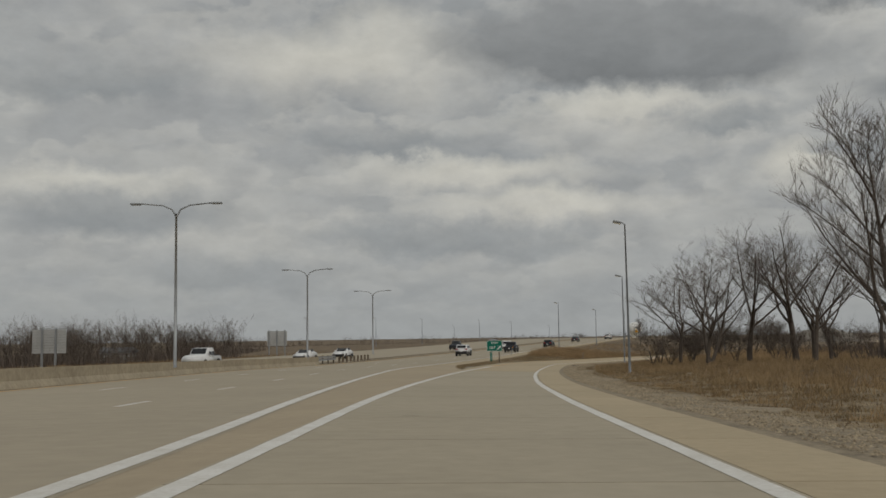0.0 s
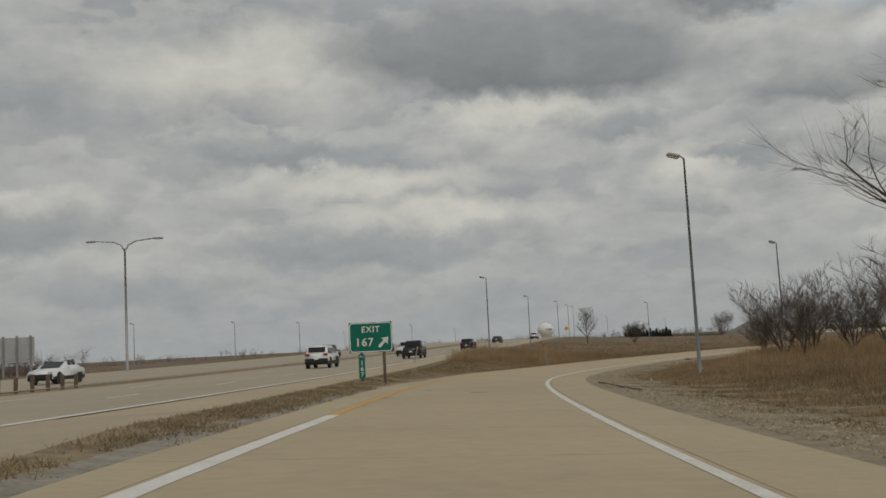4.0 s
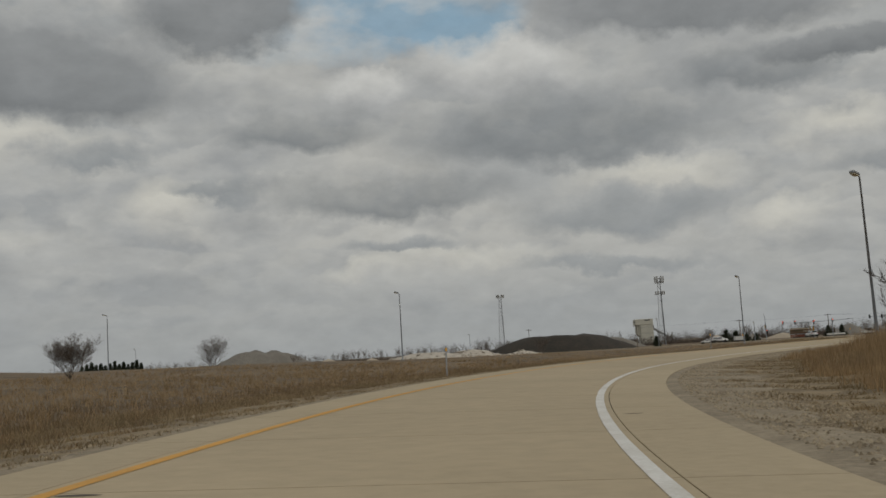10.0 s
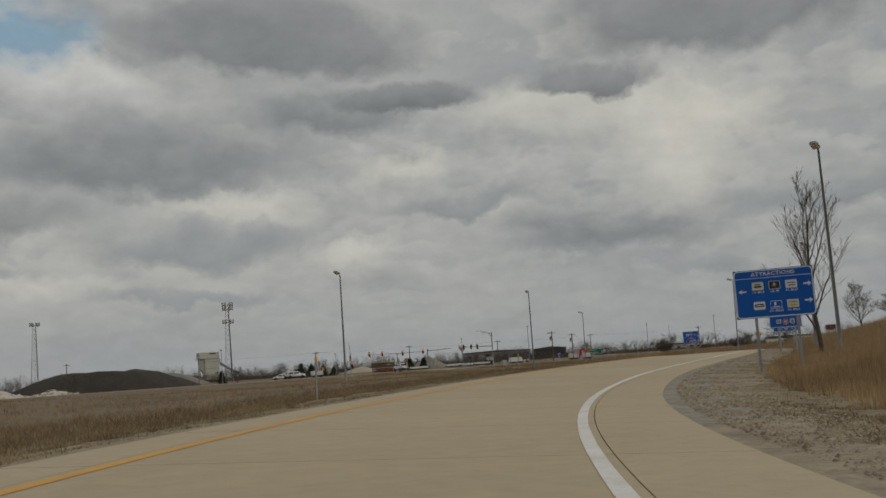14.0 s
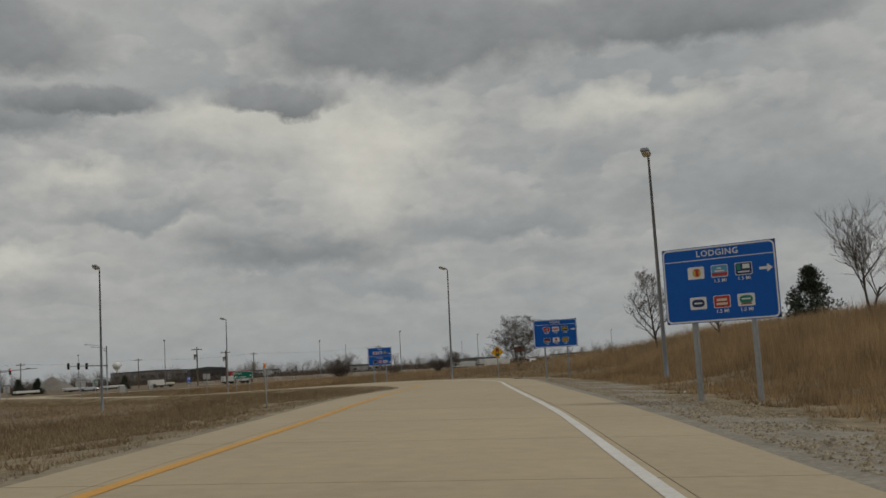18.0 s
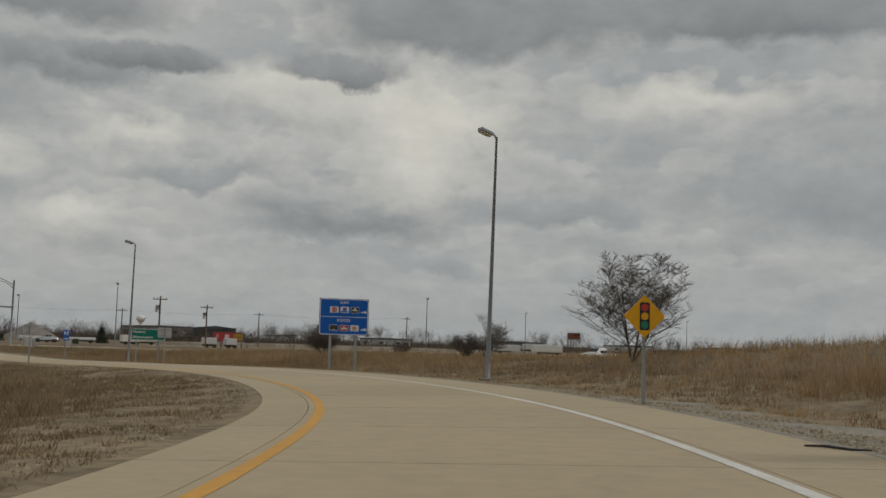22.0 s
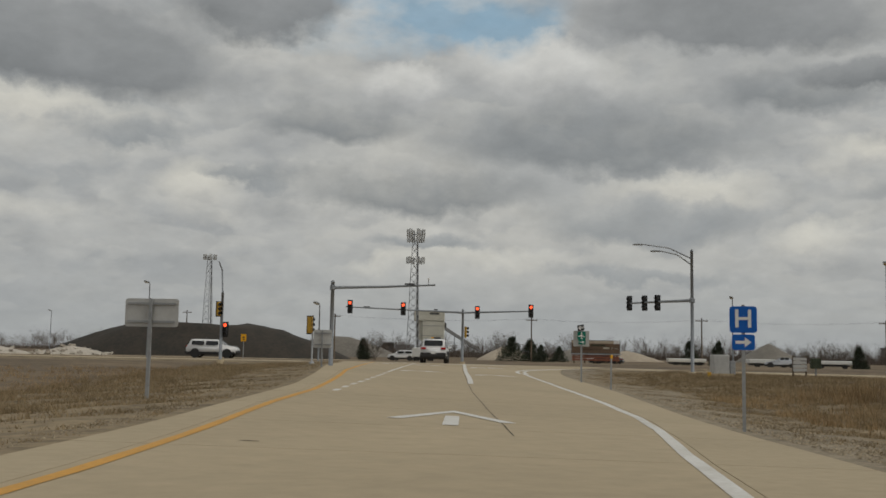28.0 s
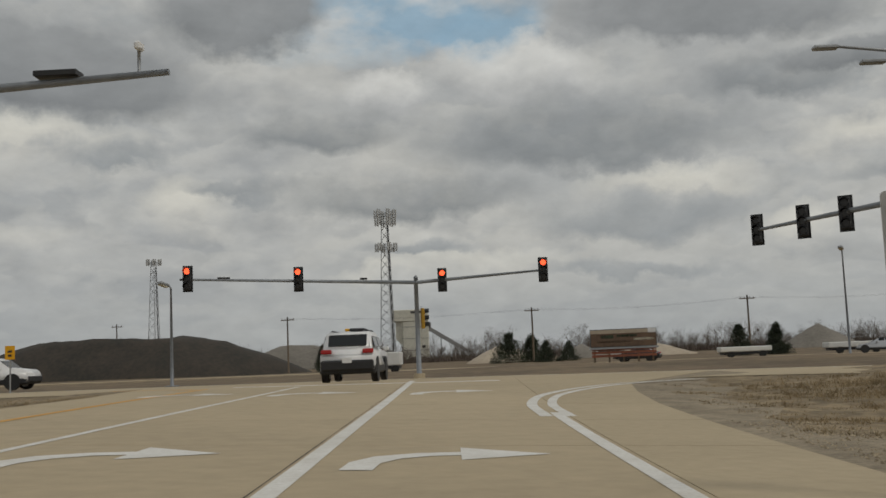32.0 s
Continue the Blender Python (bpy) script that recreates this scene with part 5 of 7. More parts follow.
q = plate(air, 0.02, zc - 0.30, 0.33, 0.22, GREEN, "arrow_plate", 0.0, 0.03)
arrow(q, 0.02, zc - 0.30, 0.22, 0)
part("back_panel", prism(shifted(rounded(0.74, 0.72, 0.04), 0.0, zc - 0.14), 0.02, 0.12), ALUMINIUM, air, "bare aluminium panel")
ow = part("one_way_plate", prism(shifted(rounded(0.40, 0.27, 0.02), 0, 0), 0.02), BLACK, air, "black one-way plate with a white arrow")
ow.matrix_local = pose(-0.03, -0.02, zc + 0.36, 0, -8, 35)
arrow(ow, 0.0, 0.0, 0.36, 180)
letters("ONE WAY", 0.055, ow, BLACK, 0.02, 0, -0.012)
part("post", box((0.075, 0.06, zc + 0.9), (0, 0.06, (zc + 0.5) / 2 - 0.2)), GALV, air)

# small yellow plates beyond the crossroad, curve sign on the interstate
for x, y, turn, h in ((244.2, 366.0, -34, 1.9), (50.7, 369.1, -10, 2.6)):
    z0 = land(x, y)
    ob = thing("warning_plate", pose(x, y, z0, 0, 0, turn), "small yellow warning plate on a thin post", "road sign", "yellow plates")
    if h < 2:
        p = plate(ob, 0, h, 0.46, 0.61, YELLOW_SHEET, "panel", 0.0, 0.02)
    else:
        p = part("panel", prism([(0, h - 0.65), (0.65, h), (0, h + 0.65), (-0.65, h)], 0.02), YELLOW_SHEET, ob)
    bars(p, 0, h + 0.05, 0.2, 0.1, BLACK, 2, -0.006, 0.08)
    part("post", box((0.05, 0.05, h + 0.6), (0, 0.045, h / 2 - 0.3)), GALV, ob)


def delineator(x, y, cap, lean, h=1.25):
    z0 = land(x, y)
    ob = thing("delineator_post", pose(x, y, z0, 0, lean, 10), "thin grey marker post with an orange reflector", "marker post", "roadside marker posts")
    part("post", box((0.075, 0.03, h + 0.3), (0, 0, h / 2 - 0.15), None, 0.008), GALV, ob)
    part("reflector", box((0.1, 0.04, 0.14), (0, -0.012, h - 0.02), None, 0.01), ORANGE if cap else YELLOW_SHEET, ob)


for x, y, cap, lean in ((13.9, 162.6, True, 2), (50.3, 207.6, False, 1), (143.9, 243.2, True, -7), (129.9, 246.2, False, 0), (2.5, 153.5, False, 12), (88, 228, False, 2), (240, 313.5, False, 1)):
    delineator(x, y, cap, lean)


# ---- traffic signals ----
def signal_head(ob, at, turn, lit, lens_dark=DARK_LENS, housing=None):
    """Three lenses in a black housing whose face looks along its own -y."""
    h = part("signal_head", box((0.34, 0.20, 1.05), (0, 0, 0), None, 0.03), housing or BLACK, ob, "black three-lens signal head")
    h.matrix_local = pose(*at, 0, 0, turn) @ Matrix.Diagonal((0.88, 0.88, 0.88, 1))
    part("back_plate", box((0.46, 0.015, 1.2), (0, 0.06, 0)), BLACK, h)
    for k, dz in enumerate((0.34, 0.0, -0.34)):
        bm = bmesh.new()
        bmesh.ops.create_cone(bm, cap_ends=True, segments=18, radius1=0.135, radius2=0.12, depth=0.03, matrix=Matrix.Translation((0, -0.115, dz)) @ Matrix.Rotation(radians(90), 4, "X"))
        part("lens", bm, RED_LIGHT if lit and k == 0 else lens_dark, h)
        v = bmesh.new()
        pts = [(0.155 * math.cos(t), 0.155 * math.sin(t)) for t in np.linspace(radians(-25), radians(205), 12)]
        for a, b in zip(pts, pts[1:]):
            v.faces.new([v.verts.new(c) for c in ((a[0], -0.10, dz + a[1]), (b[0], -0.10, dz + b[1]), (b[0], -0.32, dz + b[1]), (a[0], -0.32, dz + a[1]))])
        part("visor", v, BLACK, h)
    return h


def mast(x, y, z0, top, name, label):
    ob = thing(name, pose(x, y, z0), label, "traffic signal", "signal masts")
    part("base", tube([(0, 0, -0.3), (0, 0, 0.12), (0, 0, 0.14)], [0.26, 0.26, 0.2], 12), CONCRETE, ob)
    part("pole", tube([(0, 0, 0), (0, 0, top - z0)], [0.115, 0.09], 12), DULL_STEEL, ob)
    part("cap", tube([(0, 0, top - z0), (0, 0, top - z0 + 0.09)], [0.105, 0.05], 12), DULL_STEEL, ob)
    return ob


fx, fy, fz = 259.9, 356.5, -3.24
m = mast(fx, fy, fz, 1.2, "far_signal_mast", "grey signal mast with two arms and four red heads")
az = 0.98 - fz
for end, heads in (((-10.5, 0.15), (1.0, 0.55)), ((3.2, -5.1), (0.20, 1.0))):
    part("arm", tube([(0, 0, az), (end[0] * 1.02, end[1] * 1.02, az + 0.10)], [0.085, 0.045], 8), DULL_STEEL, m)
    for f in heads:
        signal_head(m, (end[0] * f + 0.06, end[1] * f - 0.14, az + 0.12 - (0.1 if f < 0.3 else 0)), -31, True)
part("detector", box((0.3, 0.12, 0.08), (-2.6, 0.04, az + 0.16)), BLACK, m)
part("detector_arm", box((0.5, 0.08, 0.06), (-8.9, 0.14, az + 0.17)), BLACK, m)
signal_head(m, (0.32, 0.05, 2.6), 60, False, housing=SIGNAL_YELLOW)

rx, ry = 260.4, 330.2
rz = -3.45
m = mast(rx, ry, rz, 4.2, "right_signal_mast", "tall grey signal mast with three heads and curved luminaire arms")
ad = Vector((-0.85, 0.53, 0))
out = Vector((0.34, 0.94, 0))
part("arm", tube([(0, 0, 4.55), tuple(out * 5 + Vector((0, 0, 4.70))), tuple(out * 11.0 + Vector((0, 0, 4.86)))], [0.10, 0.08, 0.05], 8), DULL_STEEL, m)
part("clamp", box((0.26, 0.26, 0.3), (0, 0, 4.55), None, 0.03), DULL_STEEL, m)
for f, z in ((5.6, 4.66), (7.9, 4.74), (10.8, 4.86)):
    signal_head(m, tuple(out * f + Vector((-0.06, -0.1, z))), -60, False)
for L, z1, w in ((3.1, 7.9, 0.5), (2.0, 7.5, 0.3)):
    arm = part("luminaire_arm", tube([(0, 0, z1 - 0.75), tuple(ad * L * 0.45 + Vector((0, 0, z1 - 0.1))), tuple(ad * L + Vector((0, 0, z1 + 0.12)))], [0.05, 0.04, 0.035], 6), GALV, m)
    part("lamp_head", box((0.6, 0.24, 0.1), tuple(ad * (L + 0.25) + Vector((0, 0, z1 + 0.1))), Matrix.Rotation(radians(148), 3, "Z"), 0.03), GALV, arm)

lx, ly, lz = 236.2, 330.6, -3.32
m = mast(lx, ly, lz, 1.05, "left_signal_mast", "grey steel mast with one long bare arm and detectors")
rd = Vector((0.84, -0.54, 0))
part("arm", tube([(0, 0, 4.1), tuple(rd * 2.5 + Vector((0, 0, 4.17))), tuple(rd * 5.2 + Vector((0, 0, 4.30)))], [0.08, 0.06, 0.04], 8), DULL_STEEL, m)
part("arm_clamp", box((0.22, 0.22, 0.26), (0, 0, 4.1), None, 0.03), DULL_STEEL, m)
part("flat_sensor", box((0.5, 0.24, 0.06), tuple(rd * 3.9 + Vector((0, 0, 4.33))), Matrix.Rotation(radians(-33), 3, "Z")), BLACK, m, "flat dark sensor panel")
c = part("camera_stalk", tube([tuple(rd * 4.85 + Vector((0, 0, 4.28))), tuple(rd * 4.85 + Vector((0, 0, 4.58)))], [0.02, 0.02], 6), GALV, m)
part("camera_body", box((0.08, 0.16, 0.1), tuple(rd * 4.85 + Vector((0, 0, 4.62))), Matrix.Rotation(radians(-33), 3, "Z"), 0.02), WHITE_SHEET, c)

px, py = 238.22, 337.68
ob = thing("pedestal_signal", pose(px, py, -3.3), "thin steel post with a yellow-backed signal head", "traffic signal")
part("foot", tube([(0, 0, -0.2), (0, 0, 0.25), (0, 0, 0.3)], [0.16, 0.15, 0.06], 10), GALV, ob)
part("post", tube([(0, 0, 0.2), (0, 0, 2.9)], [0.05, 0.05], 8), GALV, ob)
signal_head(ob, (-0.2, -0.05, 2.35), 110, False, housing=SIGNAL_YELLOW)
sx, sy = 237.7, 352.3
m = mast(sx, sy, -3.25, 1.5, "side_signal_mast", "slim steel signal mast beyond the turn lane")
part("stalk", tube([(0, 0, 4.6), (-0.1, 0, 6.3), (-0.35, 0, 6.9)], [0.06, 0.05, 0.04], 6), DULL_STEEL, m)
signal_head(m, (-0.28, -0.1, 3.6), 20, False, housing=SIGNAL_YELLOW)
signal_head(m, (0.25, -0.1, 2.2), -31, True)

# ---- trees ----
def bare_tree(x, y, h, spread, seed, label, group="bare trees", stems=1, density=1.0, lean=0.0, z=None, thick=1.0, leader=False):
    """A leafless tree: tapered trunk and rising limbs as one part, fine twigs as the crown."""
    rng = random.Random(seed)
    z = land(x, y) - 0.15 if z is None else z
    ob = thing("bare_tree", pose(x, y, z, 0, lean, rng.uniform(0, 360)), label, "tree", group)
    limbs, twigs = [], []
    low = 0.1 if leader else 0.55 if stems < 3 else 0.15

    def limb(p, d, length, r, level):
        pts, rad = [p], [r]
        n = (8 if leader else 4, 7, 5, 4)[level]
        bend = Vector((rng.uniform(-1, 1), rng.uniform(-1, 1), 0)) * (0.015 if leader and not level else 0.06)
        for k in range(n):
            d = (d + bend + Vector((rng.uniform(-1, 1), rng.uniform(-1, 1), rng.uniform(-0.8, 0.9))) * (0.07, 0.12, 0.15, 0.17)[level] + Vector((0, 0, (0.0, 0.05, 0.04, 0.03)[level]))).normalized()
            p = p + d * length / n
            pts.append(p)
            rad.append(r * (1 - (0.85 if leader else 0.35, 0.8, 0.75, 0.7)[level] * (k + 1) / n))
        limbs.append((pts, rad, level))
        if level >= 2:
            for k in range(round((10 if level == 3 else 5) * density)):
                f = rng.uniform(0.3, 1.0) * n
                i = min(int(f), n - 1)
                q = pts[i].lerp(pts[i + 1], f - i)
                w = Vector((rng.uniform(-1, 1), rng.uniform(-1, 1), rng.uniform(-0.4, 0.9)))
                twigs.append((q, q + (d * rng.uniform(0.8, 1.2) + w * 0.55).normalized() * length * (rng.uniform(0.7, 1.3) if level == 3 else rng.uniform(0.25, 0.5))))
        if level == 3:
            return
        kids = max(3, round(((15 if leader else rng.uniform(4.5, 6.5)) / stems**0.3, rng.uniform(7, 9), rng.uniform(4, 6))[level] * density))
        first = (low, 0.22, 0.2)[level]
        turn = rng.uniform(0, 6.28)
        for k in range(kids):
            f = min(first + (1.0 - first) * (k + rng.random()) / kids, 0.99) * n
            i = min(int(f), n - 1)
            q = pts[i].lerp(pts[i + 1], f - i)
            turn += 2.4 + rng.uniform(-0.7, 0.7)
            side = Vector((math.cos(turn), math.sin(turn), 0))
            nd = (d * rng.uniform(0.45, 0.85) + side * spread * rng.uniform(0.55, 1.2) + Vector((0, 0, rng.uniform(0.0, 0.35)))).normalized()
            size = (rng.uniform(0.5, 0.66) * (1.15 - 0.75 * f / n) if leader else rng.uniform(1.1, 1.7), rng.uniform(0.26, 0.5) * (1.25 - 0.6 * f / n), rng.uniform(0.4, 0.7))[level]
            limb(q, nd, length * size, rad[i] * rng.uniform(0.45, 0.7) * (0.85 if level else 1.0), level + 1)

    for s in range(stems):
        a = rng.uniform(0, 1.2) + math.tau * s / stems
        tilt = 0.0 if stems == 1 else rng.uniform(0.15, 0.5) * min(1.3, 0.6 + spread * 0.6)
        limb(Vector((0, 0, 0)), Vector((math.cos(a) * tilt, math.sin(a) * tilt, 1)).normalized(), (0.8 if leader else 0.34) * rng.uniform(0.8, 1.0), 0.0155 * thick / stems**0.45, 0)
    k = h / max(b.z for _, b in twigs)
    wood = bmesh.new()
    for pts, rad, level in limbs:
        add_tube(wood, [p * k for p in pts], [max(r * k, 0.006) for r in rad], (8, 6, 4, 3)[level], caps=False)
    part("trunk", wood, BARK, ob)
    v, f = [], []
    for a, b in twigs:
        side = Vector((rng.uniform(-1, 1), rng.uniform(-1, 1), rng.uniform(-1, 1))).normalized() * (0.003 + 0.00027 * h)
        i = len(v)
        v += [a * k - side, a * k + side, b * k]
        f.append((i, i + 1, i + 2))
    sheet("crown", v, f, TWIG, ob)
    return ob


for n, (x, y, h, sp, st, dn) in enumerate([
        (18.3, 89.5, 9.8, 1.1, 1, 1.0), (18.2, 101.8, 10.0, 1.25, 1, 1.0), (24.1, 98.6, 12.2, 1.1, 1, 1.0), (19.5, 94.0, 10.8, 1.0, 2, 0.9), (28.0, 97.0, 13.0, 1.0, 1, 0.9), (27.0, 88.0, 11.6, 0.9, 1, 0.9), (31.5, 103, 12.4, 0.8, 1, 0.9),
        (35.5, 96, 12.5, 0.8, 2, 0.9), (40, 104, 12.5, 0.8, 1, 0.9), (34, 88, 11.5, 0.85, 1, 0.9), (36, 112, 11.5, 0.8, 1, 0.9)]):
    bare_tree(x, y, h * 1.18, sp, 20 + n, "tall bare tree with dark grey branches in a thicket", "thicket of bare trees", st, dn)
for n, (x, y, h) in enumerate([(14.8, 97, 4.6), (16.6, 104, 5.2), (19.5, 103, 4.4), (22, 95, 4.0), (26, 93, 4.2), (31, 95, 4.5), (21, 110, 5), (29, 108, 5), (15.5, 92, 3.2)]):
    bare_tree(x, y, h, 0.95, 300 + n, "low bare undergrowth tree in the thicket", "thicket undergrowth", 3, 0.9)
bare_tree(19.1, 49.5, 14.8, 0.6, 51, "tall slender bare tree beside the ramp", thick=0.8, leader=True)
for n, (x, y, h) in enumerate([(28.3, 146, 6.5), (32, 150, 7.5), (31, 141, 6), (36, 146, 8), (26.5, 138, 5.0), (40, 152, 7), (30.5, 156, 5)]):
    bare_tree(x, y, h, 0.75, 70 + n, "bare scrubby tree with many fine twigs", "scrub trees", 3, 1.1)
bare_tree(53.9, 186.4, 4.3, 0.8, 81, "spreading bare tree beside the ramp shoulder", stems=2, leader=True)
bare_tree(122.2, 223.0, 10.5, 0.42, 82, "slender bare tree behind the blue sign", density=0.8, thick=0.8, leader=True)
bare_tree(190.8, 236.2, 6.3, 1.0, 83, "bare tree with an open crown on the grassy hill", density=1.0, thick=0.9, leader=True)
bare_tree(186.4, 231.7, 4.4, 1.0, 84, "small bare tree on the grassy hill", leader=True)
bare_tree(165.1, 224.5, 6.0, 0.75, 85, "wide bare tree on the hill crest", stems=2)
bare_tree(208.4, 250.3, 5.0, 1.7, 86, "low rounded bare tree with many fanning branches", stems=4, thick=1.1, leader=True)
bare_tree(228.1, 262.8, 3.3, 1.1, 87, "bare tree standing in tall grass", stems=3, density=1.1)
bare_tree(227.3, 263.9, 2.0, 1.3, 96, "low bare bush standing in tall grass", stems=5)
bare_tree(249.9, 285, 4.0, 1.0, 88, "dense round bare shrub", stems=5, density=1.2)
bare_tree(248.0, 276.5, 1.9, 1.0, 89, "low bare shrub standing in tall grass", stems=4)
bare_tree(253.4, 286.8, 4.4, 1.0, 90, "bare shrub behind the blue sign", stems=5, density=1.1)
bare_tree(38.7, 274.2, 7.8, 1.1, 95, "bare young tree in the infield grass", density=0.95, thick=1.0, leader=True)
bare_tree(47.3, 271.3, 5.0, 0.85, 92, "round reddish-brown bare bush in the infield", stems=6, density=1.2, thick=0.9)
bare_tree(119.7, 440.3, 11.0, 0.8, 93, "bare tree beside the gravel mound", stems=3, density=1.2)
bare_tree(300, 452, 6.5, 0.9, 94, "small bare tree before the pale mound", stems=3)
for n, (x, y, h) in enumerate([(215, 420, 6), (222, 428, 5.5), (150, 455, 5), (170, 462, 4.5), (330, 330, 5), (352, 352, 5), (395, 468, 7), (407, 455, 6), (340, 470, 7), (352, 462, 6.5)]):
    bare_tree(x, y, h, 0.85, 110 + n, "small distant bare tree", "distant bare trees", 2, 0.9)


def evergreen(x, y, h, w, seed, label):
    """A dark juniper: many needle sprays gathered in uneven tufts round a hidden trunk."""
    rng = random.Random(seed)
    z = land(x, y) - 0.1
    ob = thing("evergreen_tree", pose(x, y, z), label, "tree", "evergreens")
    part("trunk", tube([(0, 0, 0), (0.02 * h, 0, h * 0.85)], [0.025 * h, 0.01], 6), BARK, ob)
    v, f = [], []
    for k in range(84):
        t = rng.random() ** 1.5
        a = rng.uniform(0, 6.283)
        r = w * (1.06 - 1.0 * t) * rng.uniform(0.25, 1.0)
        c = Vector((math.cos(a) * r, math.sin(a) * r, h * (0.06 + 0.84 * t)))
        size = (0.13 * h + 0.2 * w) * rng.uniform(0.5, 0.9) * (1.1 - 0.45 * t)
        for b in range(80):
            d = Vector((rng.gauss(0, 1), rng.gauss(0, 1), rng.gauss(0, 0.8))).normalized()
            p = c + d * size * rng.uniform(0.2, 1.0)
            o = (d + Vector((0, 0, rng.uniform(-0.3, 0.6)))).normalized() * h * 0.04
            s = d.cross(Vector((rng.uniform(-1, 1), rng.uniform(-1, 1), rng.uniform(-1, 1)))).normalized() * h * 0.014
            i = len(v)
            v += [p - s, p + s, p + o]
            f.append((i, i + 1, i + 2))
    sheet("crown", v, f, PINE, ob)
    return ob


evergreen(188.2, 225.8, 4.3, 2.1, 1, "dark green juniper on the hill crest")
for n, (x, y, h, w) in enumerate([(330.8, 452.8, 5.2, 3.2), (334, 451, 4.6, 2.6), (329.6, 441.4, 3.4, 1.8), (332.5, 439.6, 3.2, 1.8), (339.9, 412.6, 4.4, 1.9), (343.1, 409.1, 4.4, 1.7), (345, 411, 3.6, 1.6), (362, 396, 4.0, 1.6), (302.5, 462, 4.5, 1.6)]):
    evergreen(x, y, h, w, 10 + n, "dark evergreen tree beyond the junction")
for k in range(14):
    evergreen(98 + 1.7 * k, 500 + 1.1 * k, 4.5 + (k * 7 % 5) * 0.3, 1.1, 40 + k, "dark conifer in a far planted row")


def tree_belt(name, line, h, deep, trees, seed, label, brush=1.0, mat=TWIG):
    """A far wood of bare trees, too many to tell apart: stems, limbs, twigs and undergrowth in one object."""
    rng = random.Random(seed)
    pts = smooth_line([(*p, 0.0) for p in line], 2.0)
    v, f = [], []

    def sliver(a, b, w):
        s = Vector((rng.uniform(-1, 1), rng.uniform(-1, 1), 0)).normalized() * w
        i = len(v)
        v.extend((a - s, a + s, b))
        f.append((i, i + 1, i + 2))

    def foot():
        i = rng.randrange(len(pts))
        c = Vector((pts[i][0] + rng.uniform(-deep, deep), pts[i][1] + rng.uniform(-deep, deep), 0))
        c.z = -3.3 if abs(c.x) > 500 or abs(c.y) > 600 else c_height(c)
        return c

    for k in range(trees):
        c = foot()
        hh = h * (0.62 + 0.3 * noise.noise(Vector((c.x * 0.04, c.y * 0.04, seed)))) * rng.uniform(0.7, 1.25)
        top = c + Vector((rng.uniform(-0.1, 0.1) * hh, rng.uniform(-0.1, 0.1) * hh, hh * 0.7))
        sliver(c, top, 0.013 * hh)
        for b in range(13):
            q = c.lerp(top, rng.uniform(0.25, 0.8))
            e = q + Vector((rng.uniform(-0.4, 0.4), rng.uniform(-0.4, 0.4), rng.uniform(0.25, 0.5))) * hh * 0.85
            sliver(q, e, 0.006 * hh)
            for w in range(11):
                m = q.lerp(e, rng.uniform(0.3, 1.0))
                sliver(m, m + Vector((rng.uniform(-1, 1), rng.uniform(-1, 1), rng.uniform(-0.1, 1.0))) * hh * 0.17, 0.0026 * hh)
    for k in range(int(trees * 14 * brush)):
        c = foot()
        hh = h * rng.uniform(0.08, 0.3)
        sliver(c, c + Vector((rng.uniform(-0.6, 0.6), rng.uniform(-0.6, 0.6), 1)) * hh, 0.07)
    return tagged(sheet(name, v, f, mat), label, "wood", kind="stuff")


GRID_LOOK = {}


def c_height(c):
    key = (int(c.x // 15), int(c.y // 15))
    if key not in GRID_LOOK:
        GRID_LOOK[key] = land(c.x, c.y)
    return GRID_LOOK[key]


tree_belt("bare_wood", [(-78, -20), (-74, 60), (-70, 110), (-66, 165), (-60, 215)], 11.0, 8, 520, 1, "thicket of bare brown trees along the far carriageway", 1.6)
tree_belt("bare_wood", [(-66, 210), (-70, 250), (-75, 300)], 6.0, 9, 150, 2, "low brown scrub beyond the interstate")
tree_belt("bare_wood", [(-400, 560), (-150, 640), (-30, 700), (60, 900)], 9, 14, 260, 3, "far line of bare trees on the horizon", 2)
tree_belt("bare_wood", [(300, 640), (380, 600), (450, 545), (520, 480), (560, 400), (590, 300), (600, 150), (560, -60)], 11, 12, 900, 4, "far line of bare trees on the horizon", 2.5)
tree_belt("bare_wood", [(60, 900), (160, 800), (250, 720), (320, 640)], 10, 12, 420, 5, "far line of bare trees on the horizon", 2)
tree_belt("bare_wood", [(400, 470), (440, 430), (460, 390), (480, 340), (500, 260)], 5.5, 8, 420, 6, "low scrub along the far side of the crossroad", 2)
tree_belt("bare_wood", [(285, 560), (330, 520), (380, 482), (420, 444), (450, 400)], 6.5, 7, 760, 8, "line of bare trees behind the yard", 3)
tree_belt("bare_wood", [(45, 104), (60, 125), (62, 150), (55, 172)], 7.5, 9, 160, 7, "bare scrub wood inside the ramp curve", 1.5)


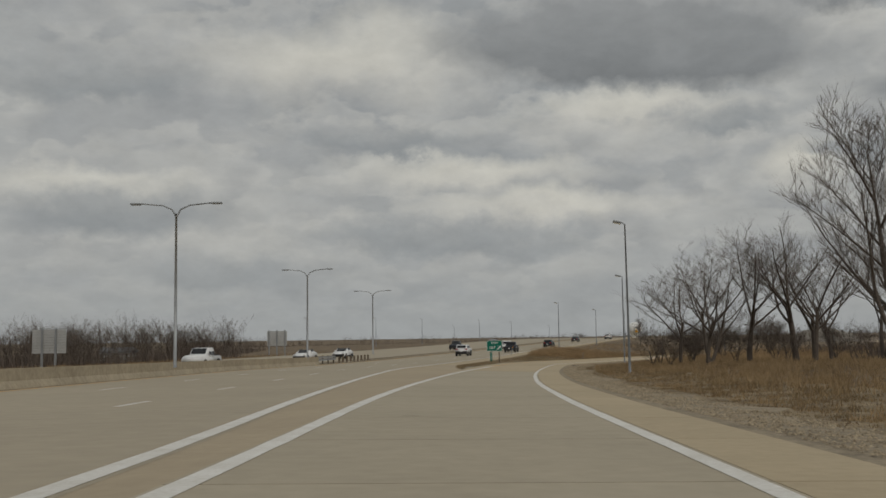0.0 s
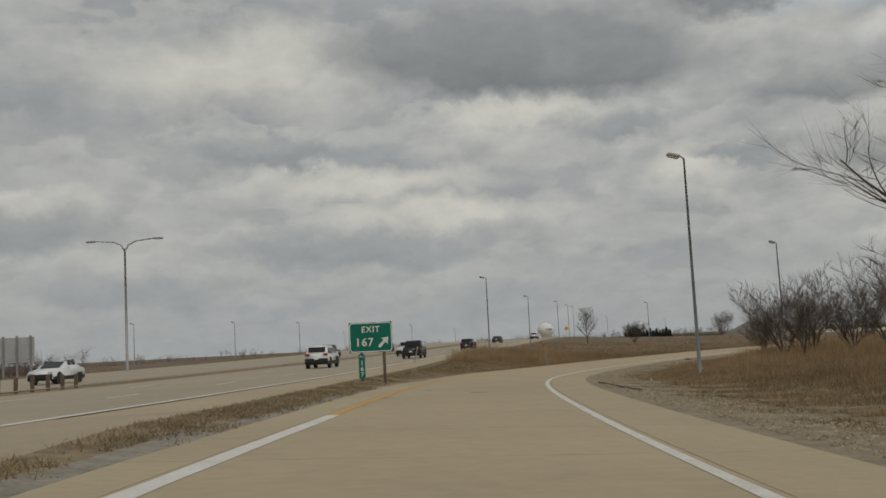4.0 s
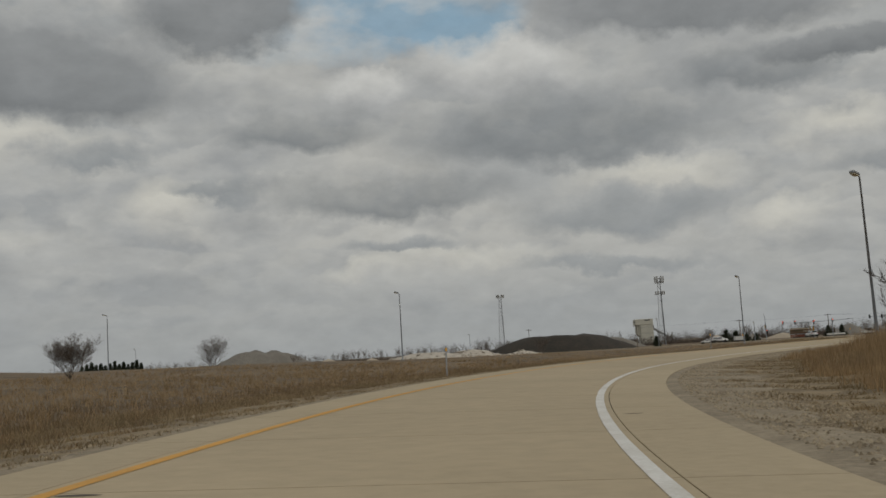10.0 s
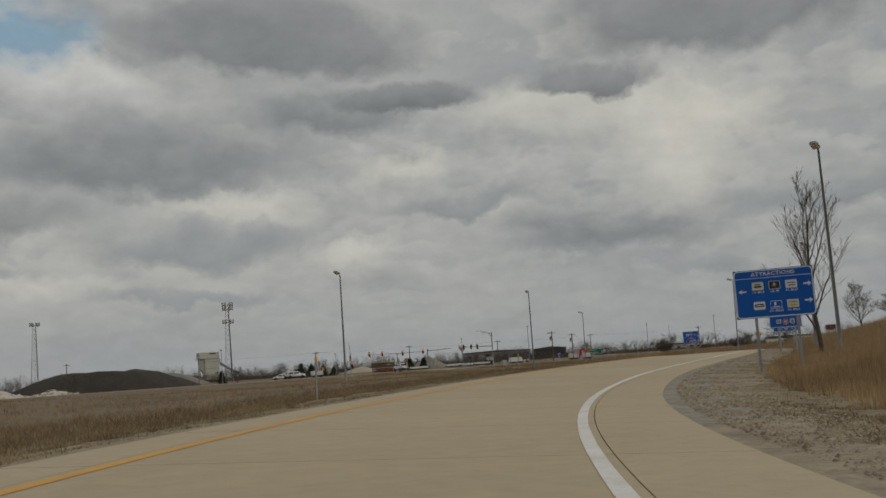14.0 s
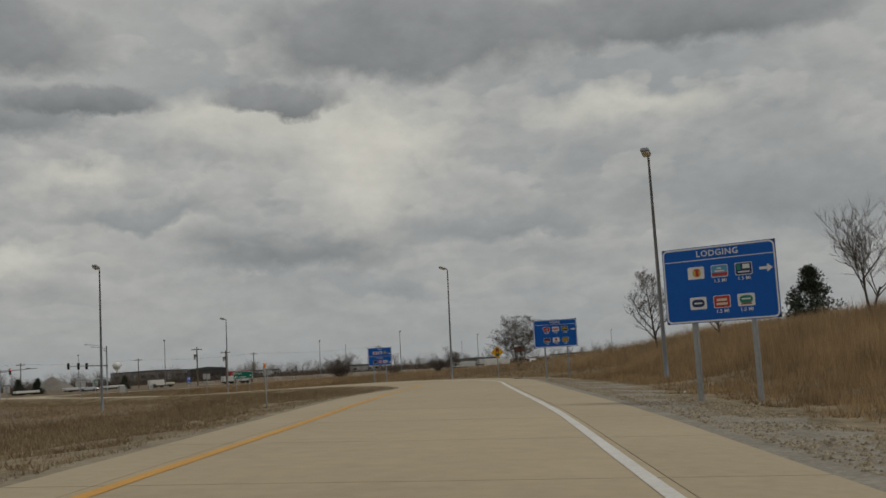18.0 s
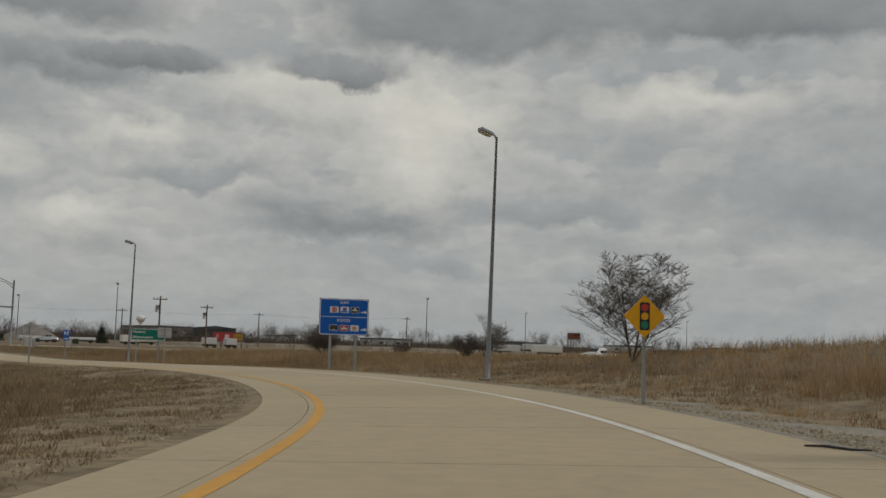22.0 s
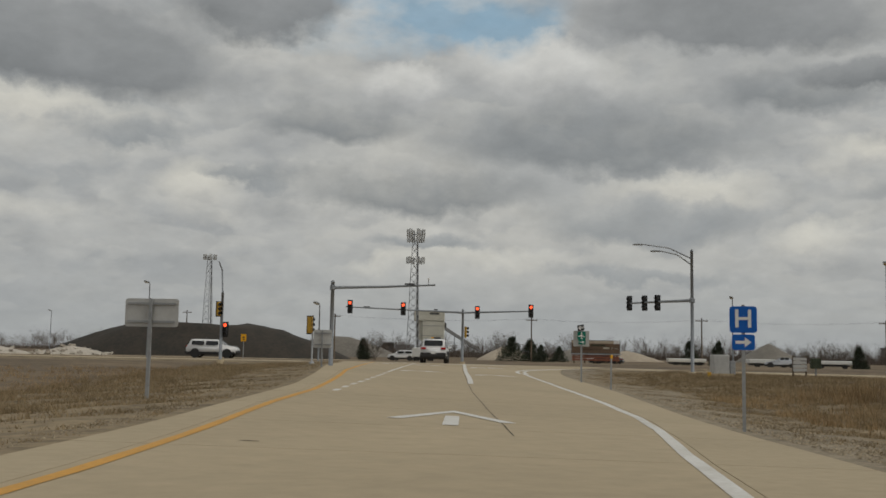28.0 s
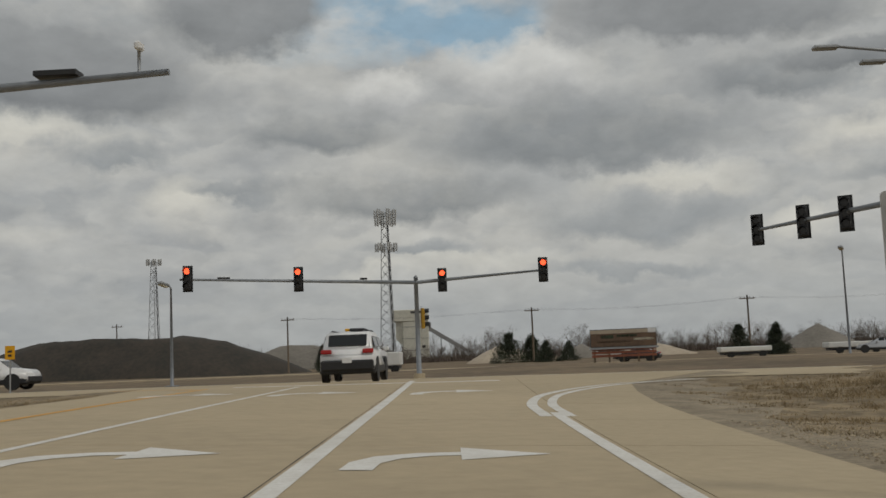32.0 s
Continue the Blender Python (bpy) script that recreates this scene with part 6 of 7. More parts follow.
# ---- land works: mounds, piles, plant ----
def heap(name, x, y, length, width, height, turn, seed, mat, label, lumps=0.12, flat=0.0, parent=None):
    """A heap of loose material with an uneven surface."""
    bm = bmesh.new()
    rings, sides = 9, 40
    z0 = land(x, y) - 0.3
    rows = []
    for r in range(rings + 1):
        t = r / rings
        row = []
        for k in range(sides):
            a = k / sides * math.tau
            wob = 1 + 0.16 * noise.noise(Vector((math.cos(a) * 1.5, math.sin(a) * 1.5, seed)))
            p = Vector((math.cos(a) * length / 2 * (1 - t) * wob, math.sin(a) * width / 2 * (1 - t) * wob, 0))
            prof = min(1.0, (t / (1 - flat)) ** 0.85)
            p.z = height * prof * (1 + lumps * noise.noise(Vector((p.x * 0.25, p.y * 0.25, seed + 3)))) + lumps * height * 0.4 * noise.noise(Vector((p.x * 0.9, p.y * 0.9, seed))) * (t > 0)
            row.append(bm.verts.new(p))
        rows.append(row)
    for a, b in zip(rows, rows[1:]):
        for k in range(sides):
            f = bm.faces.new((a[k], a[(k + 1) % sides], b[(k + 1) % sides], b[k]))
            f.smooth = True
    bmesh.ops.remove_doubles(bm, verts=bm.verts, dist=0.01)
    ob = part(name, bm, mat)
    ob.matrix_world = pose(x, y, z0, 0, 0, turn)
    return tagged(ob, label, "mound")


heap("earth_mound", 279, 492, 66, 26, 6.6, -32, 3, EARTH, "long dark earth mound with a flat top", 0.08, 0.45)
heap("sand_mound", 316, 505, 30, 18, 5.0, -30, 4, GREY_PILE, "pale grey aggregate mound behind the dark one", 0.05, 0.2)
heap("sand_mound", 336, 463, 14, 10, 3.2, -20, 5, SAND, "pale sand pile beside the plant", 0.1)
heap("sand_mound", 345, 452, 12, 8, 2.6, 20, 6, GREY_PILE, "brown earth pile beside the sand", 0.1)
heap("sand_mound", 353, 444, 16, 8, 2.4, -40, 7, SAND, "long pale sand pile", 0.1)
heap("aggregate_heap", 393, 443, 16, 14, 4.6, 0, 8, GREY_PILE, "conical grey aggregate pile", 0.05)
heap("gravel_mound", 157, 502, 40, 24, 6.4, -20, 9, GREY_PILE, "weathered grey gravel mound across the infield", 0.3, 0.3)
heap("sand_mound", 178, 492, 16, 10, 3.0, 0, 10, SAND, "pale sand heap beside the gravel mound", 0.1)
heap("sand_mound", 192, 486, 14, 8, 2.4, 0, 11, SAND, "pale sand heap beside the gravel mound", 0.1)


def rubble(x, y, length, width, height, count, seed, label):
    rng = random.Random(seed)
    base = heap("rubble_mound", x, y, length, width, height, -30, seed, RUBBLE, label, 0.2, 0.2)
    bm = bmesh.new()
    for k in range(count):
        a, t = rng.uniform(0, math.tau), rng.random() ** 0.6
        s = rng.uniform(0.3, 1.0)
        c = (math.cos(a) * length / 2 * t, math.sin(a) * width / 2 * t, height * (1 - t) ** 0.85 + rng.uniform(-0.2, 0.3))
        add_box(bm, (s * 1.5, s, s * 0.45), c, Euler((rng.uniform(-0.6, 0.6), rng.uniform(-0.6, 0.6), rng.uniform(0, 3))).to_matrix())
    tagged(part("broken_slabs", bm, RUBBLE, base), kind="stuff")


rubble(205, 470, 38, 12, 3.0, 150, 21, "heap of broken pale concrete slabs")
rubble(232, 486, 30, 12, 3.2, 130, 22, "heap of broken pale concrete slabs")
rubble(252, 480, 16, 8, 1.8, 60, 23, "low heap of broken concrete")

# concrete batching plant
px, py = 351.5, 521.3
pz = land(px, py)
plant = thing("concrete_plant", pose(px, py, pz, 0, 0, -30) @ Matrix.Diagonal((1.5, 1.3, 1.2, 1)), "white concrete batching plant tower with a sloping conveyor", "industrial plant")
part("silo_block", box((4.0, 4.0, 9.6), (0.4, 0, 4.8), None, 0.15), PLANT_WHITE, plant)
part("upper_house", box((5.4, 4.2, 2.2), (-0.3, 0, 8.9), None, 0.1), PLANT_WHITE, plant)
part("side_hopper", prism([(-2.6, 4.5), (-1.6, 3.2), (-1.6, 8.0), (-2.6, 8.0)], 3.0, -1.5), PLANT_WHITE, plant)
name_bar = part("name_band", box((1.7, 0.05, 0.42), (0.6, -2.14, 9.5)), DARK_WALL, plant)
part("name_band", box((0.05, 1.4, 0.4), (-3.03, -0.4, 9.0)), DARK_WALL, plant)
for zz in (2.4, 4.6, 6.8):
    part("seam_band", box((4.1, 4.1, 0.08), (0.4, 0, zz)), GREY_WALL, plant)
part("small_window", box((0.5, 0.06, 0.5), (1.6, -2.02, 3.0)), BLACK, plant)
conv = part("conveyor", box((0.7, 0.9, 8.2), (5.2, -0.6, 4.2), Matrix.Rotation(radians(-52), 3, "Y"), 0.05), GREY_WALL, plant, "grey sloping conveyor")
part("conveyor_head", box((1.1, 1.1, 1.1), (2.2, -0.6, 7.0), None, 0.1), DARK_WALL, conv)
for x, h in ((4.2, 5.0), (6.6, 2.8)):
    part("conveyor_leg", box((0.15, 0.6, h), (x, -0.6, h / 2)), GALV, plant)
part("cabin", box((3.4, 2.4, 2.6), (-4.6, -1.0, 1.3), None, 0.05), GREY_WALL, plant)
part("tank", tube([(-7.5, 0, 0), (-7.5, 0, 3.0)], [1.0, 1.0], 14), DARK_WALL, plant)
part("loading_ramp", prism([(9, 0), (16, 0), (16, 1.8), (11, 1.6)], 1.2, -2), SAND, plant)


def lattice(x, y, top, half, name_label, platforms, seed):
    z0 = land(x, y)
    h = top - z0
    ob = thing("lattice_tower", pose(x, y, z0, 0, 0, 20), name_label, "communication tower", "lattice towers")
    corner = lambda k, t: Vector((math.cos(k * math.tau / 3), math.sin(k * math.tau / 3), 0)) * half * (1 - 0.62 * t) + Vector((0, 0, h * t))
    for k in range(3):
        part("leg", tube([corner(k, 0), corner(k, 1)], [0.09, 0.06], 5), GALV, ob)
    bm = bmesh.new()
    n = 16
    for i in range(n):
        for k in range(3):
            add_tube(bm, [corner(k, i / n), corner((k + 1) % 3, (i + 1) / n)], [0.035, 0.035], 4, False)
            add_tube(bm, [corner((k + 1) % 3, i / n), corner(k, (i + 1) / n)], [0.035, 0.035], 4, False)
    part("bracing", bm, GALV, ob)
    rng = random.Random(seed)
    for f, w in platforms:
        bm = bmesh.new()
        ring = [Vector((math.cos(a), math.sin(a), 0)) * w + Vector((0, 0, h * f)) for a in np.linspace(0, math.tau, 7)]
        for a, b in zip(ring, ring[1:]):
            add_tube(bm, [a, b], [0.06, 0.06], 4, False)
        pl = part("platform", bm, GALV, ob)
        for a in ring[:-1]:
            for s in (-0.3, 0.3):
                part("antenna", box((0.28, 0.2, 1.5), (a.x * 1.02 + s, a.y * 1.02, a.z + 0.2)), ALUMINIUM, pl)
    part("cable_run", tube([corner(0, 0) * 0.7, corner(0, 0.95) * 0.7 + Vector((0, 0, h * 0.28))], [0.13, 0.1], 5), BLACK, ob)
    return ob


lattice(323.6, 480.1, 24.3, 1.7, "steel lattice tower with two antenna platforms", ((0.98, 1.7), (0.93, 1.6), (0.76, 1.7)), 1)
lattice(305.5, 568.9, 24.1, 1.9, "slim steel lattice tower with antennas at its top", ((0.98, 1.6),), 2)

# water towers
for x, y, z, r, label in ((104.6, 771.1, 5.5, 5.7, "large white spheroid water tower beyond the interstate"), (787, 690.6, 9.6, 3.2, "small white ball-shaped water tower")):
    z0 = land(x, y)
    ob = thing("water_tower", pose(x, y, z0), label, "water tower", "water towers")
    bm = bmesh.new()
    bmesh.ops.create_uvsphere(bm, u_segments=32, v_segments=20, radius=r, matrix=Matrix.Translation((0, 0, z - z0 + 0.1 * r)) @ Matrix.Diagonal((1, 1, 0.82, 1)))
    for f in bm.faces:
        f.smooth = True
    tank = part("tank", bm, WATER_TANK, ob)
    part("tank_cone", tube([(0, 0, z - z0 - 1.35 * r), (0, 0, z - z0 - 0.5 * r)], [r * 0.16, r * 0.72], 20), WATER_TANK, ob)
    part("stem", tube([(0, 0, 0), (0, 0, z - z0 - 1.3 * r)], [r * 0.22, r * 0.16], 16), WATER_TANK, ob)
    part("emblem", box((r * 0.7, 0.06, r * 0.22), (r * 0.2, -r * 0.985, z - z0 + 0.12 * r)), GALV, tank)


# ---- billboards, buildings, poles ----
RUST = material("rusty_red_board", (0.26, 0.085, 0.045), (0.17, 0.06, 0.035), 0.5, 4, 0.8, bump=0.05)
def billboard(x, y, turn, w, h, low, label, panes):
    z0 = land(x, y)
    ob = thing("billboard", pose(x, y, z0, 0, 0, turn), label, "billboard", "billboards")
    part("face", box((w, 0.2, h), (0, 0, low + h / 2)), DARK_WALL, ob)
    part("frame", box((w + 0.3, 0.3, 0.18), (0, 0, low - 0.1)), GALV, ob)
    for k in range(5):
        part("post", box((0.18, 0.22, low + 0.3), ((k - 2) * w * 0.22, 0.25, low / 2 - 0.15)), TIMBER, ob)
    for cx, cz, pw, ph, mat in panes:
        part("picture_patch", box((pw * w, 0.03, ph * h), (cx * w, -0.115, low + h / 2 + cz * h)), mat, ob)
    return ob


sign = billboard(309.3, 400, -33, 7.0, 1.9, 1.75, "roadside billboard with an earthy picture and a white corner mark",
          [(0, -0.1, 0.98, 0.72, WEED), (-0.02, 0.36, 0.95, 0.2, SAND), (0.43, 0.36, 0.12, 0.24, WHITE_SHEET), (-0.25, 0.08, 0.2, 0.2, PINE), (0.05, 0.12, 0.3, 0.14, PINE), (0.3, -0.08, 0.3, 0.12, CREAM), (-0.15, -0.2, 0.5, 0.1, TIMBER)])
for z in (0.85, 1.2, 1.55):
    part("lower_board", box((6.8, 0.06, 0.26), (0, -0.02, z)), RUST, sign, "rusty red lower board")
billboard(330.5, 343.5, -44, 5.8, 1.7, 1.3, "red roadside billboard with a round mark and a picture of food",
          [(-0.05, 0, 0.88, 0.9, RED), (-0.32, 0, 0.16, 0.6, WHITE_SHEET), (-0.05, 0, 0.14, 0.5, WHITE_SHEET), (0.3, 0, 0.3, 0.7, GOLD), (0.3, -0.1, 0.26, 0.2, TIMBER)])
billboard(430, 300, -65, 3.4, 1.7, 4.2, "small red-brown hoarding on tall posts", [(0, 0, 0.9, 0.8, RUST), (0.1, 0.1, 0.4, 0.2, CREAM)])


def shed(x, y, turn, w, d, h, wall, roof, label, bays=5, pitch=0.12, doors=()):
    z0 = land(x, y) - 0.1
    ob = thing("building", pose(x, y, z0, 0, 0, turn), label, "building", "buildings beyond the crossroad")
    part("wall", box((w, d, h), (0, 0, h / 2)), wall, ob)
    part("roof", prism([(-w / 2 - 0.4, h), (w / 2 + 0.4, h), (w / 2 + 0.2, h + 0.35), (0, h + 0.35 + w * pitch * 0.25), (-w / 2 - 0.2, h + 0.35)], d + 0.8, -d / 2 - 0.4), roof, ob)
    for k in range(bays):
        x0 = (k + 0.5) / bays * w - w / 2
        if k in doors:
            dr = part("loading_door", box((w / bays * 0.55, 0.1, h * 0.7), (x0, -d / 2 - 0.03, h * 0.35)), WHITE_WALL, ob)
        else:
            wn = part("window", box((w / bays * 0.5, 0.1, h * 0.28), (x0, -d / 2 - 0.03, h * 0.55)), BLACK, ob)
            part("sill", box((w / bays * 0.56, 0.16, 0.08), (x0, -d / 2 - 0.05, h * 0.39)), WHITE_WALL, wn)
    return ob


shed(575, 525, -52, 38, 15, 5.2, GREY_WALL, ROOF, "long low grey metal building with a dark roof", 9, 0.05, (2, 6))
shed(450, 421, -52, 13, 9, 4.3, DARK_WALL, ROOF, "dark low office building with pale windows", 6, 0.2)
for n, (x, y, w, h, wall) in enumerate([(475, 372, 20, 3.2, WHITE_WALL), (500, 335, 22, 3.4, GREY_WALL), (520, 300, 18, 3.0, WHITE_WALL), (540, 270, 24, 3.2, GREY_WALL), (548, 225, 26, 3.2, WHITE_WALL), (450, 425, 14, 3.2, GREY_WALL),
                                        (465, 405, 10, 3.6, WHITE_WALL), (560, 180, 22, 3.2, WHITE_WALL), (575, 120, 24, 3.4, GREY_WALL)]):
    shed(x, y, -65 + n * 4, w * 0.8, 8, h * 0.72, wall, ROOF, "far low commercial building along the road", 6, 0.06, (1, 3))
shed(-66, 178, -80, 6, 5, 2.0, WHITE_WALL, ROOF, "small pale house half hidden by bare trees", 3, 0.4)


def trailer(x, y, turn, L, h, mat, label):
    z0 = land(x, y)
    ob = thing("trailer", pose(x, y, z0, 0, 0, turn), label, "trailer", "white trailers")
    part("body", box((L, 2.4, h), (0, 0, 0.7 + h / 2), None, 0.08), mat, ob)
    for s in (-0.3, 0.32):
        w = part("wheel", tube([(L * s, -1.15, 0.4), (L * s, -0.9, 0.4)], [0.4, 0.4], 14), TYRE, ob)
    part("skirt", box((L * 0.9, 2.0, 0.3), (0, 0, 0.55)), PLASTIC, ob)
    return ob


for x, y, turn, L, h, mat in [(x, y, t, L * 0.7, h * 0.62, m) for x, y, t, L, h, m in ((325, 398, -35, 8, 0.9, WHITE_WALL), (336, 392, -35, 9, 1.0, WHITE_WALL), (345, 388, -35, 8, 0.9, WHITE_WALL), (352, 378, -38, 9, 0.9, CREAM), (315, 405, -30, 7, 0.8, WHITE_WALL), (324, 343.5, -44, 3.2, 1.9, WHITE_WALL),
                              (327, 341, -44, 2.6, 1.9, WHITE_WALL), (340, 372, -40, 5, 2.2, WHITE_WALL), (282, 402, -35, 4.2, 2.0, WHITE_WALL), (400, 300, -65, 10, 2.6, WHITE_WALL), (408, 312, -60, 9, 2.4, WHITE_WALL), (470, 320, -60, 12, 2.8, WHITE_WALL))]:
    trailer(x, y, turn, L, h, mat, "parked white trailer beyond the crossroad")
for k in range(8):
    x, y = 352 + 5.5 * k, 366 - 9 * k
    ob = part("concrete_block", box((6, 1.0, 0.9), (0, 0, 0.45), None, 0.05), RUBBLE)
    ob.matrix_world = pose(x, y, land(x, y), 0, 0, -58)
    tagged(ob, "pale concrete block wall along the yard", "wall", "yard walls")


def power_pole(x, y, h, turn, box_on=False):
    z0 = land(x, y)
    ob = thing("utility_pole", pose(x, y, z0, 0, 0, turn), "weathered timber utility pole with a crossarm", "utility pole", "utility poles")
    part("pole", tube([(0, 0, -0.5), (0, 0, h)], [0.16, 0.11], 8), TIMBER, ob)
    arm = part("crossarm", box((2.2, 0.12, 0.14), (0, 0.1, h - 0.5)), TIMBER, ob)
    for s in (-0.95, -0.4, 0.4, 0.95):
        part("insulator", tube([(s, 0.1, h - 0.43), (s, 0.1, h - 0.2)], [0.06, 0.04], 6), GREY_WALL, arm)
    if box_on:
        part("transformer", tube([(-0.4, 0, h - 2.4), (-0.4, 0, h - 1.4)], [0.28, 0.28], 10), GALV, ob)
    return ob


POLES = [(294.5, 333.7, 7.6, True), (317.6, 340.2, 7.4, True), (350, 420, 8.5, False), (372, 398, 8.5, False), (392, 372, 8.5, False), (412, 340, 8.5, False), (330, 445, 8.5, False), (300, 470, 9, False), (285, 520, 10, False)]
for x, y, h, b in POLES:
    power_pole(x, y, h, -40, b)
for a, b in ((2, 3), (3, 4), (4, 5), (6, 2), (7, 6)):
    for dz in (-0.2, -0.35):
        A = Vector((POLES[a][0], POLES[a][1], land(*POLES[a][:2]) + POLES[a][2] + dz))
        B = Vector((POLES[b][0], POLES[b][1], land(*POLES[b][:2]) + POLES[b][2] + dz))
        line = tube([A.lerp(B, t) - Vector((0, 0, 2.4 * t * (1 - t))) for t in np.linspace(0, 1, 9)], [0.008] * 9, 3)
        tagged(part("power_line", line, BLACK), "thin dark power line sagging between utility poles", "cable", "power lines")

# cabinets near the junction
z0 = land(258.9, 326.6)
cab = thing("utility_cabinet", pose(258.9, 326.6, z0, 0, 0, -25), "grey metal signal control cabinet on a concrete pad", "cabinet")
part("pad", box((1.5, 1.1, 0.2), (0, 0, 0.05)), CONCRETE, cab)
part("body", box((0.95, 0.65, 1.1), (0.1, 0, 0.68), None, 0.03), ALUMINIUM, cab)
part("door", box((0.8, 0.02, 0.9), (0.1, -0.335, 0.66)), ALUMINIUM, cab)
part("meter_box", box((0.32, 0.4, 0.8), (0.82, 0, 0.5), None, 0.02), GALV, cab)
z0 = land(257.6, 326.0)
ob = thing("yellow_box", pose(257.6, 326.0, z0, 0, 0, -25), "small yellow utility pedestal in the grass", "utility box")
part("body", box((0.2, 0.18, 0.26), (0, 0, 0.12), None, 0.02), SIGNAL_YELLOW, ob)
part("lid", box((0.23, 0.21, 0.03), (0, 0, 0.26), None, 0.01), SIGNAL_YELLOW, ob)
z0 = land(261, 322.5)
ob = thing("marker_board", pose(261, 322.5, z0, 0, 0, -30), "small framed grey board on two posts", "board")
for k in range(4):
    part("slat", box((0.75, 0.05, 0.16), (0, 0, 0.45 + 0.2 * k)), ALUMINIUM, ob)
for sgn in (-0.36, 0.36):
    part("post", box((0.08, 0.08, 1.3), (sgn, 0.06, 0.55)), TIMBER, ob)
z0 = land(264, 323.9)
ob = thing("green_bin", pose(264, 323.9, z0, 0, 0, -30), "dark green utility box on a thin post", "utility box")
part("body", box((0.55, 0.4, 0.6), (0, 0, 0.85), None, 0.03), PINE, ob)
part("post", box((0.08, 0.08, 0.7), (0, 0, 0.3)), GALV, ob)


# ---- vehicles ----
SHAPES = {
    "suv": (4.62, 1.88, 1.68, [(-2.3, 0.35), (-2.28, 0.9), (-2.15, 1.12), (-1.85, 1.62), (-1.5, 1.68), (0.35, 1.66), (0.75, 1.5), (1.25, 1.12), (2.1, 1.0), (2.28, 0.75), (2.3, 0.35)], (-1.85, 0.9)),
    "pickup": (5.6, 1.95, 1.85, [(-2.8, 0.55), (-2.8, 1.15), (-0.95, 1.15), (-0.85, 1.78), (-0.5, 1.85), (0.55, 1.83), (1.15, 1.25), (2.55, 1.15), (2.8, 0.9), (2.8, 0.5)], (-0.8, 1.05)),
    "sedan": (4.75, 1.82, 1.45, [(-2.37, 0.35), (-2.35, 0.85), (-2.2, 1.0), (-1.7, 1.05), (-1.0, 1.4), (0.2, 1.43), (1.05, 1.02), (2.1, 0.85), (2.36, 0.6), (2.37, 0.32)], (-1.4, 0.95)),
}


def vehicle(kind, x, y, z, heading, paint, label, lit=False, rack=False):
    """A parked road vehicle; heading in degrees from +y to the left."""
    L, W, H, prof, cabin = SHAPES[kind]
    ob = thing("car" if kind != "pickup" else "pickup_truck", pose(x, y, z, 0, 0, heading + 90), label, "car", "vehicles")
    bm = prism(prof, W, -W / 2)
    for v in bm.verts:
        if v.co.z > 1.08:
            v.co.y *= 0.80
        elif v.co.z < 0.6:
            v.co.y *= 0.97
    bmesh.ops.bevel(bm, geom=list(bm.edges), offset=0.055, segments=2, affect="EDGES", clamp_overlap=True)
    for f in bm.faces:
        f.smooth = True
    body = part("body", bm, paint, ob)
    part("lower_trim", box((L * 0.985, W * 0.99, 0.3), (0, 0, 0.42), None, 0.06), PLASTIC, ob, "black plastic lower trim")
    top = H - 0.12
    mid0 = [p for p in prof if p[1] > 1.3]
    xa, xb = min(p[0] for p in mid0), max(p[0] for p in mid0)
    if kind == "pickup":
        part("bed_well", box((1.7, W * 0.8, 0.1), (-1.85, 0, 1.13)), PLASTIC, ob)
    for s in (-1, 1):
        n = 2 if kind != "pickup" else 2
        for k in range(n):
            x0 = xa + (xb - xa) * (k + 0.5) / n
            w = part("side_window", box(((xb - xa) / n * 0.86, 0.03, 0.36), (x0, s * W * 0.437, 1.33), Matrix.Rotation(radians(s * 14), 3, "X"), 0.02), CAR_GLASS, ob)
        part("mirror", box((0.14, 0.2, 0.14), (xb * 0.9 + 0.2, s * (W / 2 + 0.06), 1.1), None, 0.03), paint, ob)
        for xw in (-L * 0.31, L * 0.32):
            wh = new("wheel")
            wh.parent = ob
            wh.matrix_local = pose(xw, s * (W / 2 - 0.12), 0.36)
            part("tyre", tube([(0, -0.11, 0), (0, -0.09, 0), (0, 0.09, 0), (0, 0.11, 0)], [0.31, 0.36, 0.36, 0.31], 20), TYRE, wh)
            part("rim", tube([(0, -0.118, 0), (0, 0.118, 0)], [0.235, 0.235], 14), RIM, wh)
            part("arch", tube([(xw, s * (W / 2 - 0.2), 0.4), (xw, s * (W / 2 + 0.004), 0.4)], [0.43, 0.43], 20), PLASTIC, ob)
    back = [p for p in prof if p[0] < -1.0 and p[1] > 1.0]
    if kind == "suv":
        part("rear_window", box((0.03, W * 0.68, 0.44), (-2.02, 0, 1.385), Matrix.Rotation(radians(31), 3, "Y"), 0.02), CAR_GLASS, ob)
        part("windscreen", box((0.03, W * 0.7, 0.6), (1.0, 0, 1.33), Matrix.Rotation(radians(-52), 3, "Y")), CAR_GLASS, ob)
    elif kind == "pickup":
        part("rear_window", box((0.03, W * 0.66, 0.42), (-0.915, 0, 1.5), Matrix.Rotation(radians(9), 3, "Y")), CAR_GLASS, ob)
        part("windscreen", box((0.03, W * 0.7, 0.7), (0.87, 0, 1.55), Matrix.Rotation(radians(-46), 3, "Y")), CAR_GLASS, ob)
    else:
        part("rear_window", box((0.03, W * 0.66, 0.72), (-1.37, 0, 1.24), Matrix.Rotation(radians(64), 3, "Y")), CAR_GLASS, ob)
        part("windscreen", box((0.03, W * 0.7, 0.85), (0.65, 0, 1.24), Matrix.Rotation(radians(-64), 3, "Y")), CAR_GLASS, ob)
    part("rear_bumper", box((0.16, W * 0.94, 0.34), (-L / 2 + 0.0, 0, 0.56), None, 0.05), PLASTIC, ob)
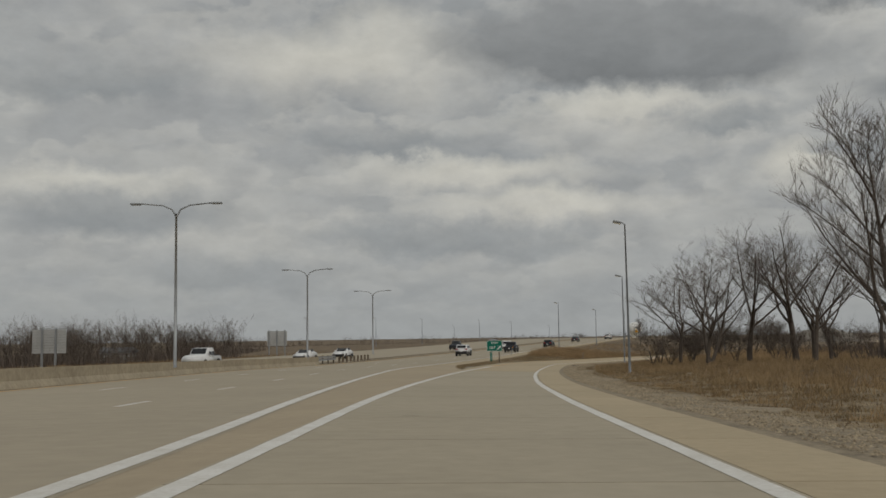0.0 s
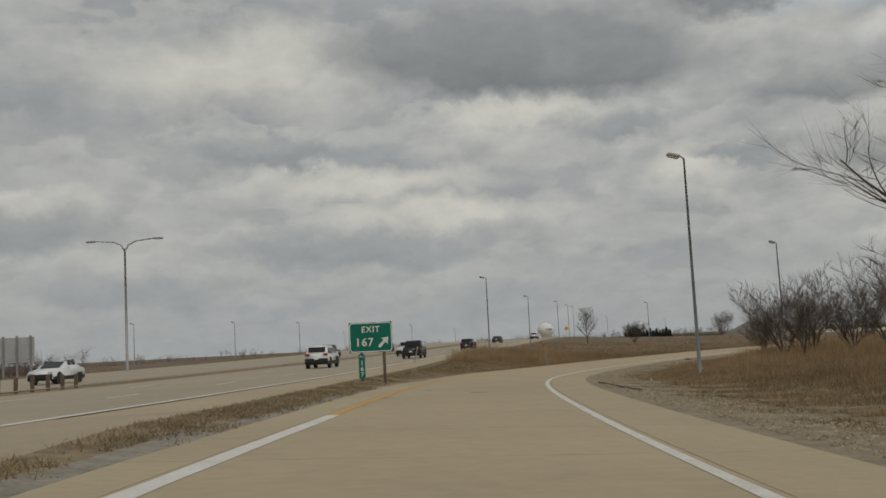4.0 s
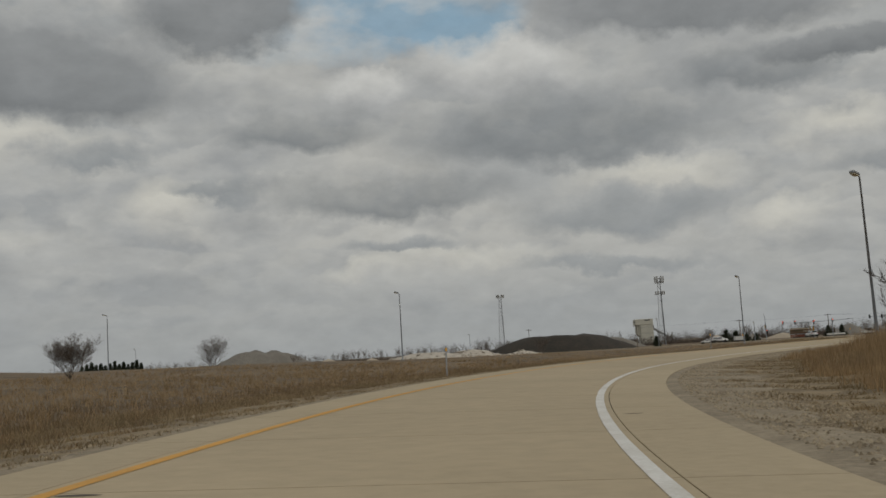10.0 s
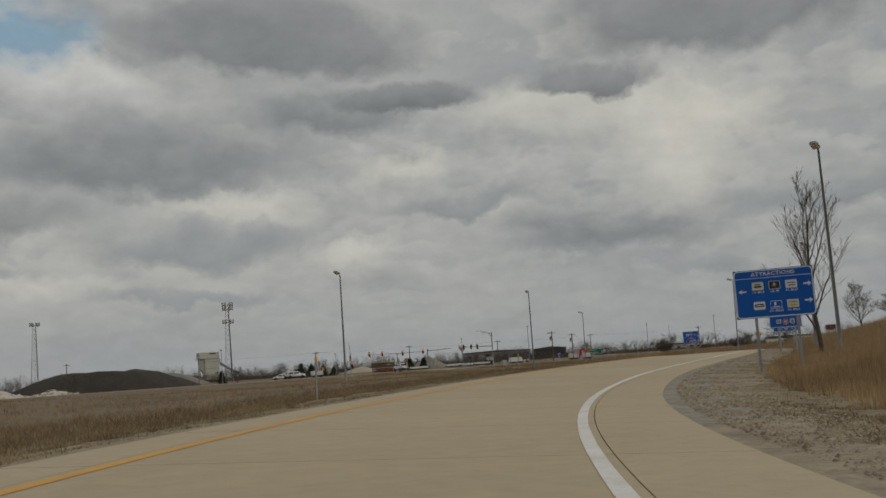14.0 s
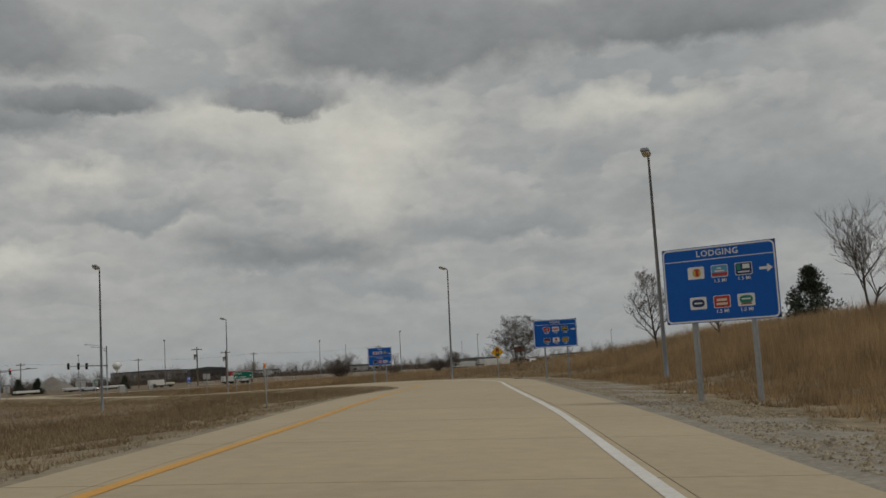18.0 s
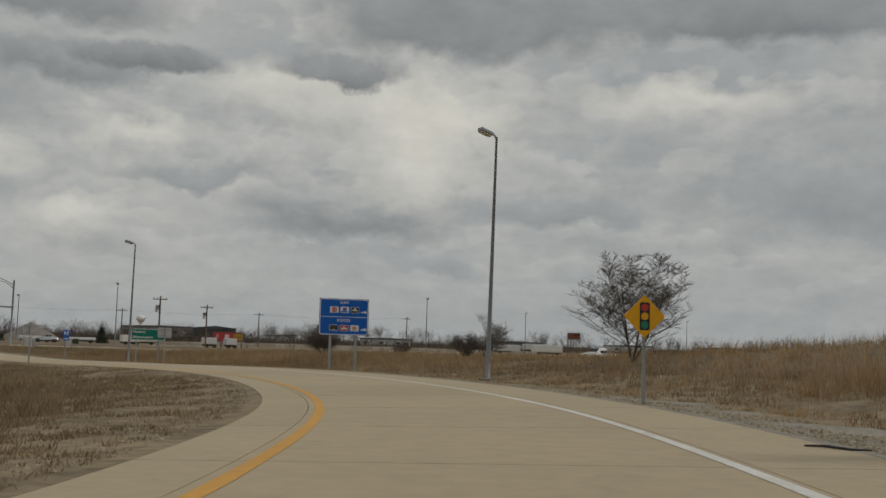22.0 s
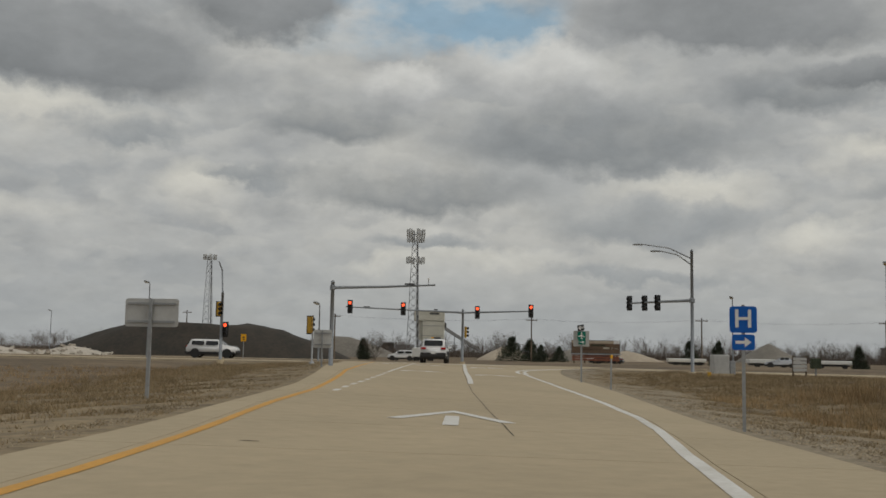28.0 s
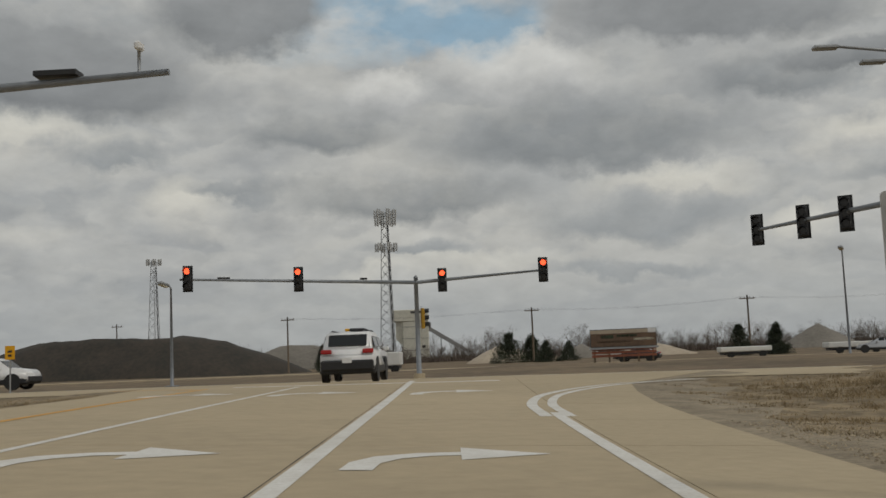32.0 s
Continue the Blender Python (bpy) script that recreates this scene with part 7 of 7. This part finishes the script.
    part("front_bumper", box((0.14, W * 0.9, 0.3), (L / 2 - 0.02, 0, 0.52), None, 0.05), PLASTIC, ob)
    part("plate", box((0.02, 0.32, 0.16), (-L / 2 - 0.085 + 0.0, 0, 0.72)), WHITE_SHEET, ob)
    zt = 1.02 if kind == "suv" else (0.95 if kind == "pickup" else 0.85)
    for s in (-1, 1):
        part("tail_lamp", box((0.1, 0.36 if kind != "pickup" else 0.14, 0.15 if kind != "pickup" else 0.4), (-L / 2 + 0.06, s * W * 0.37, zt), None, 0.03), TAIL_LIT if lit else TAIL, ob, "lit red tail lamp" if lit else "")
        part("headlight", box((0.12, 0.34, 0.14), (L / 2 - 0.12, s * W * 0.36, 0.78), None, 0.03), WHITE_SHEET, ob)
    if rack:
        for s in (-1, 1):
            part("roof_rail", tube([(-1.4, s * 0.6, 1.72), (0.2, s * 0.6, 1.72)], [0.025, 0.025], 6), PLASTIC, ob)
        part("roof_load", box((1.2, 0.5, 0.1), (-0.5, -0.2, 1.76), None, 0.03), PLASTIC, ob)
        part("roof_load", box((0.3, 0.3, 0.09), (-0.7, 0.1, 1.77), None, 0.03), YELLOW_SHEET, ob)
    return ob


def rest(x, y):
    """Height of the pavement at x, y."""
    i = station(x, y)
    off = float((x - RAMP[i, 0]) * RAMP_R[i, 0] + (y - RAMP[i, 1]) * RAMP_R[i, 1])
    far = math.hypot(x - RAMP[i, 0], y - RAMP[i, 1])
    if far < abs(off) + 1.2 and along(EDGE_L, i) < off < along(EDGE_R, i):
        return float(RAMP[i, 2] - math.tan(radians(RAMP[i, 3])) * off)
    best = []
    for line in (ROUTE, CROSS, FAR):
        d = np.hypot(line[:, 0] - x, line[:, 1] - y)
        best.append((d.min(), float(line[d.argmin(), 2])))
    return min(best)[1]


cx, cy = 254.3, 351.4
vehicle("suv", cx, cy, rest(cx, cy) + 0.0, -33, WHITE_CAR, "white compact SUV with roof rails waiting at the signal", False, True).scale = (1.07, 1.07, 1.07)
for kind, x, y, head, paint, label in [
        ("suv", 244.6, 375.2, -122, WHITE_CAR, "white SUV on the crossroad"), ("sedan", 313.9, 403.0, 38, DARK_CAR, "dark sedan passing on the far road"),
        ("sedan", 330, 384.2, 38, SILVER_CAR, "silver sedan passing on the far road"), ("suv", 291, 424.5, 40, WHITE_CAR, "white wagon on the far road")]:
    z = rest(x, y) + 0.02
    vehicle(kind, x, y, z, head, paint, label)
for kind, u, off, paint, label, back in [
        ("suv", 60 + 155, -5.8, WHITE_CAR, "white SUV with black bumper on the interstate", False), ("pickup", 60 + 184, -2.0, DARK_CAR, "dark pickup on the interstate", False),
        ("pickup", 60 + 92, -20.5, WHITE_CAR, "white pickup on the opposite carriageway", True), ("sedan", 60 + 128, -22, WHITE_CAR, "white sedan on the opposite carriageway", True), ("sedan", 60 + 142, -21, WHITE_CAR, "white sedan on the opposite carriageway", True),
        ("pickup", 60 + 205, -6.2, WHITE_CAR, "white pickup climbing the interstate", False), ("suv", 60 + 232, -2.0, DARK_CAR, "dark SUV climbing the interstate", False), ("pickup", 60 + 215, -19, DARK_CAR, "dark pickup on the opposite carriageway", True),
        ("suv", 60 + 255, -20, SILVER_CAR, "silver wagon on the opposite carriageway", True), ("sedan", 60 + 300, -6, DARK_CAR, "dark car far up the interstate", False), ("suv", 60 + 345, -2, WHITE_CAR, "white car far up the interstate", False)]:
    p = on_route(u, off)
    vehicle(kind, p.x, p.y, p.z + 0.02, route_turn(u) + (180 if back else 0), paint, label)
p = qp(120, 386)
vehicle("pickup", p[0], p[1], rest(*p) + 0.02, 60, WHITE_CAR, "white pickup on the crossroad")

# ---- debris and stains on the pavement ----
rng = random.Random(5)
for n in range(26):
    s = rng.uniform(10, END - 25)
    edge = rng.random() < 0.7
    o = along(YELLOW, s) + rng.uniform(0.1, 0.9) if edge and rng.random() < 0.5 else (along(WHITE, s) + rng.uniform(0.4, 1.9) if edge else rng.uniform(-1.8, 1.8))
    w, l = rng.uniform(0.08, 0.26), rng.uniform(0.02, 0.06)
    out = [(w * math.cos(t) * rng.uniform(0.6, 1.1), l * math.sin(t) * rng.uniform(0.6, 1.1)) for t in np.linspace(0, math.tau, 9)[:-1]]
    decal("spall_mark", out, s, o, PATCH, "small dark spalled patch in the concrete", 0.004)
# marks that stand out: gouges beside the yellow line and in the lane
for st, o, w, l in ((120.0, 0.25, 0.30, 0.16), (117.0, -2.2, 0.22, 0.08), (135.0, -2.25, 0.22, 0.07), (168.5, -2.0, 0.18, 0.06), (195.5, -2.05, 0.18, 0.07), (62.0, -2.1, 0.2, 0.1), (66.0, 2.25, 0.16, 0.06)):
    out = [(w * math.cos(t) * rng.uniform(0.6, 1.2), l * math.sin(t) * rng.uniform(0.5, 1.3)) for t in np.linspace(0, math.tau, 13)[:-1]]
    decal("spall_mark", out, st, o, PATCH, "dark gouge in the concrete", 0.004)


def verge_place(st, off):
    """Place on the right-hand verge at a station and an offset past the pavement edge."""
    e = float(along(EDGE_R, st))
    x, y, z = on_ramp(st, e)
    r = RAMP_R[int(st)]
    d = off - e
    return x + r[0] * d, y + r[1] * d, z + float(verge(np.array(d), float(along(HILL, st)), True))


a, b = Vector(on_ramp(361.6, 3.62, 0.012)), Vector(on_ramp(361.0, 4.1, 0.012))
scrap = part("rubber_strip", tube([a, a.lerp(b, 0.35) + Vector((0.03, 0.02, 0.012)), a.lerp(b, 0.7), b + Vector((0, 0, 0.01))], [0.012, 0.018, 0.016, 0.008], 6), PLASTIC)
tagged(scrap, "black strip of shredded tyre rubber on the shoulder", "debris")
x, y, z = verge_place(180.5, 4.75)
wad = thing("uprooted_weed", pose(x, y, z), "dark uprooted clump of dead weeds on the gravel", "debris")
v, f = [], []
for k in range(420):
    d = Vector((rng.gauss(0, 1), rng.gauss(0, 0.55), abs(rng.gauss(0, 0.6))))
    p = d * 0.10
    q = p + Vector((rng.uniform(-1, 1), rng.uniform(-0.6, 0.6), rng.uniform(-0.1, 0.5))) * 0.16
    side = Vector((rng.uniform(-1, 1), rng.uniform(-1, 1), rng.uniform(-1, 1))).normalized() * 0.006
    v += [p - side, p + side, q]
    f.append((3 * k, 3 * k + 1, 3 * k + 2))
sheet("stalks", v, f, WEED, wad)
# torn edge of sod along the gravel
ridge = bmesh.new()
pts = [Vector(verge_place(119.5 + 0.5 * k, 4.98 - 0.035 * k + 0.08 * math.sin(k * 1.7))) for k in range(18)]
add_tube(ridge, [p + Vector((0, 0, 0.0)) for p in pts], [0.03 + 0.025 * abs(math.sin(k * 2.3)) for k in range(18)], 5)
tagged(part("torn_sod", ridge, EARTH), "dark torn edge of sod beside the gravel", "soil")
for st, o, size in ((172.5, 5.6, 0.12), (133.5, 6.7, 0.14), (446.0, 8.2, 0.1), (330.0, 6.8, 0.09)):
    x, y, z = verge_place(st, o)
    bm = bmesh.new()
    bmesh.ops.create_icosphere(bm, subdivisions=2, radius=size * 0.6)
    for q in bm.verts:
        q.co = Vector((q.co.x * 1.2, q.co.y * 0.8, q.co.z * 0.45)) * rng.uniform(0.7, 1.25)
    ob = part("litter", bm, WHITE_SHEET)
    ob.matrix_world = pose(x, y, z + size * 0.2, 0, 8, rng.uniform(0, 180))
    tagged(ob, "crumpled scrap of white litter in the grass", "litter", "scraps of litter")
# ---- slabs: each one a piece of the ramp, with open joints between ----
SLAB = 4.55


def slab_bounds(s):
    return [along(EDGE_L, s), along(YELLOW, s) - 0.2, along(WHITE, s) + 0.17, along(EDGE_R, s)]


s = 0.0
while s < END - 0.6:
    e = min(s + SLAB, END)
    for k in range(3):
        lo_a, hi_a, lo_b, hi_b = slab_bounds(s)[k] + 0.007, slab_bounds(s)[k + 1] - 0.007, slab_bounds(e)[k] + 0.007, slab_bounds(e)[k + 1] - 0.007
        if hi_a - lo_a < 0.1:
            continue
        verts, faces = [], []
        rows = 4
        for r in range(rows + 1):
            t = r / rows
            gap = 0.018 if s < 92 else 0.011
            u = s + gap + (e - s - 2 * gap) * t
            for o in (lo_a + (lo_b - lo_a) * t, hi_a + (hi_b - hi_a) * t):
                verts.append(on_ramp(u, o, 0.0))
        n = len(verts)
        verts += [(v[0], v[1], v[2] - 0.05) for v in verts]
        for r in range(rows):
            a = 2 * r
            faces.append((a, a + 1, a + 3, a + 2))
            faces.append((a, a + 2, a + 2 + n, a + n))
            faces.append((a + 1, a + 1 + n, a + 3 + n, a + 3))
        faces.append((0, n, n + 1, 1))
        faces.append((2 * rows, 2 * rows + 1, 2 * rows + 1 + n, 2 * rows + n))
        sheet("slab", verts, faces, (GREY_LANE if s < 84 else LANE) if k == 1 else CONCRETE, bed)
    s = e

# ---- grass, weeds and stones ----
nrng = np.random.default_rng(7)


def blades(name, x, y, z, height, width, lean, mat, label, category="grass"):
    """Many single blades as one object: thin triangles that lean at random."""
    n = len(x)
    a = nrng.uniform(0, math.tau, n)
    dx, dy = np.cos(a) * width / 2, np.sin(a) * width / 2
    b = nrng.uniform(0, math.tau, n)
    l = lean * height * nrng.uniform(0.1, 1.0, n)
    v = np.empty((n, 3, 3))
    v[:, 0] = np.stack([x - dx, y - dy, z], 1)
    v[:, 1] = np.stack([x + dx, y + dy, z], 1)
    v[:, 2] = np.stack([x + np.cos(b) * l, y + np.sin(b) * l, z + height], 1)
    me = bpy.data.meshes.new(name)
    me.vertices.add(n * 3)
    me.vertices.foreach_set("co", v.ravel())
    me.loops.add(n * 3)
    me.loops.foreach_set("vertex_index", np.arange(n * 3, dtype=np.int32))
    me.polygons.add(n)
    me.polygons.foreach_set("loop_start", np.arange(0, n * 3, 3, dtype=np.int32))
    me.update()
    me.validate()
    me.materials.append(mat)
    return tagged(new(name, me), label, category, kind="stuff")


def clump(x, y, f, seed):
    return 0.5 + 0.5 * np.sin(x * f + 1.7 * np.sin(y * f * 0.7 + seed)) * np.sin(y * f * 1.1 + 1.3 * np.sin(x * f * 0.6 + seed * 2))


def roadside(count, side, near, far, a, b, power=1.6):
    """Random places beside the ramp: offset beyond the pavement edge between near and far."""
    s = nrng.uniform(a, b, count)
    d = near + (far - near) * nrng.random(count) ** power
    i = s.astype(int)
    f = s - i
    c = RAMP[i] * (1 - f)[:, None] + RAMP[np.minimum(i + 1, END)] * f[:, None]
    r = RAMP_R[i]
    e = along(EDGE_R if side > 0 else EDGE_L, s)
    o = e + side * d
    return c[:, 0] + r[:, 0] * o, c[:, 1] + r[:, 1] * o, s, d


def clear_of_roads(x, y):
    ok = np.ones(x.shape, bool)
    for line, right, lo, hi in ((ROUTE, ROUTE_R, -42, 3.6), (CROSS, CROSS_R, -5.2, 5.2), (FAR, FAR_R, -5.2, 5.2)):
        d, i, off = nearest(line, right, x, y)
        ok &= ~((off > lo) & (off < hi) & (d < np.maximum(abs(lo), hi) + 3))
    d, i, off = nearest(RAMP, RAMP_R, x, y)
    ok &= ~((off > along(EDGE_L, i) - 0.3) & (off < along(EDGE_R, i) + 0.3) & (d < np.abs(off) + 2))
    return ok


def beside(x, y, s, d, side):
    """Height of the roadside surface at a distance beyond the pavement edge."""
    i = np.clip(s.astype(int), 0, END)
    e = along(EDGE_R if side > 0 else EDGE_L, s)
    near_z = RAMP[i, 2] - np.tan(np.radians(RAMP[i, 3])) * e + verge(d, along(HILL, s), side > 0)
    t = np.clip((d - 6.5) / 2.0, 0, 1)
    return near_z * (1 - t) + ground_height(x, y, False) * t


def sow(name, count, side, near, far, a, b, h0, h1, width, lean, mat, label, thin=0.0, power=1.6, f=0.35, sink=0.02, tuft=9, wide=0.11):
    """Tufts of blades beside the ramp, growing taller away from the pavement."""
    x, y, s, d = roadside(count // tuft, side, near, far, a, b, power)
    k = clear_of_roads(x, y) & (clump(x, y, f, side) > thin * nrng.random(len(x)))
    x, y, s, d = x[k], y[k], s[k], d[k]
    z = beside(x, y, s, d, side) - sink
    c = clump(x, y, f * 0.6, 3.0)
    tall = (h0 + (h1 - h0) * nrng.random(len(x)) ** 1.2 * (0.25 + 0.35 * c + 0.6 * clump(x, y, 1.9, 5.0))) * np.clip((d - near) / 4.0, 0.35, 1.0)
    x, y, z, tall = (np.repeat(v, tuft) for v in (x, y, z, tall))
    n = len(x)
    spread = wide * (0.5 + tall)
    blades(name, x + nrng.normal(0, 1, n) * spread, y + nrng.normal(0, 1, n) * spread, z, tall * nrng.uniform(0.55, 1.1, n), width * nrng.uniform(0.6, 1.4, n), lean, mat, label)


sow("mown_grass", 330000, 1, 1.9, 8.5, 0, END - 4, 0.06, 0.28, 0.022, 1.1, SHORT, "short dormant roadside grass", 0.6, 1.1, 0.9)
sow("mown_grass", 420000, -1, 0.05, 8.5, 150, END - 8, 0.08, 0.36, 0.022, 1.1, SHORT, "short dormant roadside grass", 0.35, 1.1, 0.9)
def sow_wedge(count, a, b, near, far, h, mat, label):
    """Short tufts on the bank below the interstate shoulder."""
    u, o = nrng.uniform(a, b, count // 9), nrng.uniform(near, far, count // 9)
    i = np.clip(np.searchsorted(S_ROUTE, u), 1, len(ROUTE) - 2)
    x, y = ROUTE[i, 0] + ROUTE_R[i, 0] * o, ROUTE[i, 1] + ROUTE_R[i, 1] * o
    x, y = x + (u - S_ROUTE[i]) * -ROUTE_R[i, 1], y + (u - S_ROUTE[i]) * ROUTE_R[i, 0]
    k = clear_of_roads(x, y) & (clump(x, y, 0.9, 2.0) > 0.4 * nrng.random(len(x)))
    x, y, o, i = x[k], y[k], o[k], i[k]
    za = ROUTE[i, 2] - 0.03
    fx, fy = ROUTE[i, 0] + ROUTE_R[i, 0] * 12, ROUTE[i, 1] + ROUTE_R[i, 1] * 12
    zb = ground_height(fx, fy, False) - 0.35
    z = np.maximum(za + (zb - za) * np.interp(o, [2.95, 4.2, 7.5, 12.0], [0, 0.12, 0.6, 1.0]), ground_height(x, y, True)) - 0.03
    x, y, z = (np.repeat(v, 9) for v in (x, y, z))
    n = len(x)
    blades("mown_grass", x + nrng.normal(0, 0.12, n), y + nrng.normal(0, 0.12, n), z, h * nrng.uniform(0.3, 1.0, n), 0.022 * nrng.uniform(0.6, 1.4, n), 1.1, mat, label)


sow_wedge(50000, 60 + 136, 60 + 190, 3.2, 9.5, 0.16, SHORT, "short dormant grass in the gore")
spots = []
for st, t in zip(nrng.uniform(93, 152, 5000), nrng.uniform(0.05, 0.97, 5200)):
    p = gore_strip(st, t)
    if clump(p[:1], p[1:2], 0.8, 2.0)[0] > 0.5 * nrng.random() + (0.45 if t > 0.55 and st < 108 or t > 0.85 else 0.0):
        spots.append(p)
x, y, z = np.repeat(np.array(spots), 8, axis=0).T
n = len(x)
blades("mown_grass", x + nrng.normal(0, 0.08, n), y + nrng.normal(0, 0.08, n), z - 0.015, 0.02 + 0.10 * nrng.random(n) ** 1.5, 0.02 * nrng.uniform(0.6, 1.4, n), 1.3, SHORT, "short tan mown grass in the gore")
sow("mown_grass", 230000, 1, 0.9, 20, S_WIDE - 5, END - 3, 0.10, 0.30, 0.024, 1.1, SHORT, "short tan mown grass by the junction", 0.3, 1.0, 0.9)
sow("mown_grass", 200000, 1, 1.4, 9.5, 96, 262, 0.08, 0.30, 0.022, 1.1, SHORT, "short dormant grass beyond the gravel", 0.35, 1.1, 0.9)
sow("tall_reeds", 45000, 1, 3.8, 13, 168, 222, 0.6, 1.5, 0.021, 0.35, REED, "tall tan reeds beyond the gravel", 0.3, 0.9)
sow("tall_grass", 210000, 1, 3.0, 42, 0, 190, 0.25, 0.75, 0.021, 0.8, STRAW, "tall straw-coloured dry grass", 0.5, 1.4)
sow("tall_reeds", 130000, 1, 4.2, 30, 150, 285, 0.5, 1.5, 0.021, 0.4, REED, "tall tan reeds on the bank", 0.4, 1.3)
sow("tall_reeds", 110000, 1, 3.0, 24, 238, 300, 0.7, 1.7, 0.021, 0.35, REED, "tall tan reeds beside the signs", 0.2, 1.2)
sow("tall_grass", 230000, 1, 2.8, 46, 268, S_WIDE + 10, 0.25, 0.85, 0.021, 0.7, STRAW, "tall straw-coloured dry grass on the bank", 0.4, 1.4)
sow("tall_grass", 90000, 1, 3.0, 40, S_WIDE, END - 40, 0.35, 0.95, 0.022, 0.6, STRAW, "tall straw-coloured dry grass", 0.4, 1.4)
sow("tall_grass", 200000, -1, 4.0, 70, 112, 280, 0.2, 0.65, 0.022, 0.8, STRAW, "tall dry infield grass", 0.5, 1.4)
sow("tall_reeds", 120000, 1, 3.4, 26, 316, 374, 0.5, 1.35, 0.021, 0.4, REED, "tall tan reeds on the hillside", 0.4, 1.2)
sow("brown_grass", 140000, -1, 1.2, 14, 142, S_WIDE - 20, 0.14, 0.5, 0.02, 1.0, BROWN, "brown matted weeds and grass along the infield", 0.6, 1.2, 0.6)
sow("brown_grass", 90000, 1, 2.4, 16, 20, S_WIDE + 10, 0.10, 0.40, 0.02, 1.0, BROWN, "brown matted weeds along the foot of the bank", 0.7, 1.2, 0.6)
sow("tall_reeds", 150000, -1, 4.2, 26, 138, 205, 0.6, 1.5, 0.022, 0.35, REED, "tall tan reeds in the infield", 0.2, 0.9)
sow("tall_grass", 110000, -1, 4.5, 55, 262, S_WIDE, 0.12, 0.45, 0.016, 0.9, STRAW, "tall dry infield grass", 0.5, 1.4)
sow("tall_grass", 50000, -1, 3.5, 40, S_WIDE, END - 20, 0.12, 0.4, 0.016, 0.9, STRAW, "dry grass beside the approach", 0.4, 1.5)
sow("dead_weeds", 22000, 1, 1.7, 6.5, 20, S_WIDE + 20, 0.08, 0.28, 0.02, 1.1, WEED, "dark dead weeds and debris along the shoulder", 1.15, 1.0, 1.1, wide=0.3)
sow("dead_weeds", 14000, -1, 0.4, 5, 108, S_WIDE, 0.08, 0.28, 0.02, 1.1, WEED, "dark dead weeds and debris along the shoulder", 1.15, 1.0, 1.1, wide=0.3)
sow("dead_weeds", 5000, 1, 6, 20, 0, S_WIDE, 0.4, 1.0, 0.012, 0.5, WEED, "dark weed stalks among the grass", 0.6)
sow("dead_weeds", 5000, -1, 3, 22, 110, S_WIDE, 0.3, 0.9, 0.012, 0.5, WEED, "dark weed stalks among the grass", 0.6)


def stones(name, count, side, near, far, a, b, size, label):
    x, y, s, d = roadside(count, side, near, far, a, b, 1.0)
    k = clear_of_roads(x, y)
    x, y = x[k], y[k]
    z = beside(x, y, s[k], d[k], side)
    n = len(x)
    r = size * nrng.uniform(0.4, 1.4, n)
    dirs = np.array([(1, 0, 0), (0, 1, 0), (-1, 0, 0), (0, -1, 0), (0, 0, 0.8)], float)
    v = np.stack([x, y, z], 1)[:, None, :] + dirs[None] * r[:, None, None] * nrng.uniform(0.6, 1.3, (n, 5, 1))
    faces = np.array([(0, 1, 4), (1, 2, 4), (2, 3, 4), (3, 0, 4)])
    idx = (np.arange(n)[:, None, None] * 5 + faces[None]).reshape(-1, 3)
    return tagged(sheet(name, v.reshape(-1, 3), [tuple(int(c) for c in f) for f in idx], GRAVEL), label, "gravel", kind="stuff")


stones("gravel_stones", 110000, 1, -0.02, 2.2, 10, END - 20, 0.028, "loose angular gravel beside the shoulder")
stones("gravel_stones", 16000, -1, -0.02, 0.9, 92, END - 30, 0.024, "loose angular gravel beside the shoulder")
